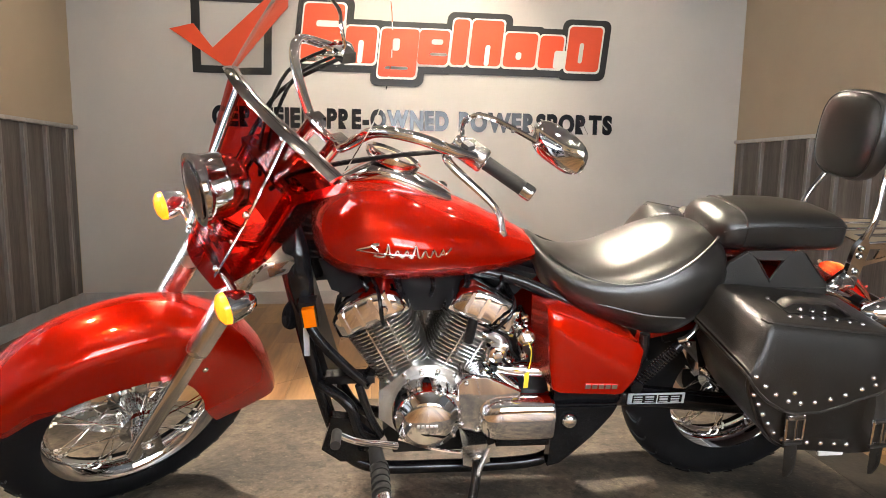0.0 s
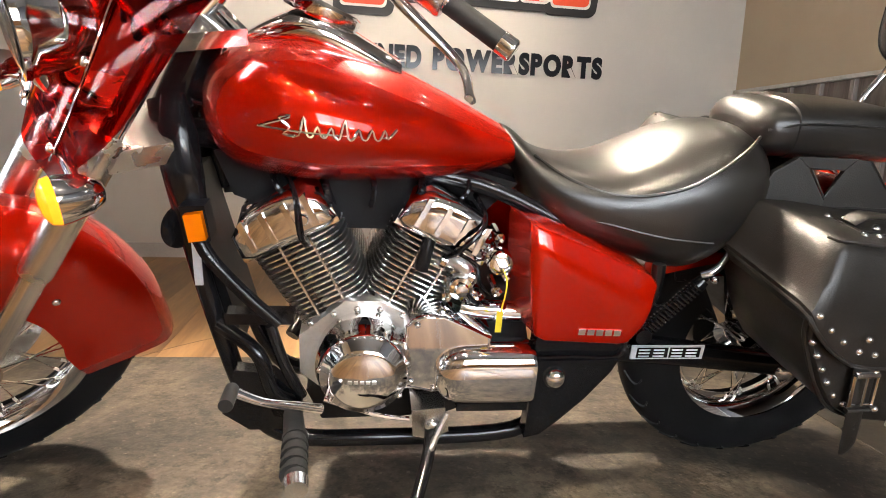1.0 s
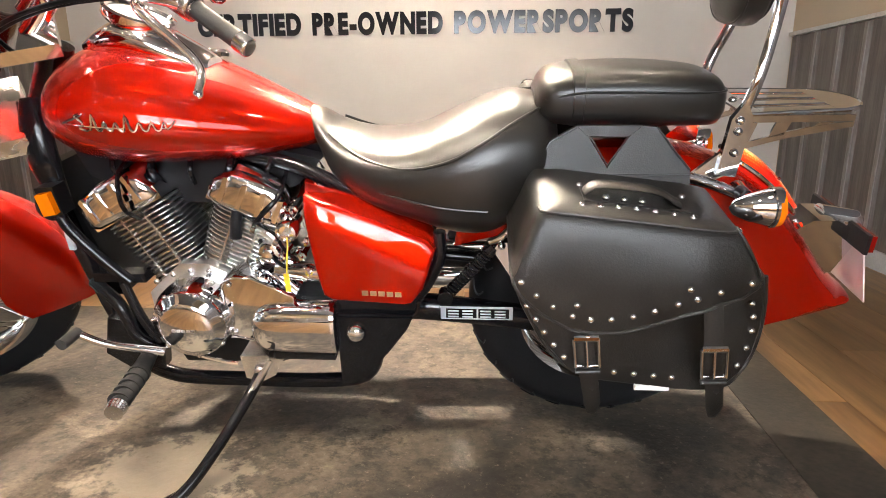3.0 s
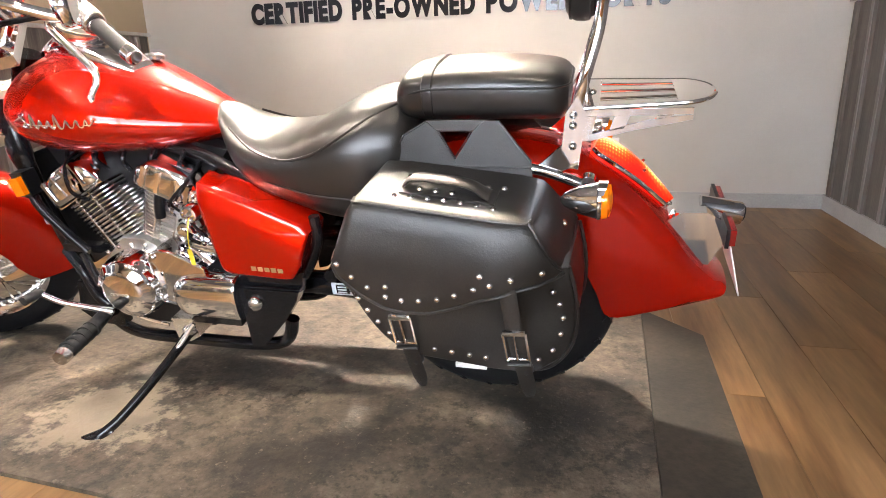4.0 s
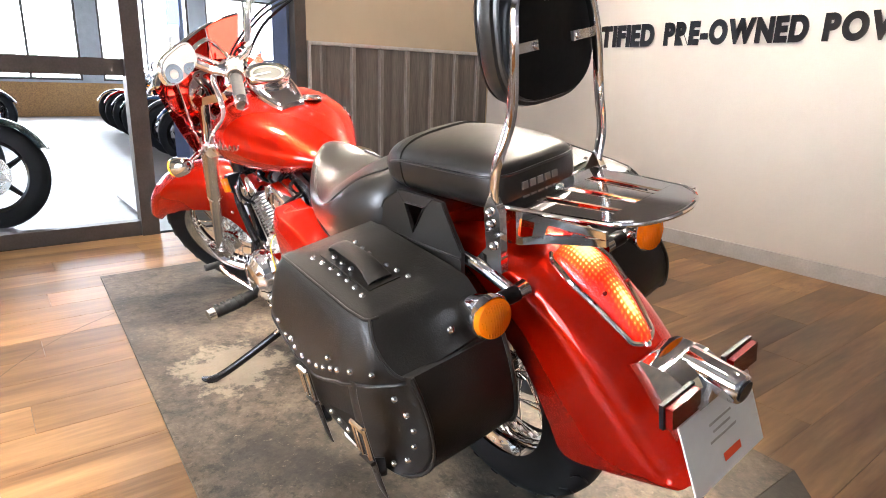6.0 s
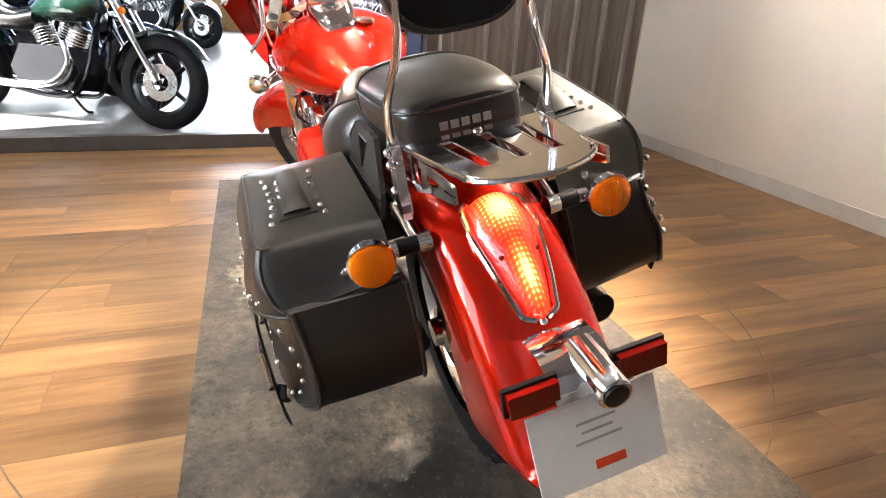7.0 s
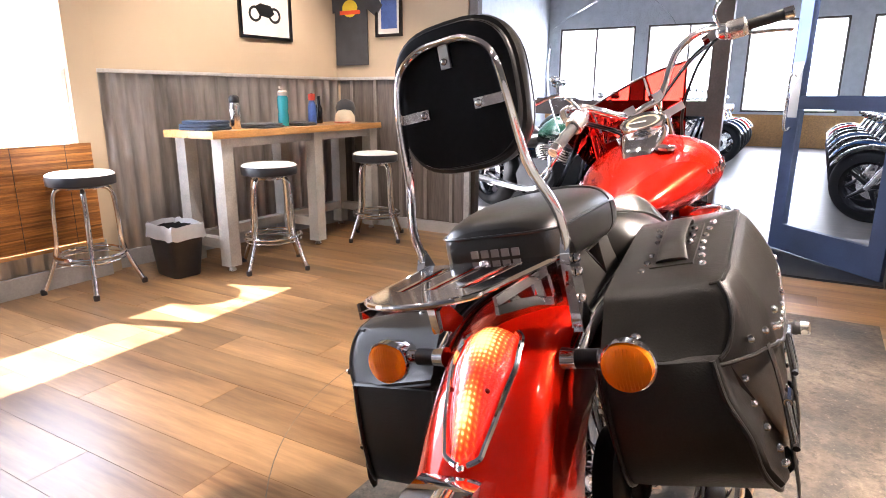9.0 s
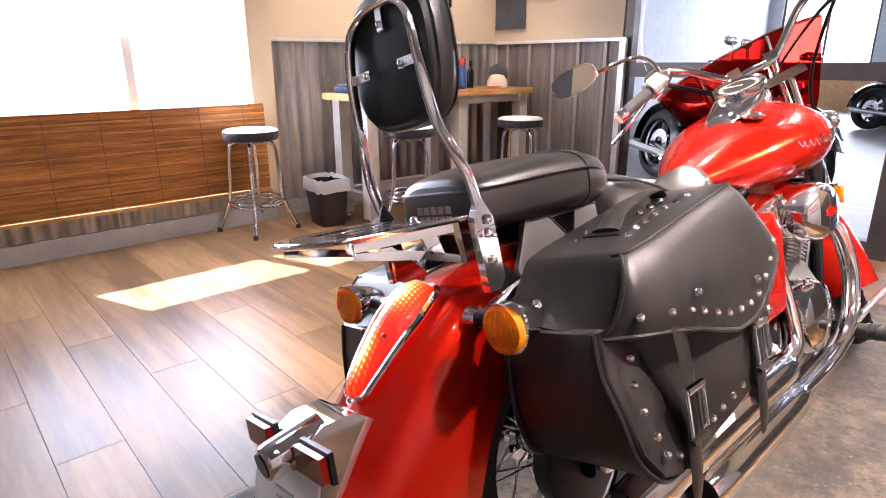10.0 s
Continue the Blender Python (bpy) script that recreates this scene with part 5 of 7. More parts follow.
    part("top_cap", tube([b - d * 0.06, b + d * 0.05], [0.016, 0.013], 16), BLACKP, sh)
    part("top_link", tube([(1.425, s * 0.168, 0.552), (1.445, s * 0.172, 0.562), (1.465, s * 0.168, 0.580), (1.478, s * 0.160, 0.600)], [0.007, 0.008, 0.008, 0.007], 10), CHROME, sh)
    bolt((1.450, s * 0.178, 0.548), (0, s, 0), 0.008, sh, h=0.008)
    part("strut_cover", prism([(1.432, 0.537), (1.445, 0.556), (1.469, 0.554), (1.497, 0.455), (1.485, 0.449)], s * 0.158, s * 0.176), CHROME, sh, "chrome strut cover", bevel=0.004)
    P("fender_rail", tube([(1.42, s * 0.13, 0.66), (1.60, s * 0.135, 0.69), (1.80, s * 0.13, 0.685), (1.92, s * 0.122, 0.645)], 0.012, 10), CHROME)
P("radiator", prism([(0.425, 0.69), (0.455, 0.69), (0.535, 0.36), (0.505, 0.36)], -0.088, 0.088), BLACKM, bevel=0.006, label="black radiator between the frame tubes")
P("steering_head", tube([(0.40, 0, 0.77), (0.46, 0, 0.885), (0.485, 0, 0.935)], [0.038, 0.036, 0.034], 18), BLACKP)
P("backbone", tube([(0.46, 0, 0.84), (0.70, 0, 0.80), (1.0, 0, 0.735), (1.2, 0, 0.66)], 0.034, 14), BLACKP)
for s in SIDES:
    P("radiator_shroud", tube([(0.440, s * 0.075, 0.835), (0.448, s * 0.095, 0.77), (0.456, s * 0.108, 0.70), (0.470, s * 0.112, 0.62)], [0.020, 0.034, 0.034, 0.022], 14, 5, flat=0.75), BLACKP)
    rr = P("side_reflector", prism([(0.468, 0.655), (0.497, 0.660), (0.503, 0.612), (0.474, 0.607)], s * 0.168, s * 0.184), AMBER, bevel=0.004, label="amber side reflector")
    part("mount", prism([(0.458, 0.665), (0.500, 0.668), (0.507, 0.604), (0.468, 0.600)], s * 0.125, s * 0.167), BLACKM, rr, bevel=0.004)
P("horn", turned([(0.030, 0.0), (0.040, 0.006), (0.040, 0.012), (0.030, 0.018), (0.012, 0.020)], 28, Matrix.Translation((0.425, -0.085, 0.60)) @ Matrix.Rotation(radians(60), 4, "Z") @ Matrix.Rotation(radians(180), 4, "Z")), BLACKP, label="round black and chrome horn")
P("frame_label", box(0.462, 0.476, -0.128, -0.122, 0.50, 0.585), LABEL, label="printed paper label on the frame tube", smooth=False)
P("coolant_hose", tube([(0.46, -0.12, 0.66), (0.49, -0.15, 0.58), (0.555, -0.16, 0.50), (0.615, -0.165, 0.44)], 0.013, 12), BLACKP)
P("coolant_hose", tube([(0.50, -0.13, 0.42), (0.575, -0.17, 0.38), (0.60, -0.175, 0.30), (0.645, -0.17, 0.265)], 0.015, 12), BLACKP)
P("coolant_hose", tube([(0.60, -0.17, 0.44), (0.625, -0.18, 0.36), (0.655, -0.18, 0.29)], 0.011, 12), BLACKP)
P("frame_bracket", box(0.515, 0.64, -0.150, -0.115, 0.430, 0.452), BLACKP, bevel=0.004)
P("front_bracket", prism([(0.50, 0.24), (0.53, 0.34), (0.60, 0.33), (0.655, 0.27), (0.64, 0.20), (0.55, 0.20)], -0.165, -0.135), BLACKP, bevel=0.005)

# footpegs, shift lever, stand
for s in SIDES:
    pg = P("footpeg", tube([(0.640, s * 0.20, 0.275), (0.652, s * 0.285, 0.270), (0.665, s * 0.385, 0.270)], [0.017, 0.021, 0.019], 14, 4), GRIP, label="rubber rider footpeg with metal end")
    part("peg_end", tube([(0.664, s * 0.383, 0.270), (0.667, s * 0.405, 0.270)], [0.021, 0.019], 14), STEEL, pg)
    for k in range(5):
        x = 0.652 + 0.0015 * k
        y = 0.275 + 0.022 * k
        part("rib", tube([(x, s * y, 0.271), (x + 0.001, s * (y + 0.008), 0.271)], 0.0235, 14), GRIP, pg)
    part("peg_bracket", tube([(0.60, s * 0.14, 0.235), (0.625, s * 0.18, 0.262), (0.642, s * 0.21, 0.275)], [0.018, 0.020, 0.018], 10), BLACKP, pg)
sl = P("shift_lever", tube([(0.695, -0.235, 0.300), (0.655, -0.255, 0.322), (0.60, -0.285, 0.355), (0.555, -0.295, 0.385)], [0.010, 0.009, 0.008, 0.009], 10), CHROME, label="chrome gear lever with rubber toe peg")
part("toe_peg", tube([(0.553, -0.292, 0.388), (0.553, -0.345, 0.392)], 0.0120, 14), GRIP, sl)
part("link_rod", tube([(0.70, -0.225, 0.315), (0.80, -0.235, 0.285), (0.86, -0.23, 0.27)], 0.005, 8), CHROME, sl)
P("brake_pedal", tube([(0.70, 0.24, 0.28), (0.60, 0.27, 0.33), (0.53, 0.30, 0.37)], 0.010, 10), CHROME)
ss = P("side_stand", tube([(0.908, -0.215, 0.245), (0.893, -0.285, 0.215), (0.858, -0.375, 0.168), (0.822, -0.448, 0.130), (0.792, -0.488, 0.112)], [0.014, 0.012, 0.012, 0.012, 0.013], 12), BLACKP, label="black side stand propping the bike on the mat")
part("stand_foot", tube([(0.812, -0.462, 0.117), (0.765, -0.495, 0.106), (0.735, -0.508, 0.103)], [0.016, 0.019, 0.014], 12, flat=0.45), BLACKP, ss)
part("stand_bracket", prism([(0.865, 0.285), (0.93, 0.290), (0.94, 0.235), (0.905, 0.215), (0.87, 0.225)], -0.225, -0.15), STEEL, ss, bevel=0.006)
bolt((0.908, -0.226, 0.250), (0, -1, 0), 0.016, ss, h=0.012)
part("return_spring", tube([(0.935, -0.228, 0.278), (0.905, -0.262, 0.235), (0.885, -0.305, 0.205)], 0.007, 8), STEEL, ss)

# exhaust on the right
ex = P("exhaust_pipe", tube([(0.585, 0.12, 0.60), (0.545, 0.18, 0.54), (0.56, 0.215, 0.42), (0.66, 0.235, 0.30), (0.84, 0.245, 0.25), (1.10, 0.25, 0.245)], 0.023, 16, 6), CHROME, label="chrome exhaust with slash-cut silencers")
part("rear_pipe", tube([(0.955, 0.12, 0.60), (1.02, 0.185, 0.55), (1.05, 0.225, 0.45), (1.09, 0.25, 0.36), (1.20, 0.255, 0.335)], 0.023, 16, 6), CHROME, ex)
part("silencer", tube([(1.08, 0.25, 0.245), (1.14, 0.252, 0.243), (1.50, 0.262, 0.238), (1.58, 0.264, 0.237)], [0.026, 0.040, 0.042, 0.034], 24, 4), CHROME, ex)
part("silencer", tube([(1.16, 0.255, 0.338), (1.22, 0.257, 0.336), (1.72, 0.265, 0.325), (1.815, 0.268, 0.323)], [0.026, 0.038, 0.040, 0.034], 24, 4), CHROME, ex)
for x, z in ((1.5805, 0.237), (1.8155, 0.323)):
    part("outlet", turned([(0.0335, 0.001), (0.030, 0.002), (0.029, -0.06), (0.001, -0.06)], 24, Matrix.Translation((x, 0.266, z)) @ Matrix.Rotation(radians(-90), 4, "Z")), BLACKM, ex)

# ---- tail: light, signals, plate, sissy bar, rack ----
def on_tail(t, y, h):
    """A point over the rear fender: t runs down the crown from 0 to 1."""
    spine = smooth_path([(1.93, 0, 0.690), (1.99, 0, 0.650), (2.045, 0, 0.602), (2.092, 0, 0.553)], 6)
    k = t * (len(spine) - 1)
    i = min(int(k), len(spine) - 2)
    p = spine[i].lerp(spine[i + 1], k - i)
    d = (spine[i + 1] - spine[i]).normalized()
    return p + Vector((0, y, 0)) + Vector((-d.z, 0, d.x)) * h


def lens_shell(grow, h0, h1):
    loops = []
    n = 14
    for i in range(n + 1):
        t = i / n
        w = float(np.interp(t, (0, 0.08, 0.3, 0.7, 0.93, 1.0), (0.034, 0.045, 0.049, 0.034, 0.021, 0.006))) + grow
        h = float(np.interp(t, (0, 0.15, 0.5, 1.0), (0.004, 0.015, 0.014, 0.005))) * h1
        loops.append([on_tail(t, w * math.sin(a), h0 - 0.016 * (math.sin(a) ** 2) + h * max(0.0, math.cos(a))) for a in [radians(-90 + 15 * k) for k in range(13)]] +
                     [on_tail(t, w * 0.9 * s, h0 - 0.03) for s in (1, -1)])
    return rings(bmesh.new(), loops)


tl = P("tail_light", lens_shell(0.0, 0.018, 1.0), TAIL, label="glowing red tail light in a chrome bezel")
for s in SIDES:
    part("bezel", tube([on_tail(t, s * (float(np.interp(t, (0, 0.08, 0.3, 0.7, 0.93, 1.0), (0.034, 0.045, 0.049, 0.034, 0.021, 0.003))) + 0.006), 0.006) for t in (0, 0.08, 0.2, 0.3, 0.5, 0.7, 0.85, 0.93, 1.0)], 0.0055, 8, 3), CHROME, tl)
    bolt(on_tail(0.52, s * 0.030, 0.026), (0.6, 0, 0.7), 0.004, tl, mat=REDLENS)
bolt(on_tail(1.03, 0, 0.008), (0.7, 0, 0.7), 0.007, tl)
for s in SIDES:
    sm = Matrix.Translation((1.945, s * 0.210, 0.651)) @ Matrix.Rotation(radians(-90), 4, "Z")
    sg = P("rear_signal", turned([(0.003, -0.070), (0.014, -0.062), (0.027, -0.035), (0.0355, -0.004), (0.037, 0.004)], 28, sm), CHROME, label="chrome bullet signal with amber lens")
    part("lens", turned([(0.0365, 0.004), (0.0375, 0.008), (0.035, 0.020), (0.02, 0.027), (0.001, 0.029)], 28, sm), AMBER, sg, "ribbed amber lens")
    for k in range(-6, 7):
        hh = math.sqrt(max(0.0, 0.0325 ** 2 - (k * 0.0050) ** 2)) * 0.94
        bow = 0.006 * (k / 6) ** 2
        part("lens_rib", tube([(1.9695 - bow, s * 0.210 + k * 0.0050, 0.651 - hh), (1.9738 - bow, s * 0.210 + k * 0.0050, 0.651), (1.9695 - bow, s * 0.210 + k * 0.0050, 0.651 + hh)], 0.0010, 6, 3), AMBER, sg)
    part("bezel", turned([(0.0372, 0.000), (0.0395, 0.002), (0.0395, 0.007), (0.0372, 0.009)], 28, sm, ring=True), CHROME, sg)
    part("visor", rings(bmesh.new(), [[(1.945 + 0.003, s * 0.210 + r * math.cos(a), 0.651 + r * math.sin(a)) for r in (0.0375, 0.0395)] + [(1.945 + 0.020 * math.sin(a), s * 0.210 + r * math.cos(a), 0.651 + r * math.sin(a)) for r in (0.0395, 0.0380)] for a in [radians(35 + 11 * k) for k in range(11)]]), CHROME, sg, "chrome lens visor")
    part("stalk", tube([(1.925, s * 0.127, 0.650), (1.925, s * 0.162, 0.651)], 0.0150, 14), BLACKM, sg)
    part("stalk_foot", tube([(1.925, s * 0.105, 0.650), (1.925, s * 0.1268, 0.650)], [0.018, 0.0155], 14), CHROME, sg)
    part("collar", tube([(1.925, s * 0.1622, 0.651), (1.925, s * 0.190, 0.651)], 0.0125, 14), CHROME, sg)
    # sissy bar uprights and their side plates
    arch = [(1.895, s * 0.128, 0.70), (1.898, s * 0.130, 0.80), (1.915, s * 0.130, 0.875), (1.935, s * 0.104, 0.955), (1.943, s * 0.094, 1.05), (1.940, s * 0.080, 1.118), (1.936, s * 0.042, 1.146), (1.935, 0, 1.150)]
    sb = P("sissy_bar", tube(arch, 0.011, 8, 5, flat=0.55), CHROME, label="chrome sissy bar upright")
    part("side_plate", prism([(1.868, 0.690), (1.905, 0.685), (1.918, 0.80), (1.90, 0.835), (1.878, 0.80)], s * 0.122, s * 0.137), CHROME, sb, bevel=0.003)
    part("lower_link", prism([(1.825, 0.690), (1.875, 0.735), (1.90, 0.725), (1.90, 0.69), (1.85, 0.668)], s * 0.118, s * 0.128), CHROME, sb, bevel=0.003)
    for z in (0.735, 0.777, 0.798):
        bolt((1.893, s * 0.138, z), (0, s, 0), 0.008, sb, h=0.008)
    part("pad_tab", box(1.936, 1.942, 0.040 if s > 0 else -0.092, 0.092 if s > 0 else -0.040, 1.044, 1.059), STEEL, sb, bevel=0.004)
    bolt((1.942, s * 0.048, 1.051), (1, 0, 0), 0.006, sb)
    # rack bracket: a pierced web under the plate
    rb = P("rack_bracket", prism([(1.900, 0.800), (2.115, 0.802), (2.115, 0.790), (1.900, 0.786)], s * 0.106, s * 0.111), CHROME, label="pierced chrome rack bracket", smooth=False)
    part("lower_bar", prism([(1.902, 0.748), (1.902, 0.735), (1.93, 0.737), (2.00, 0.757), (2.115, 0.779), (2.115, 0.789), (2.06, 0.783), (1.99, 0.768), (1.935, 0.751)], s * 0.106, s * 0.111), CHROME, rb, smooth=False)
    for x0, x1, z0 in ((1.902, 1.928, 0.746), (1.962, 1.990, 0.757), (2.045, 2.070, 0.779)):
        part("web", prism([(x0, z0), (x1, z0 + (x1 - x0) * 0.2), (x1 + 0.010, 0.788), (x0 + 0.010, 0.787)], s * 0.106, s * 0.111), CHROME, rb, smooth=False)
pad_shell = rings(bmesh.new(), [[(x, y, z) for y, z in oval(0, 1.069, a, b * 0.92, 40, 3.0)] for x, a, b in ((1.866, 0.060, 0.075), (1.870, 0.090, 0.105), (1.878, 0.106, 0.118), (1.890, 0.112, 0.125), (1.905, 0.113, 0.126), (1.916, 0.111, 0.124), (1.918, 0.106, 0.118), (1.923, 0.104, 0.116))])
pad = P("backrest_pad", pad_shell, LEATHER, label="padded black leather passenger backrest")
part("backing_board", rings(bmesh.new(), [[(x, y, z) for y, z in oval(0, 1.069, a, b * 0.92, 40, 3.0)] for x, a, b in ((1.922, 0.104, 0.115), (1.928, 0.103, 0.114), (1.930, 0.096, 0.106))]), BLACKM, pad, "matt black backing board")
part("piping", tube([(1.879, y, z) for y, z in oval(0, 1.069, 0.1075, 0.110, 40, 3.0)] + [(1.879, 0.1075, 1.069)], 0.0026, 6, 1), LEATHER, pad)
part("top_tab", box(1.929, 1.936, -0.008, 0.008, 1.112, 1.150), STEEL, pad, bevel=0.003)
bolt((1.936, 0, 1.122), (1, 0, 0), 0.006, pad)
# luggage rack: a plate with three slots and a rolled edge
def rack_point(u, x, z):
    """u runs across the plate from -1 to 1; x None is its rounded rear edge."""
    x = 2.095 + 0.070 * math.sqrt(max(0.0, 1 - u * u)) if x is None else x
    return (x, u * float(np.interp(x, (1.905, 2.095, 2.165), (0.118, 0.093, 0.090))), z + 0.012 * (x - 1.905))


def rack_strip(u0, u1, xa, xb):
    cuts = [u0 + (u1 - u0) * k / 8 for k in range(9)]
    return rings(bmesh.new(), [[rack_point(u, xa, 0.803), rack_point(u, xb, 0.803), rack_point(u, xb, 0.807), rack_point(u, xa, 0.807)] for u in cuts])


rack = P("luggage_rack", rack_strip(-1.0, 1.0, 2.088, None), CHROME, label="slotted chrome luggage rack plate", smooth=False)
part("front_plate", rack_strip(-1.0, 1.0, 1.905, 1.9415), CHROME, rack, smooth=False)
for u0, u1 in ((-1.0, -0.63), (-0.43, -0.10), (0.10, 0.43), (0.63, 1.0)):
    part("slat", rack_strip(u0, u1, 1.942, 2.0875), CHROME, rack, smooth=False)
part("rim", tube([rack_point(-1, 1.905, 0.804)] + [rack_point(-math.cos(math.pi * k / 16), None, 0.804) for k in range(17)] + [rack_point(1, 1.905, 0.804)], 0.0042, 8, 2), CHROME, rack)
for u in (-0.63, -0.43, -0.10, 0.10, 0.43, 0.63):
    part("slot_lip", tube([rack_point(u, 1.942, 0.8055), rack_point(u, 2.088, 0.8055)], 0.0026, 6), CHROME, rack)
bolt((1.925, 0, 0.807), (0, 0, 1), 0.009, rack)

# number plate and its lamp
lic = P("plate_bracket", prism([(2.095, 0.535), (2.125, 0.556), (2.175, 0.556), (2.215, 0.535), (2.228, 0.512), (2.190, 0.430), (2.168, 0.430), (2.118, 0.500)], -0.050, 0.050), CHROME, label="chrome plate bracket with lamp", bevel=0.006)
part("lamp_tube", tube([(2.165, 0.018, 0.541), (2.245, 0.020, 0.527), (2.258, 0.020, 0.525)], [0.027, 0.027, 0.021], 24), CHROME, lic)
part("lamp_end", tube([(2.2575, 0.020, 0.5252), (2.2605, 0.020, 0.5247)], [0.019, 0.018], 20), BLACKM, lic)
for s in SIDES:
    part("red_reflector", box(2.212, 2.224, s * 0.082 + 0.004 - 0.036, s * 0.082 + 0.004 + 0.036, 0.512, 0.548), REDLENS, lic, "small red reflector", bevel=0.004)
    part("reflector_back", box(2.204, 2.2115, s * 0.082 + 0.004 - 0.040, s * 0.082 + 0.004 + 0.040, 0.508, 0.552), BLACKM, lic, bevel=0.003)
pm = Matrix.Translation((2.236, 0.004, 0.441)) @ Matrix.Rotation(radians(-15), 4, "Y")
num = P("licence_plate", box(-0.0015, 0.0015, -0.098, 0.098, -0.064, 0.064), WHITEP, label="white temporary licence card", smooth=False)
num.matrix_basis = pm
for k, (w, z) in enumerate(((0.05, 0.030), (0.04, 0.016), (0.06, 0.002))):
    part("text_bar", box(0.0016, 0.0022, -w * 0.6, w * 0.6, z - 0.002, z + 0.002), LEGGREY, num, smooth=False)
part("logo_bar", box(0.0016, 0.0022, -0.012, 0.035, -0.044, -0.030), ORANGE, num, smooth=False)

# ---- saddlebags ----
def saddlebag(s):
    wave = [(1.458, 0.606), (1.478, 0.572), (1.514, 0.538), (1.560, 0.510), (1.60, 0.502), (1.65, 0.504), (1.70, 0.520), (1.755, 0.543), (1.81, 0.557), (1.86, 0.566), (1.93, 0.576)]
    wx, wz = [p[0] for p in wave], [p[1] for p in wave]
    low = [(1.890, 0.585), (1.81, 0.572), (1.74, 0.555), (1.65, 0.525), (1.57, 0.530), (1.50, 0.570), (1.476, 0.600), (1.478, 0.560), (1.498, 0.515), (1.524, 0.465), (1.559, 0.420), (1.606, 0.394), (1.68, 0.384), (1.77, 0.374), (1.855, 0.364), (1.893, 0.378), (1.912, 0.415), (1.917, 0.470), (1.912, 0.525), (1.900, 0.580)]
    cx, cz = 1.71, 0.48
    yi = 0.15 if s < 0 else 0.185

    def pin(x, y, z=0.57):
        """Draws the outer face in towards the rear; the other bag keeps its width low down."""
        f = float(np.interp(x, (1.474, 1.52, 1.78, 1.86, 1.90, 1.93), (0.99, 1.0, 1.0, 0.92, 0.80, 0.74)))
        return s * (0.15 + (y - 0.15) * (f if s < 0 else f + (min(1.0, f + 0.17) - f) * max(0.0, min(1.0, (0.56 - z) / 0.10))))

    def swept(x, y):
        """The rear face stands askew: its inner edge lies further back."""
        return x + max(0.0, min(1.0, (x - 1.78) / 0.11)) * max(0.0, 0.385 - abs(y)) * 0.05
    loops = []
    for y, k in ((yi, 0.96), (yi + 0.006, 0.99), (0.24, 1.0), (0.32, 1.0), (0.390, 1.0), (0.402, 0.99), (0.408, 0.965), (0.409, 0.6)):
        ring_pts = []
        for x, z in low:
            px, py = cx + (x - cx) * k, pin(x, y, z)
            ring_pts.append((swept(px, py), py, cz + (z - cz) * k))
        loops.append(ring_pts)
    bag = P("saddlebag", rings(bmesh.new(), loops), BAGLEATHER, label="black leather saddlebag with chrome studs and buckled straps")
    part("edge_piping", tube([(swept(x, pin(x, 0.398, z)), pin(x, 0.398, z), z) for x, z in low[6:]], 0.0042, 8, 4), BAGLEATHER, bag)
    part("inner_piping", tube([(swept(x, yi + 0.006), s * (yi + 0.006), z) for x, z in low[14:]], 0.0042, 8, 4), BAGLEATHER, bag)

    def around(x0, x1, y1, z_of, taper=1.0):
        """A loop round the lid: front, outer and rear edge, then the straight inner edge."""
        pts = [Vector((x0, yi + 0.015 + (y1 - yi - 0.015) * k / 8, 0)) for k in range(8)] + [Vector((x0 + (x1 - x0) * k / 30, y1, 0)) for k in range(31)]
        pts += [Vector((x1, y1 - (y1 - yi - 0.015) * k / 10, 0)) for k in range(1, 11)]
        out = []
        for i, p in enumerate(pts):
            q = p
            if 0 < i < len(pts) - 1:
                q = (pts[i - 1] + p * 2 + pts[i + 1]) / 4
            f = float(np.interp(q.x, (1.474, 1.78, 1.85, 1.90), (1.0, 1.0, 0.91, 0.76)))
            y = 0.15 + (q.y - 0.15) * (1 + (f - 1) * taper)
            out.append((swept(q.x, y) if taper > 0.3 else q.x, s * y, z_of(q.x, q.y)))
        return out

    def hem(x, y):
        z = float(np.interp(x, wx, wz))
        return z + (0.05 * (0.42 - y) if x < 1.49 else 0.0) + (0.10 * max(0.0, 0.37 - y) if x > 1.84 else 0.0)

    def top(x, y):
        return 0.712 - 0.119 * (x - 1.499) - 0.008 * max(0.0, (1.52 - x) / 0.03)
    loops = [around(1.482, 1.875, 0.395, hem), around(1.466, 1.890, 0.413, hem), around(1.462, 1.894, 0.419, lambda x, y: hem(x, y) + 0.001), around(1.461, 1.895, 0.420, lambda x, y: hem(x, y) + 0.008)]
    for k in (0.2, 0.4, 0.6, 0.8, 0.93):
        bulge = 0.009 * math.sin(math.pi * k)
        loops.append(around(1.461 + 0.038 * k - bulge * 0.5, 1.895 - 0.056 * k + bulge * 0.4, 0.420 - 0.036 * k + bulge, lambda x, y, k=k: hem(x, y) * (1 - k) + k * (top(x, y) - 0.003), 1 - 0.5 * k))
    loops += [around(1.506, 1.834, 0.378, top, 0.4), around(1.513, 1.827, 0.370, lambda x, y: top(x, y) + 0.003, 0.25), around(1.56, 1.79, 0.31, lambda x, y: top(x, y) + 0.006, 0), around(1.64, 1.72, 0.24, lambda x, y: top(x, y) + 0.006, 0)]
    part("lid", rings(bmesh.new(), loops), BAGLEATHER, bag, "leather lid flap with wavy piped edge")
    part("flap_piping", tube([Vector(q) + Vector((0, 0, -0.002)) for q in loops[2]], 0.0038, 8, 1), BAGLEATHER, bag)
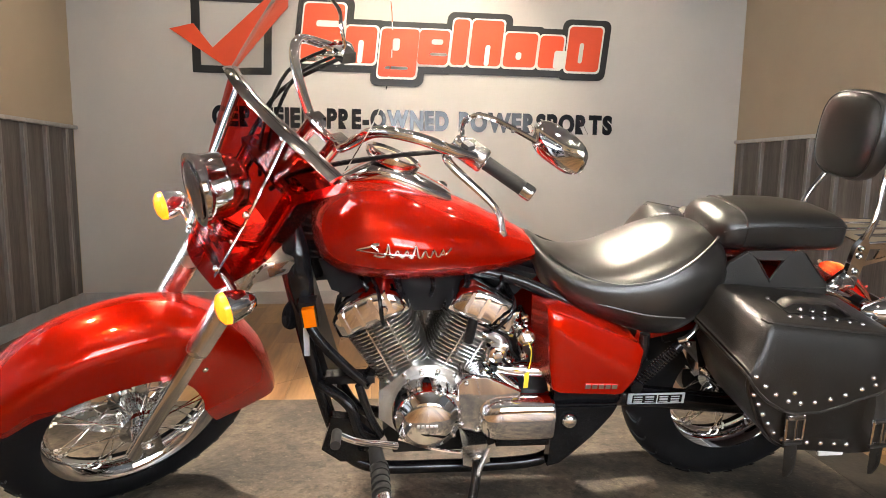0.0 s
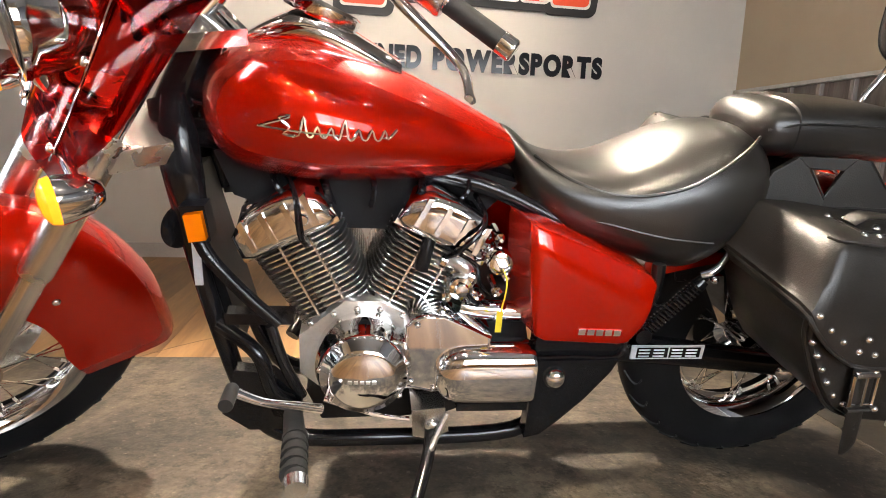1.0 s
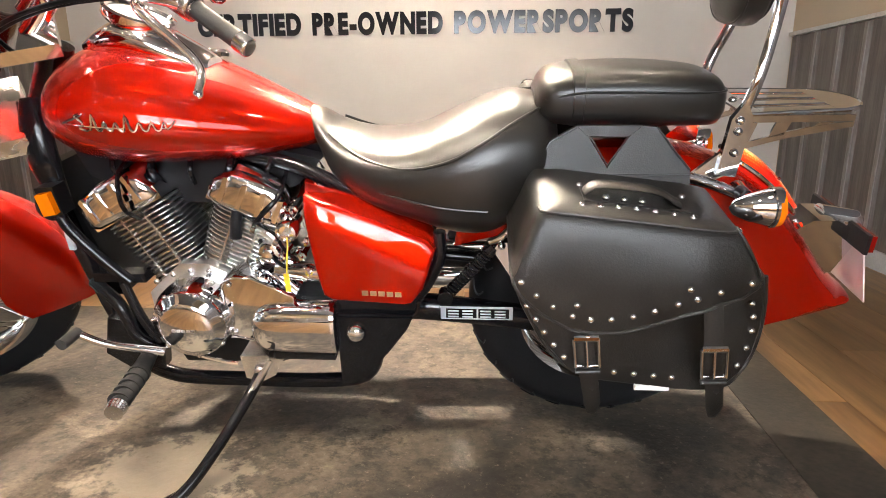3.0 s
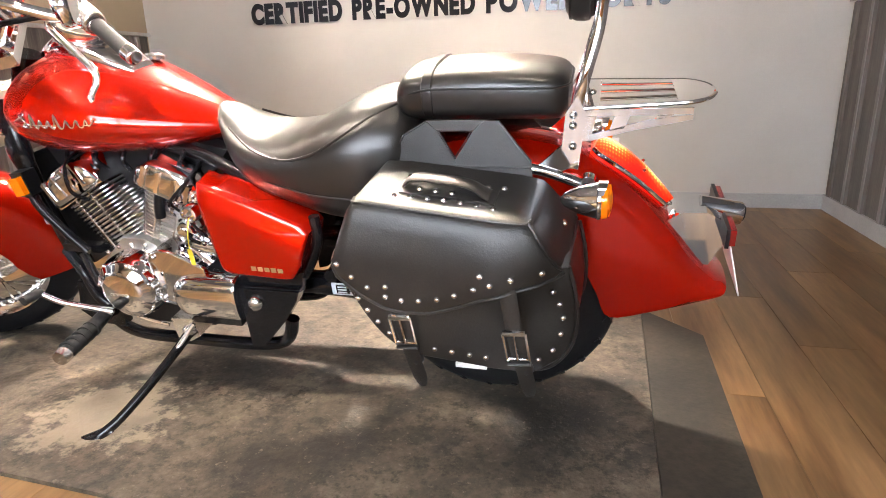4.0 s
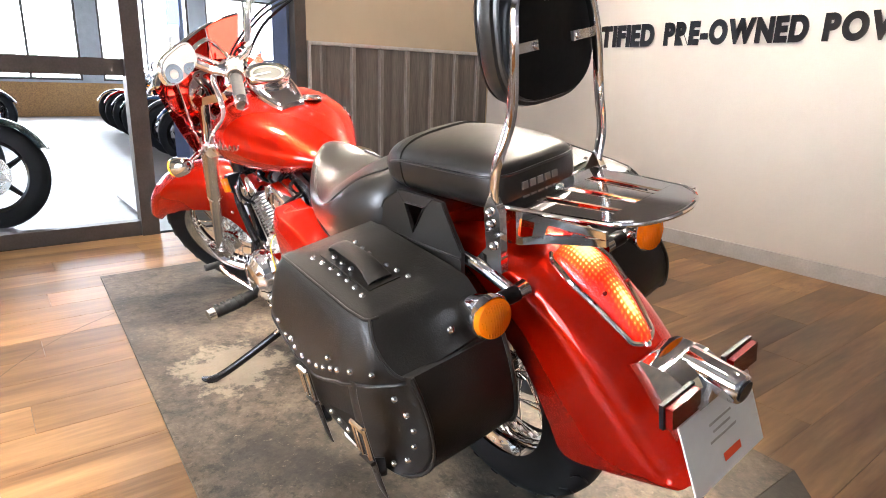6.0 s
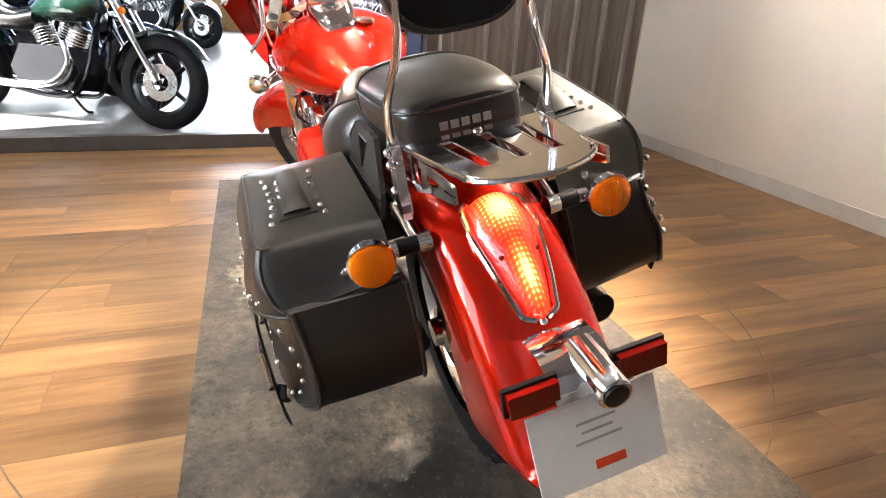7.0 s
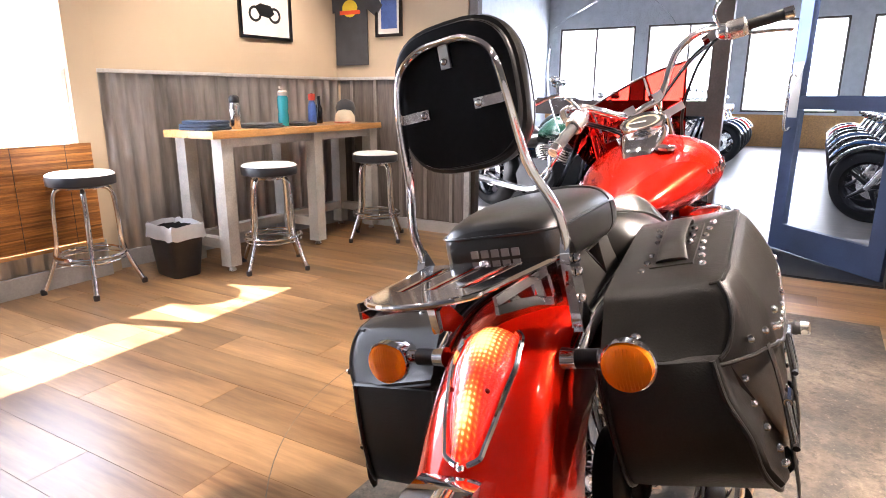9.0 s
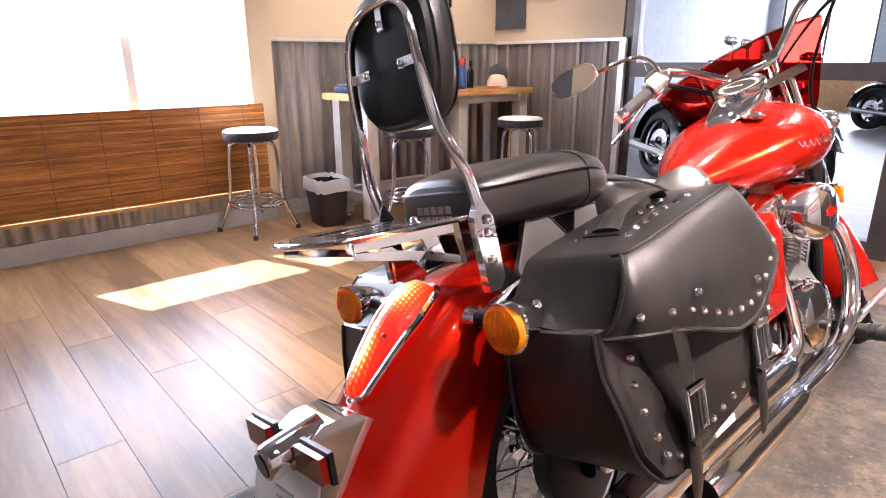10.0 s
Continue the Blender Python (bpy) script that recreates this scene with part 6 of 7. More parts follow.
    part("shoulder_piping", tube([Vector(q) for q in loops[-4][7:40]], 0.0030, 8, 1), BAGLEATHER, bag)
    part("corner_seam", tube([Vector(lp[38]) for lp in loops[3:-3]], 0.0032, 8, 2), BAGLEATHER, bag)
    part("snap_stud", turned([(0.008, -0.003), (0.008, 0.001), (0.005, 0.004), (0.001, 0.005)], 14, Matrix.Translation((1.887, s * 0.247, 0.617)) @ Matrix.Rotation(radians(-78), 4, "Z")), CHROME, bag)
    # throw-over yoke under the pillion pad, with its triangular opening
    drop = 0.050 if s > 0 else 0.0
    spread = lambda z: 0.126 + 0.24 * max(0.0, 0.786 - z)
    for nm, out in (("yoke", [(1.512, 0.660), (1.512, 0.712), (1.540, 0.758), (1.590, 0.786), (1.614, 0.766), (1.653, 0.708), (1.653, 0.660)]),
                    ("yoke", [(1.6535, 0.660), (1.6535, 0.708), (1.692, 0.766), (1.716, 0.786), (1.745, 0.784), (1.785, 0.735), (1.812, 0.705), (1.815, 0.660)]),
                    ("yoke_band", [(1.590, 0.787), (1.614, 0.767), (1.692, 0.767), (1.716, 0.787)])):
        part(nm, rings(bmesh.new(), [[(x, s * (spread(z) + o), z - drop) for x, z in out] for o in (-0.005, 0.004)]), BAGLEATHER, bag, smooth=False, bevel=0.002)
    for out in ([(1.514, 0.712), (1.541, 0.757), (1.590, 0.784)], [(1.618, 0.766), (1.653, 0.713), (1.689, 0.766), (1.618, 0.766)], [(1.745, 0.783), (1.785, 0.734), (1.811, 0.705)], [(1.514, 0.700), (1.66, 0.694), (1.812, 0.694)]):
        part("yoke_seam", tube([(x, s * (spread(z) + 0.0045), z - drop) for x, z in out], 0.0022, 6, 1), BAGLEATHER, bag)
    # carrying handle: a padded strap on a raised patch
    hy = 0.292
    strap_path = [(1.588, 0.003), (1.597, 0.012), (1.612, 0.020), (1.65, 0.022), (1.695, 0.022), (1.722, 0.017), (1.740, 0.007), (1.752, 0.002)]
    part("handle", tube([(x, s * hy, top(x, hy) + 0.008 + h) for x, h in strap_path], [0.016, 0.019, 0.020, 0.020, 0.020, 0.021, 0.024, 0.026], 12, 5, flat=0.24), BAGLEATHER, bag)
    part("handle_patch", prism([(x, top(x, hy) + h) for x, h in ((1.585, -0.004), (1.585, 0.0085), (1.68, 0.0100), (1.765, 0.0085), (1.765, -0.004))], s * (hy - 0.034), s * (hy + 0.034)), BAGLEATHER, bag, smooth=False, bevel=0.002)
    stud = None
    spots = []
    for x in (1.478, 1.504, 1.533, 1.567, 1.598, 1.632, 1.668, 1.702, 1.738, 1.768, 1.805, 1.858):
        spots.append(((x, pin(x, 0.4185), float(np.interp(x, wx, wz)) + 0.026), (0, s, 0.15)))
    for x in (1.572, 1.752):
        spots.append(((x, s * 0.424, float(np.interp(x, wx, wz)) + 0.052), (0, s, 0.1)))
    for x, z in ((1.490, 0.545), (1.506, 0.520), (1.522, 0.494), (1.540, 0.468), (1.560, 0.442), (1.585, 0.424), (1.650, 0.412), (1.685, 0.409), (1.720, 0.406), (1.752, 0.403), (1.850, 0.394), (1.876, 0.408), (1.890, 0.440), (1.894, 0.475), (1.888, 0.508), (1.876, 0.540)):
        spots.append(((x, pin(x, 0.4085, z), z), (0, s, 0)))
    for k in range(7):
        a = k / 6
        x = 1.580 + 0.186 * a
        spots.append(((x, s * (hy + 0.048 - 0.008 * math.sin(math.pi * a)), top(x, hy + 0.04) + 0.005), (0, s * 0.1, 1)))
        if k in (1, 2, 3):
            spots.append(((x + 0.012, s * (hy + 0.022), top(x, hy) + 0.012), (0, s * 0.6, 1)))
        if k in (0, 1, 2, 4, 5, 6):
            spots.append(((x + 0.006, s * (hy - 0.046 + 0.008 * math.sin(math.pi * a)), top(x, hy - 0.04) + 0.006), (0, -s * 0.1, 1)))
    for pos, nrm in spots:
        q = Matrix.Translation(pos) @ Vector(nrm).to_track_quat("Y", "Z").to_matrix().to_4x4()
        if stud is None:
            stud = part("stud", turned([(0.0062, -0.003), (0.0062, 0.0005), (0.0050, 0.0030), (0.0028, 0.0045), (0.0004, 0.005)], 12), CHROME, bag, m=q)
        else:
            share("stud", stud, bag, q)
    for x, bz in ((1.594, 0.462), (1.812, 0.446)):
        part("strap", tube([(x - 0.014, s * 0.410, 0.560), (x - 0.008, s * 0.4155, 0.52), (x, s * 0.4180, 0.46), (x + 0.012, s * 0.4180, 0.40), (x + 0.022, s * 0.416, 0.345), (x + 0.024, s * 0.412, 0.318)], [0.016, 0.016, 0.016, 0.016, 0.015, 0.007], 8, 4, flat=0.20), BAGLEATHER, bag, "black leather buckle strap")
        ob = [(x - 0.023, s * 0.424, bz + 0.030), (x + 0.019, s * 0.424, bz + 0.032), (x + 0.026, s * 0.425, bz - 0.026), (x - 0.015, s * 0.425, bz - 0.029), (x - 0.023, s * 0.424, bz + 0.030)]
        part("buckle", tube(ob, 0.0036, 8, 1), CHROME, bag)
        part("buckle_bar", tube([ob[0], ob[1]], 0.0062, 8), CHROME, bag)
        part("prong", tube([(x - 0.002, s * 0.4275, bz + 0.031), (x + 0.005, s * 0.4285, bz - 0.026)], 0.0022, 6), CHROME, bag)
        part("keeper", tube([(x - 0.015, s * 0.4235, bz - 0.040), (x + 0.028, s * 0.4235, bz - 0.037)], 0.0055, 8, flat=0.8), BAGLEATHER, bag)
        part("quick_clip", tube([(x + 0.014, s * 0.404, 0.402), (x + 0.022, s * 0.412, 0.384), (x + 0.016, s * 0.405, 0.366)], [0.010, 0.013, 0.008], 8, flat=0.6), PLASTICB, bag)
    part("maker_tag", box(1.690, 1.752, s * 0.405 - 0.003, s * 0.405 + 0.003, 0.372, 0.382), WHITEP, bag, smooth=False)
    return bag


saddlebag(-1)
right_bag = saddlebag(1)                # sits higher on this side, nose up over the pipes
right_bag.matrix_basis = Matrix.Translation((1.84, 0.328, 0.731)) @ Matrix.Rotation(radians(3.3), 4, "Y") @ Matrix.Rotation(radians(4), 4, "X") @ Matrix.Translation((-1.843, -0.373, -0.671))

# ---- bar table, stools and what stands on and beside them ----
TZ = 0.855
table = thing("bar_table", "high table with varnished pine top on pale grey legs", "table")
TX0, TX1, TY0, TY1 = -1.27, 0.385, -3.06, -2.63
for k in range(4):
    y0 = TY0 + (TY1 - TY0) * k / 4
    part("board", box(TX0, TX1, y0 + 0.0008, y0 + (TY1 - TY0) / 4 - 0.0008, TZ - 0.042, TZ), WOODTOP, table, smooth=False, bevel=0.003)
for x in (0.265, -0.54, -1.20):
    for y in (-2.70, -3.02):
        leg = part("leg", box(x - 0.042, x + 0.042, y - 0.042, y + 0.042, 0.035, TZ - 0.044), LEGGREY, table, bevel=0.004)
        part("foot", turned([(0.022, 0), (0.026, 0.006), (0.018, 0.02), (0.010, 0.034)], 14, Matrix.Translation((x, y, 0.0)) @ Matrix.Rotation(radians(90), 4, "X")), STEEL, leg)
    part("end_rail", box(x - 0.03, x + 0.03, -2.978, -2.742, 0.14, 0.20), LEGGREY, table, bevel=0.004)
part("stretcher", box(-1.16, 0.225, -3.05, -2.99, 0.145, 0.205), LEGGREY, table, bevel=0.004)
part("apron", box(-1.16, 0.225, -2.715, -2.685, TZ - 0.10, TZ - 0.044), LEGGREY, table, bevel=0.003)


def stool(x, y, turn):
    s = thing("bar_stool", "chrome swivel stool with white-topped padded seat", "stool", "bar stools", Matrix.Translation((x, y, 0)) @ Matrix.Rotation(turn, 4, "Z"))
    up = Matrix.Rotation(radians(90), 4, "X")
    part("seat_side", turned([(0.155, 0.585), (0.168, 0.592), (0.170, 0.63), (0.166, 0.640)], 36, up), VINYLB, s, "black vinyl seat band with chrome bead")
    part("seat_top", turned([(0.166, 0.640), (0.166, 0.644), (0.150, 0.654), (0.09, 0.660), (0.001, 0.662)], 36, up), VINYLW, s, "white vinyl seat top")
    part("swivel", turned([(0.03, 0.55), (0.05, 0.56), (0.12, 0.575), (0.12, 0.585)], 24, up), CHROME, s)
    for k in range(4):
        a = radians(45 + 90 * k)
        c, d = math.cos(a), math.sin(a)
        leg = part("leg", tube([(0.05 * c, 0.05 * d, 0.565), (0.10 * c, 0.10 * d, 0.572), (0.138 * c, 0.138 * d, 0.54), (0.150 * c, 0.150 * d, 0.44), (0.165 * c, 0.165 * d, 0.22), (0.245 * c, 0.245 * d, 0.012)], 0.0125, 10, 6), CHROME, s)
        part("rubber_foot", turned([(0.016, -0.012), (0.017, 0.010), (0.013, 0.018)], 12, Matrix.Translation((0.247 * c, 0.247 * d, 0.012)) @ up), VINYLB, leg)
    part("foot_ring", tube([(0.172 * math.cos(k * math.tau / 28), 0.172 * math.sin(k * math.tau / 28), 0.205) for k in range(29)], 0.010, 8, 1), CHROME, s)
    part("foot_ring_low", tube([(0.170 * math.cos(k * math.tau / 28), 0.170 * math.sin(k * math.tau / 28), 0.178) for k in range(29)], 0.006, 8, 1), CHROME, s)
    return s


stool(0.90, -3.08, 0.25)
stool(0.05, -2.55, 0.9)
stool(-0.93, -2.45, 0.5)

trash = thing("waste_bin", "small black waste bin with a clear liner", "bin", m=Matrix.Translation((0.47, -2.93, 0)) @ Matrix.Rotation(radians(-8), 4, "Z"))
rect = lambda hx, hy, z: [(x, y, z) for x, y in oval(0, 0, hx, hy, 28, 6)]
part("tub", rings(bmesh.new(), [rect(0.085, 0.115, 0.0), rect(0.088, 0.118, 0.012), rect(0.115, 0.15, 0.30), rect(0.110, 0.145, 0.30), rect(0.085, 0.113, 0.02)]), PLASTICB, trash)
bm = bmesh.new()
loops = []
for z, g in ((0.235, 0.012), (0.27, 0.010), (0.31, 0.006), (0.318, 0.0), (0.29, -0.012)):
    loops.append([(x * (1 + 0.02 * math.sin(k * 2.3 + z * 60)), y * (1 + 0.02 * math.cos(k * 1.7)), z + 0.006 * math.sin(k * 1.9)) for k, (x, y, _) in enumerate(rect(0.112 + g, 0.147 + g, z))])
part("liner", rings(bm, loops, caps=False), BAGFILM, trash, "crumpled clear plastic liner")


def bottle(name, label, x, y, profile, mat, cap=None, capmat=None, cat="bottle"):
    t = thing(name, label, cat, m=Matrix.Translation((x, y, TZ)))
    up = Matrix.Rotation(radians(90), 4, "X")
    part("bottle_body", turned(profile, 24, up), mat, t)
    if cap:
        part("cap", turned(cap, 20, up), capmat, t)
    return t


TEAL = material("teal_bottle_plastic", (0.03, 0.33, 0.40), 0.2, 0.0, vary=0.1, transmission=0.3)
BOTTLEB = material("blue_drink_label", (0.05, 0.10, 0.30), 0.4, 0.0, vary=0.2)
RUSTRED = material("red_plastic_cap", (0.55, 0.06, 0.03), 0.4, 0.0)
CLOTH = material("dark_grey_cotton", (0.035, 0.037, 0.042), 0.9, 0.0, vary=0.2, fine=500, bump=0.2, sheen=0.2)
DENIM = material("folded_navy_cloth", (0.03, 0.045, 0.075), 0.9, 0.0, vary=0.25, fine=300, bump=0.2)
CREAM = material("cream_cotton", (0.55, 0.48, 0.36), 0.85, 0.0, vary=0.1, fine=200, bump=0.15)
PAPER = material("poster_paper", (0.62, 0.59, 0.53), 0.6, 0.0, vary=0.04)
GREEN = material("dark_green_paint", (0.003, 0.022, 0.013), 0.25, 0.3, vary=0.1, coat=0.8)
BLUEB = material("blue_bike_paint", (0.02, 0.06, 0.16), 0.25, 0.3, vary=0.1, coat=0.8)
BLACKB = material("black_bike_paint", (0.015, 0.015, 0.017), 0.25, 0.0, vary=0.2, coat=0.8)
bottle("flask", "brushed steel vacuum flask with black lid", 0.06, -2.80, [(0.030, 0.0), (0.033, 0.004), (0.033, 0.14), (0.030, 0.155), (0.027, 0.16)], STEEL, [(0.028, 0.158), (0.031, 0.162), (0.031, 0.19), (0.022, 0.202), (0.001, 0.204)], PLASTICB, "flask")
w = bottle("water_bottle", "teal plastic water bottle with spout lid", -0.36, -2.80, [(0.034, 0.0), (0.036, 0.004), (0.036, 0.08), (0.031, 0.10), (0.036, 0.12), (0.036, 0.19), (0.028, 0.205)], TEAL, [(0.033, 0.203), (0.034, 0.225), (0.020, 0.238), (0.001, 0.24)], LEGGREY)
part("spout", tube([(0, 0, 0.236), (0.012, 0, 0.252), (0.03, 0, 0.256)], 0.008, 8), LEGGREY, w)
bottle("drink_bottle", "drink bottle with red cap and blue label", -0.72, -2.86, [(0.028, 0.0), (0.031, 0.004), (0.031, 0.12), (0.024, 0.15), (0.013, 0.185)], BOTTLEB, [(0.024, 0.17), (0.026, 0.19), (0.026, 0.215), (0.001, 0.222)], RUSTRED)
bottle("glass_bottle", "slim dark glass bottle on the bar table", -0.84, -2.90, [(0.024, 0.0), (0.026, 0.004), (0.026, 0.11), (0.011, 0.15), (0.011, 0.20), (0.001, 0.203)], BLACKP)


def cloth(name, label, x, y, hx, hy, h, mat, layers=3):
    t = thing(name, label, "clothing", m=Matrix.Translation((x, y, TZ)) @ Matrix.Rotation(0.2, 4, "Z"))
    for k in range(layers):
        z0, z1 = h * k / layers + 0.0005, h * (k + 1) / layers
        g = 1 - 0.05 * k
        loops = []
        for z, q in ((z0, 0.97), (z0 + (z1 - z0) * 0.3, 1.0), (z0 + (z1 - z0) * 0.8, 1.0), (z1, 0.95)):
            loops.append([(px * (1 + 0.02 * math.sin(3 * i + k)), py * (1 + 0.02 * math.cos(2.3 * i)), z) for i, (px, py) in enumerate(oval(0.01 * math.sin(k * 2), 0, hx * g * q, hy * g * q, 24, 5))])
        part("fold", rings(bmesh.new(), loops), mat, t)
    return t


cloth("folded_jeans", "stack of folded navy clothing on the table end", 0.24, -2.86, 0.11, 0.13, 0.055, DENIM, 3)
cloth("folded_shirt", "folded dark shirt with red trim on the table", -0.17, -2.82, 0.13, 0.12, 0.026, CLOTH, 2)
cloth("folded_shirt", "folded dark shirts laid flat on the table", -0.54, -2.84, 0.11, 0.11, 0.022, CLOTH, 2)
hat = thing("cap_pile", "cream and black caps piled at the table end", "cap", m=Matrix.Translation((-1.10, -2.86, TZ)))
part("crown", rings(bmesh.new(), [[(x, y, z) for x, y in oval(0, 0, r, r * 0.9, 24)] for z, r in ((0.0, 0.085), (0.03, 0.085), (0.06, 0.078), (0.09, 0.055), (0.10, 0.02))]), CREAM, hat)
part("brim", rings(bmesh.new(), [[(x, y, z) for x, y in oval(0.07, 0.03, r, r * 0.75, 20)] for z, r in ((0.004, 0.075), (0.009, 0.075))]), RUSTRED, hat)
part("upper_cap", rings(bmesh.new(), [[(x - 0.05, y - 0.03, z) for x, y in oval(0, 0, r, r * 0.9, 24)] for z, r in ((0.06, 0.078), (0.11, 0.084), (0.15, 0.07), (0.175, 0.035), (0.18, 0.01))]), CLOTH, hat)


def picture(m, w, h, label):
    t = thing("framed_picture", label, "picture", "framed pictures", m)
    for a, b, c, d in ((0, w, 0, 0.022), (0, w, h - 0.022, h), (0, 0.022, 0.022, h - 0.022), (w - 0.022, w, 0.022, h - 0.022)):
        part("frame_bar", box(a, b, 0.002, 0.022, c, d), BLACKP, t, smooth=False, bevel=0.002)
    part("print", box(0.022, w - 0.022, 0.003, 0.008, 0.022, h - 0.022), PAPER, t, smooth=False)
    return t


pic = picture(BACK_M @ Matrix.Translation((0.46, 0, 1.455)), 0.46, 0.42, "black-framed print of a motorcycle on cream paper")
for x, z, r in ((0.15, 0.17, 0.055), (0.32, 0.17, 0.055)):
    part("printed_wheel", rings(bmesh.new(), [[(x + q * math.cos(k * math.tau / 20), y, z + q * math.sin(k * math.tau / 20)) for q, y in ((r, 0.0082), (r, 0.0092), (r - 0.018, 0.0092), (r - 0.018, 0.0082))] for k in range(21)], caps=False), BLACKM, pic)
part("printed_body", prism([(0.15, 0.18), (0.18, 0.235), (0.27, 0.245), (0.32, 0.22), (0.28, 0.16), (0.20, 0.15)], 0.0082, 0.0092), BLACKM, pic, smooth=False)
pic2 = picture(Matrix.Translation((XD, -2.46, 1.505)) @ Matrix.Rotation(radians(-90), 4, "Z"), 0.245, 0.36, "small black-framed blue-grey print by the shopfront")
part("printed_panel", box(0.05, 0.195, 0.0082, 0.0092, 0.06, 0.30), BOTTLEB, pic2, smooth=False)

shirt = thing("t_shirt", "dark grey t-shirt hung flat on the wall", "t-shirt", m=Matrix.Translation((XD, -2.74, 1.30)) @ Matrix.Rotation(radians(-90), 4, "Z"))
so = [(0.04, 0.0), (0.36, 0.0), (0.36, 0.42), (0.44, 0.36), (0.50, 0.44), (0.36, 0.60), (0.25, 0.62), (0.20, 0.59), (0.15, 0.62), (0.04, 0.60), (-0.10, 0.44), (-0.04, 0.36), (0.04, 0.42)]
part("garment", rings(bmesh.new(), [[(x, y + 0.004 * math.sin(x * 30), z) for x, z in so] for y in (0.008, 0.024)]), CLOTH, shirt, smooth=False)
part("printed_badge", rings(bmesh.new(), [[(x, y, z) for x, z in oval(0.20, 0.43, 0.075, 0.065, 20)] for y in (0.0305, 0.0312)]), YELLOW, shirt, smooth=False)
part("printed_band", box(0.10, 0.30, 0.0316, 0.0322, 0.385, 0.415), ORANGE, shirt, smooth=False)

# ceiling fittings of the room, all out of view, the fill lamps' ones included
for _x, _y in [(q[0], q[1]) for q in SPOTS] + WASHERS + [CORNER_FILL] + [(-0.2, -1.7), (0.35, -1.7), (0.9, -1.7), (1.45, -1.7), (0.6, 0.5), (1.6, 0.5)]:
    t = thing("ceiling_spot", "small recessed ceiling spot lamp, added out of view", "ceiling lamp", "ceiling spots", Matrix.Translation((_x, _y, CEIL)))
    part("ring", turned([(0.075, -0.001), (0.085, -0.004), (0.085, -0.012), (0.07, -0.014), (0.066, -0.002)], 24, Matrix.Rotation(radians(90), 4, "X"), ring=True), WHITEP, t)
    part("bulb", turned([(0.020, -0.002), (0.020, -0.010), (0.015, -0.015), (0.002, -0.017)], 20, Matrix.Rotation(radians(90), 4, "X")), BULB, t, "glowing warm white bulb")

# ---- the neighbouring showroom behind the glass ----
NX, NY0, NY1, NZ = -13.0, -5.5, 6.0, 3.6
setting("floor_showroom", box(NX, XD - 0.122, NY0, NY1, -0.06, -0.012), FARFLOOR, "pale reflective plank floor of the next showroom", "floor")
setting("ceiling_showroom", box(NX, XD - 0.122, NY0, NY1, NZ, NZ + 0.1), DARKCEIL, "dark exposed ceiling of the next showroom", "ceiling")
setting("wall_showroom_north", box(NX, XD - 0.122, NY1, NY1 + 0.1, -0.06, NZ), GREYWALL, "grey showroom end wall")
setting("wall_showroom_south", box(NX, XD - 0.122, NY0 - 0.1, NY0, -0.06, NZ), GREYWALL, "grey showroom end wall")
WH = 2.75
bm = box(NX - 0.1, NX, NY0, NY1, -0.06, 0.75)
box(NX - 0.1, NX, NY0, NY1, WH, NZ, bm)
wins = ((-5.2, -3.3), (-3.0, -1.1), (-0.8, 1.1), (1.5, 3.4), (3.8, 5.7))
edge = NY0
for a, b in wins:
    box(NX - 0.1, NX, edge, a, 0.75, WH, bm)
    edge = b
box(NX - 0.1, NX, edge, NY1, 0.75, WH, bm)
setting("wall_showroom_far", bm, GREYWALL, "grey far wall with a row of bright windows")
setting("dado_showroom", box(NX + 0.002, NX + 0.03, NY0, NY1, -0.012, 0.70), WOODTOP, "orange-brown wooden dado below the far windows", "wainscot")
for k in range(18):
    t = thing("spot_lamp", "small bright track lamp under the dark ceiling", "ceiling lamp", "track lamps in the next room", Matrix.Translation((-2.6 - 0.95 * (k % 9), -0.35 + 1.9 * (k // 9), NZ - 0.55)))
    part("can", turned([(0.05, 0.0), (0.055, 0.01), (0.05, 0.16), (0.02, 0.17)], 16, Matrix.Rotation(radians(90), 4, "X")), PLASTICB, t)
    part("bulb", turned([(0.045, -0.001), (0.03, -0.008), (0.002, -0.010)], 14, Matrix.Rotation(radians(90), 4, "X")), LAMPGLOW, t)
    part("stem", tube([(0, 0, 0.17), (0, 0, 0.55)], 0.008, 6), PLASTICB, t)
for k, (a, b) in enumerate(wins):
    w = tagged(thing("window_%d" % (k + 5), "large bright showroom window", "window"), kind="structure")
    bm = box(NX - 0.08, NX - 0.03, a, a + 0.05, 0.75, WH)
    box(NX - 0.08, NX - 0.03, b - 0.05, b, 0.75, WH, bm)
    box(NX - 0.08, NX - 0.03, (a + b) / 2 - 0.025, (a + b) / 2 + 0.025, 0.80, WH - 0.05, bm)
    box(NX - 0.08, NX - 0.03, a + 0.05, b - 0.05, 0.75, 0.80, bm)
    box(NX - 0.08, NX - 0.03, a + 0.05, b - 0.05, WH - 0.05, WH, bm)
    part("window_frame", bm, BRONZE, w, smooth=False)
tagged(part("backdrop", box(NX - 1.2, NX - 1.15, NY0 - 1, NY1 + 1, -0.5, 3.9), DAYLIGHT, smooth=False), "overexposed daylight outside the showroom", "backdrop", kind="structure")
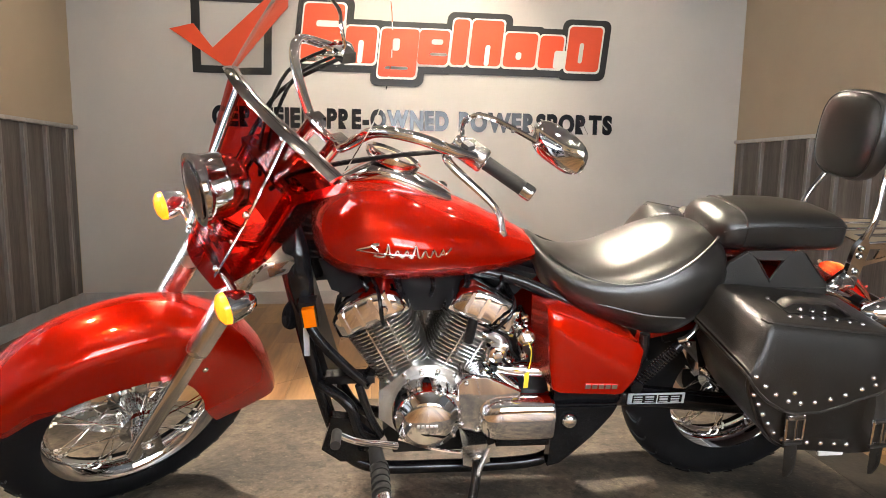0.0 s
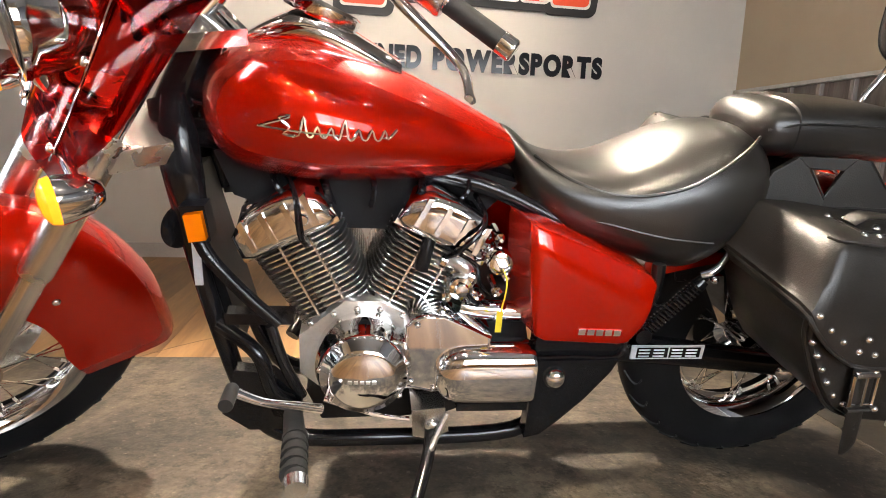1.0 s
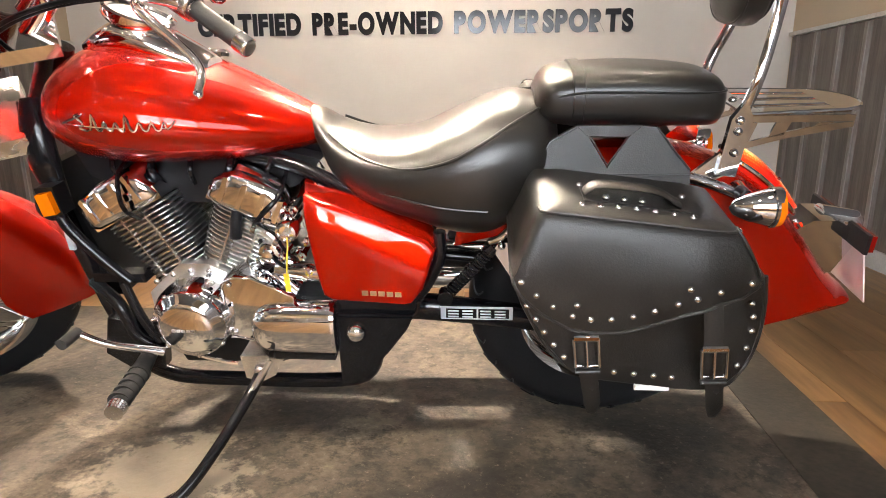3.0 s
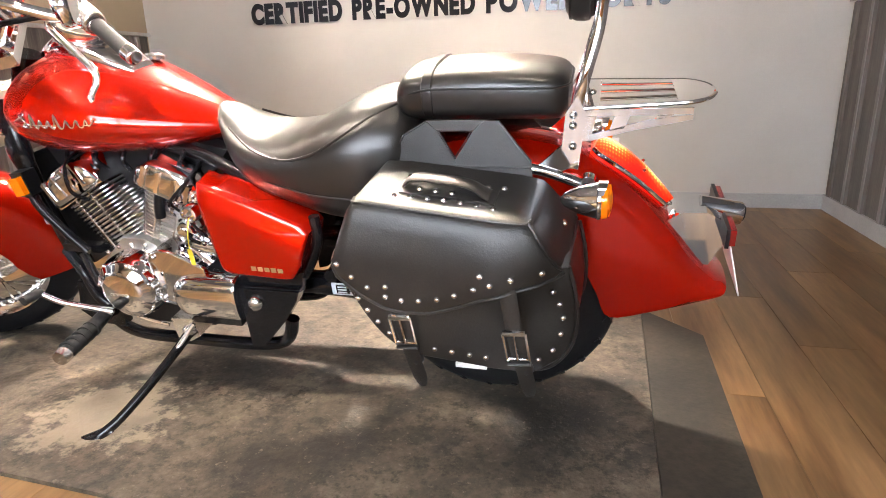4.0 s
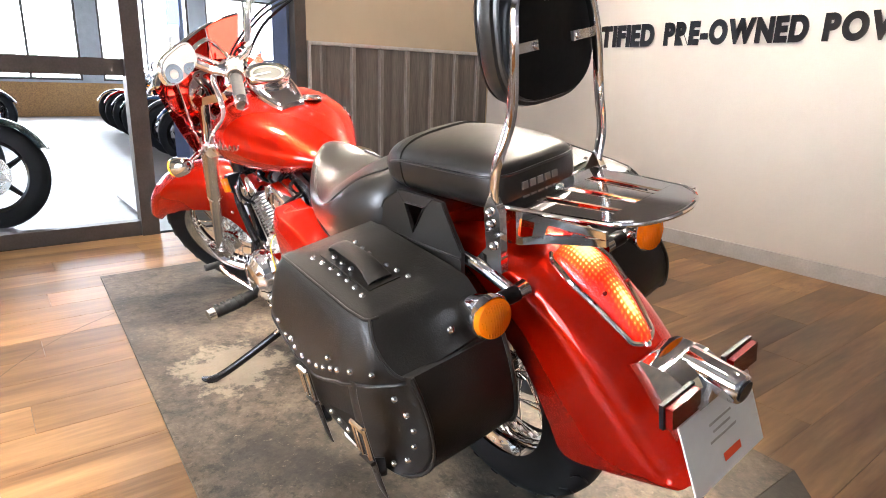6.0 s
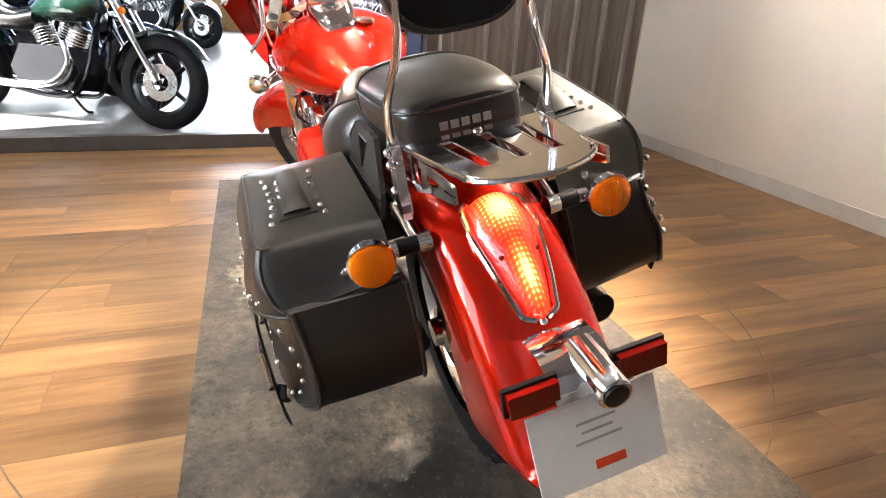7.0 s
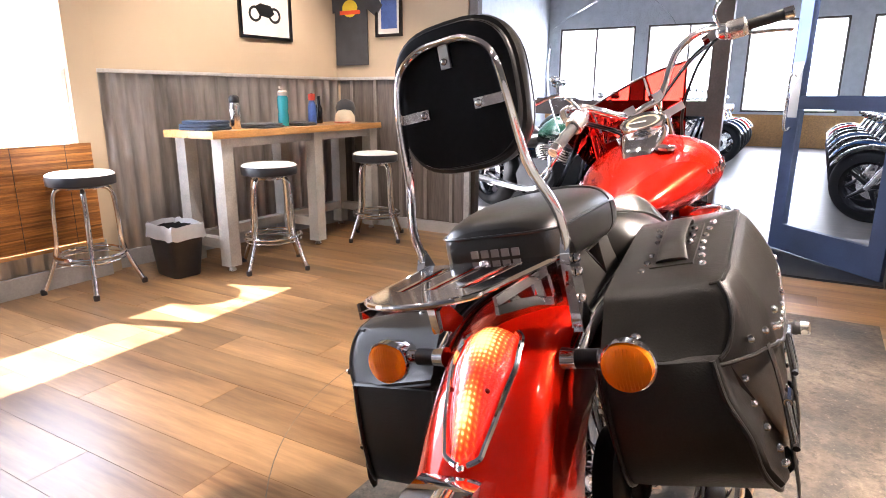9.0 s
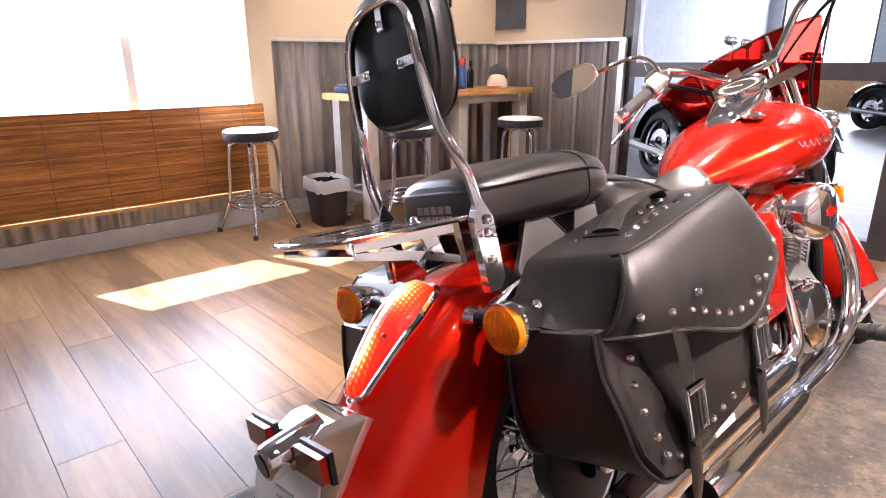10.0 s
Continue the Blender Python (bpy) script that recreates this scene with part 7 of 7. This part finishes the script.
for a in (-4.2, -2.2, 0.2, 2.4, 4.6):
    for x in (-3.4, -6.4):
        t = thing("strip_light", "long ceiling strip light in the next showroom", "ceiling lamp", "strip lights", Matrix.Translation((x, a, NZ - 0.45)))
        part("housing", box(-0.75, 0.75, -0.06, 0.06, 0.0, 0.05), STEEL, t, smooth=False, bevel=0.006)
        part("tube_lamp", tube([(-0.72, 0, -0.02), (0.72, 0, -0.02)], 0.022, 10), LAMPGLOW, t)
        for sx in (-0.6, 0.6):
            part("hanger", tube([(sx, 0, 0.05), (sx, 0, 0.45)], 0.006, 6), BRONZE, t)
part_duct = thing("ceiling_duct", "round grey ventilation duct below the dark ceiling", "duct")
part("pipe", tube([(-4.9, NY0 + 0.002, 3.2), (-4.9, NY1 - 0.002, 3.2)], 0.24, 24), STEEL, part_duct)
for _y in (-3.5, 0.0, 3.5):
    part("hanger", tube([(-4.9, _y, 3.4), (-4.9, _y, NZ)], 0.01, 6), BRONZE, part_duct)


def parked_bike(x, y, turn, paint, label, sport=False):
    """A smaller-detail motorcycle: front towards -x of its own, leaning on a stand."""
    b = thing("parked_motorcycle", label, "motorcycle", "motorcycles in the next room", Matrix.Translation((x, y, -0.012)) @ Matrix.Rotation(turn, 4, "Z") @ Matrix.Rotation(radians(9), 4, "X"))
    for nm, cx, r, w in (("front_wheel", 0.0, 0.33, 0.055), ("rear_wheel", 1.56, 0.32, 0.085)):
        at = Matrix.Translation((cx, 0, 0.325))
        prof = [(r * 0.70 + r * 0.30 * math.sin(math.pi * k / 8) ** 0.7, -w * math.cos(math.pi * k / 8)) for k in range(9)]
        wh = part(nm, turned([(r * 0.72, -w * 0.6), (r * 0.72, w * 0.6), (r * 0.62, w * 0.45), (r * 0.62, -w * 0.45)], 36, at, ring=True), BLACKP, b)
        part("tyre", rings(bmesh.new(), [[at @ Vector((q * math.cos(k * math.tau / 40), yy, q * math.sin(k * math.tau / 40))) for q, yy in prof] for k in range(41)], caps=False, closed=False), RUBBER, wh)
        for k in range(5):
            a = k * math.tau / 5
            part("spoke", tube([at @ Vector((0.03 * math.cos(a), 0, 0.03 * math.sin(a))), at @ Vector((r * 0.64 * math.cos(a), 0, r * 0.64 * math.sin(a)))], [0.022, 0.014], 8), BLACKM, wh)
        part("brake_disc", turned([(0.06, 0.05), (0.13, 0.05), (0.13, 0.055), (0.06, 0.055)], 24, at, ring=True), STEEL, wh)
    part("fuel_tank", body([(0.46, 0.06, 0.76, 0.86, 2.0), (0.54, 0.13, 0.72, 0.92, 2.2), (0.68, 0.15, 0.70, 0.93, 2.2), (0.84, 0.12, 0.70, 0.88, 2.1), (0.98, 0.05, 0.71, 0.80, 2.0)], 16, 20), paint, b)
    part("seat", body([(0.95, 0.08, 0.66, 0.76, 2.4), (1.08, 0.13, 0.62, 0.73, 2.6), (1.26, 0.15, 0.62, 0.76, 2.6), (1.45, 0.13, 0.70, 0.83, 2.6), (1.62, 0.09, 0.74, 0.83, 2.4)], 16, 20), LEATHER, b)
    part("rear_fender", rings(bmesh.new(), [[(1.56 + q * math.cos(radians(a)), yy, 0.325 + q * math.sin(radians(a))) for q, yy in ((0.36, -0.10), (0.385, -0.07), (0.395, 0), (0.385, 0.07), (0.36, 0.10), (0.375, 0.0))] for a in range(150, -1, -15)]), paint, b)
    part("front_fender", rings(bmesh.new(), [[(q * math.cos(radians(a)), yy, 0.325 + q * math.sin(radians(a))) for q, yy in ((0.345, -0.07), (0.365, -0.05), (0.37, 0), (0.365, 0.05), (0.345, 0.07), (0.355, 0.0))] for a in range(150, 9, -14)]), paint, b)
    part("engine", prism([(0.55, 0.34), (0.62, 0.52), (1.0, 0.52), (1.08, 0.36), (1.0, 0.22), (0.62, 0.22)], -0.15, 0.15), BLACKM, b, bevel=0.02)
    for cx, a in ((0.70, -24), (0.86, 24)):
        cy = part("cylinder", turned([(0.05, 0.0), (0.05, 0.20)], 18, Matrix.Translation((cx, 0, 0.48)) @ Matrix.Rotation(radians(a), 4, "Y") @ Matrix.Rotation(radians(90), 4, "X")), BLACKM, b)
        for k in range(7):
            part("cooling_fin", turned([(0.075, 0.0), (0.075, 0.006)], 18, Matrix.Translation((cx, 0, 0.48)) @ Matrix.Rotation(radians(a), 4, "Y") @ Matrix.Translation((0, 0, 0.03 + 0.022 * k)) @ Matrix.Rotation(radians(90), 4, "X")), STEEL, cy)
    for s in SIDES:
        part("fork", tube([(0.0, s * 0.09, 0.325), (0.36, s * 0.09, 0.92)], [0.026, 0.020], 12), CHROME, b)
        part("frame_tube", tube([(0.44, s * 0.06, 0.76), (0.56, s * 0.12, 0.25), (0.75, s * 0.13, 0.18), (1.1, s * 0.12, 0.22), (1.56, s * 0.12, 0.325)], 0.018, 8), BLACKP, b)
        part("exhaust", tube([(0.66, s * 0.15, 0.55), (0.60, s * 0.19, 0.40), (0.75, s * 0.20, 0.26), (1.15, s * 0.20, 0.25), (1.75, s * 0.21, 0.28)], [0.022, 0.022, 0.024, 0.034, 0.038], 12) if s > 0 else tube([(0.60, -0.15, 0.28), (0.70, -0.22, 0.26)], 0.018, 8), CHROME, b)
        part("grip", tube([(0.56, s * 0.27, 1.02), (0.66, s * 0.40, 1.0)], 0.017, 10), GRIP, b)
        part("mirror", rings(bmesh.new(), [[(x, s * 0.36 + yy, z + 1.16) for yy, z in oval(0, 0, 0.06 * k, 0.035 * k, 14)] for x, k in ((0.50, 0.5), (0.515, 1.0), (0.525, 1.0))]), CHROME, b)
        part("mirror_stem", tube([(0.55, s * 0.28, 1.03), (0.53, s * 0.32, 1.11), (0.52, s * 0.35, 1.15)], 0.006, 6), CHROME, b)
    part("handlebar", tube([(0.58, -0.30, 1.02), (0.48, -0.20, 1.04), (0.40, -0.06, 0.98), (0.40, 0.06, 0.98), (0.48, 0.20, 1.04), (0.58, 0.30, 1.02)], 0.012, 10), CHROME, b)
    part("headlight", turned([(0.01, -0.10), (0.06, -0.06), (0.08, 0.0), (0.082, 0.03), (0.05, 0.045), (0.001, 0.05)], 24, Matrix.Translation((0.22, 0, 0.88)) @ Matrix.Rotation(radians(90), 4, "Z")), CHROME, b)
    part("stand", tube([(0.88, -0.14, 0.22), (0.84, -0.26, 0.07), (0.80, -0.30, 0.055)], 0.011, 8), BLACKP, b)
    part("front_signal", turned([(0.005, -0.03), (0.03, 0.0), (0.02, 0.02), (0.001, 0.025)], 16, Matrix.Translation((0.20, 0.16, 0.78)) @ Matrix.Rotation(radians(90), 4, "Z")), AMBER, b)
    part("rear_light", body([(1.90, 0.02, 0.52, 0.56, 2), (1.93, 0.04, 0.50, 0.58, 2.4), (1.945, 0.03, 0.51, 0.57, 2)], 6, 14), REDLENS, b)
    return b


parked_bike(-2.02, -0.95, radians(-118), GREEN, "dark green cruiser parked behind the glass")
parked_bike(-2.75, -1.15, radians(-120), BLUEB, "dark blue cruiser parked behind the green one")
parked_bike(-3.5, -1.45, radians(-116), BLACKB, "black cruiser parked behind the blue one")
for k in range(8):
    parked_bike(-3.7 - 0.82 * k, 0.92 + 0.03 * k, radians(66), (BLACKB, BLUEB, BLACKB, BLUEB, GREEN, BLACKB, RED, BLACKB)[k], "cruiser in a row of parked motorcycles")
for k in range(5):
    parked_bike(-8.4 - 0.8 * k, -0.75, radians(-112), (BLACKB, BLUEB, BLACKB, RED, BLACKB)[k], "cruiser in the far row of motorcycles")

# ---- floor planks: each one a piece of the floor ----
PW, PL = 0.178, 1.22
whole = None
col = 0
x = XD + 0.004
while x < XR - 0.01:
    w = min(PW, XR - x)
    y = -3.58 + 0.02 - (col * 0.43 % PL)
    while y < YS:
        y0, y1 = max(y, -3.58), min(y + PL, YS - 0.004)
        if y1 - y0 > 0.03:
            sx, sy = (w - 0.0012) / PW, (y1 - y0 - 0.0012) / PL
            m = Matrix.Translation((x, y0, -0.012)) @ Matrix.Diagonal((sx, sy, 1, 1))
            if whole is None:
                bm = rings(bmesh.new(), [[(0, 0, 0), (PW, 0, 0), (PW, PL, 0), (0, PL, 0)], [(0, 0, 0.011), (PW, 0, 0.011), (PW, PL, 0.011), (0, PL, 0.011)],
                                         [(0.0002, 0.0002, 0.012), (PW - 0.0002, 0.0002, 0.012), (PW - 0.0002, PL - 0.0002, 0.012), (0.0002, PL - 0.0002, 0.012)]])
                whole = part("plank", bm, PLANK, slab, smooth=False, m=m)
            else:
                share("plank", whole, slab, m)
        y += PL
    x += PW
    col += 1
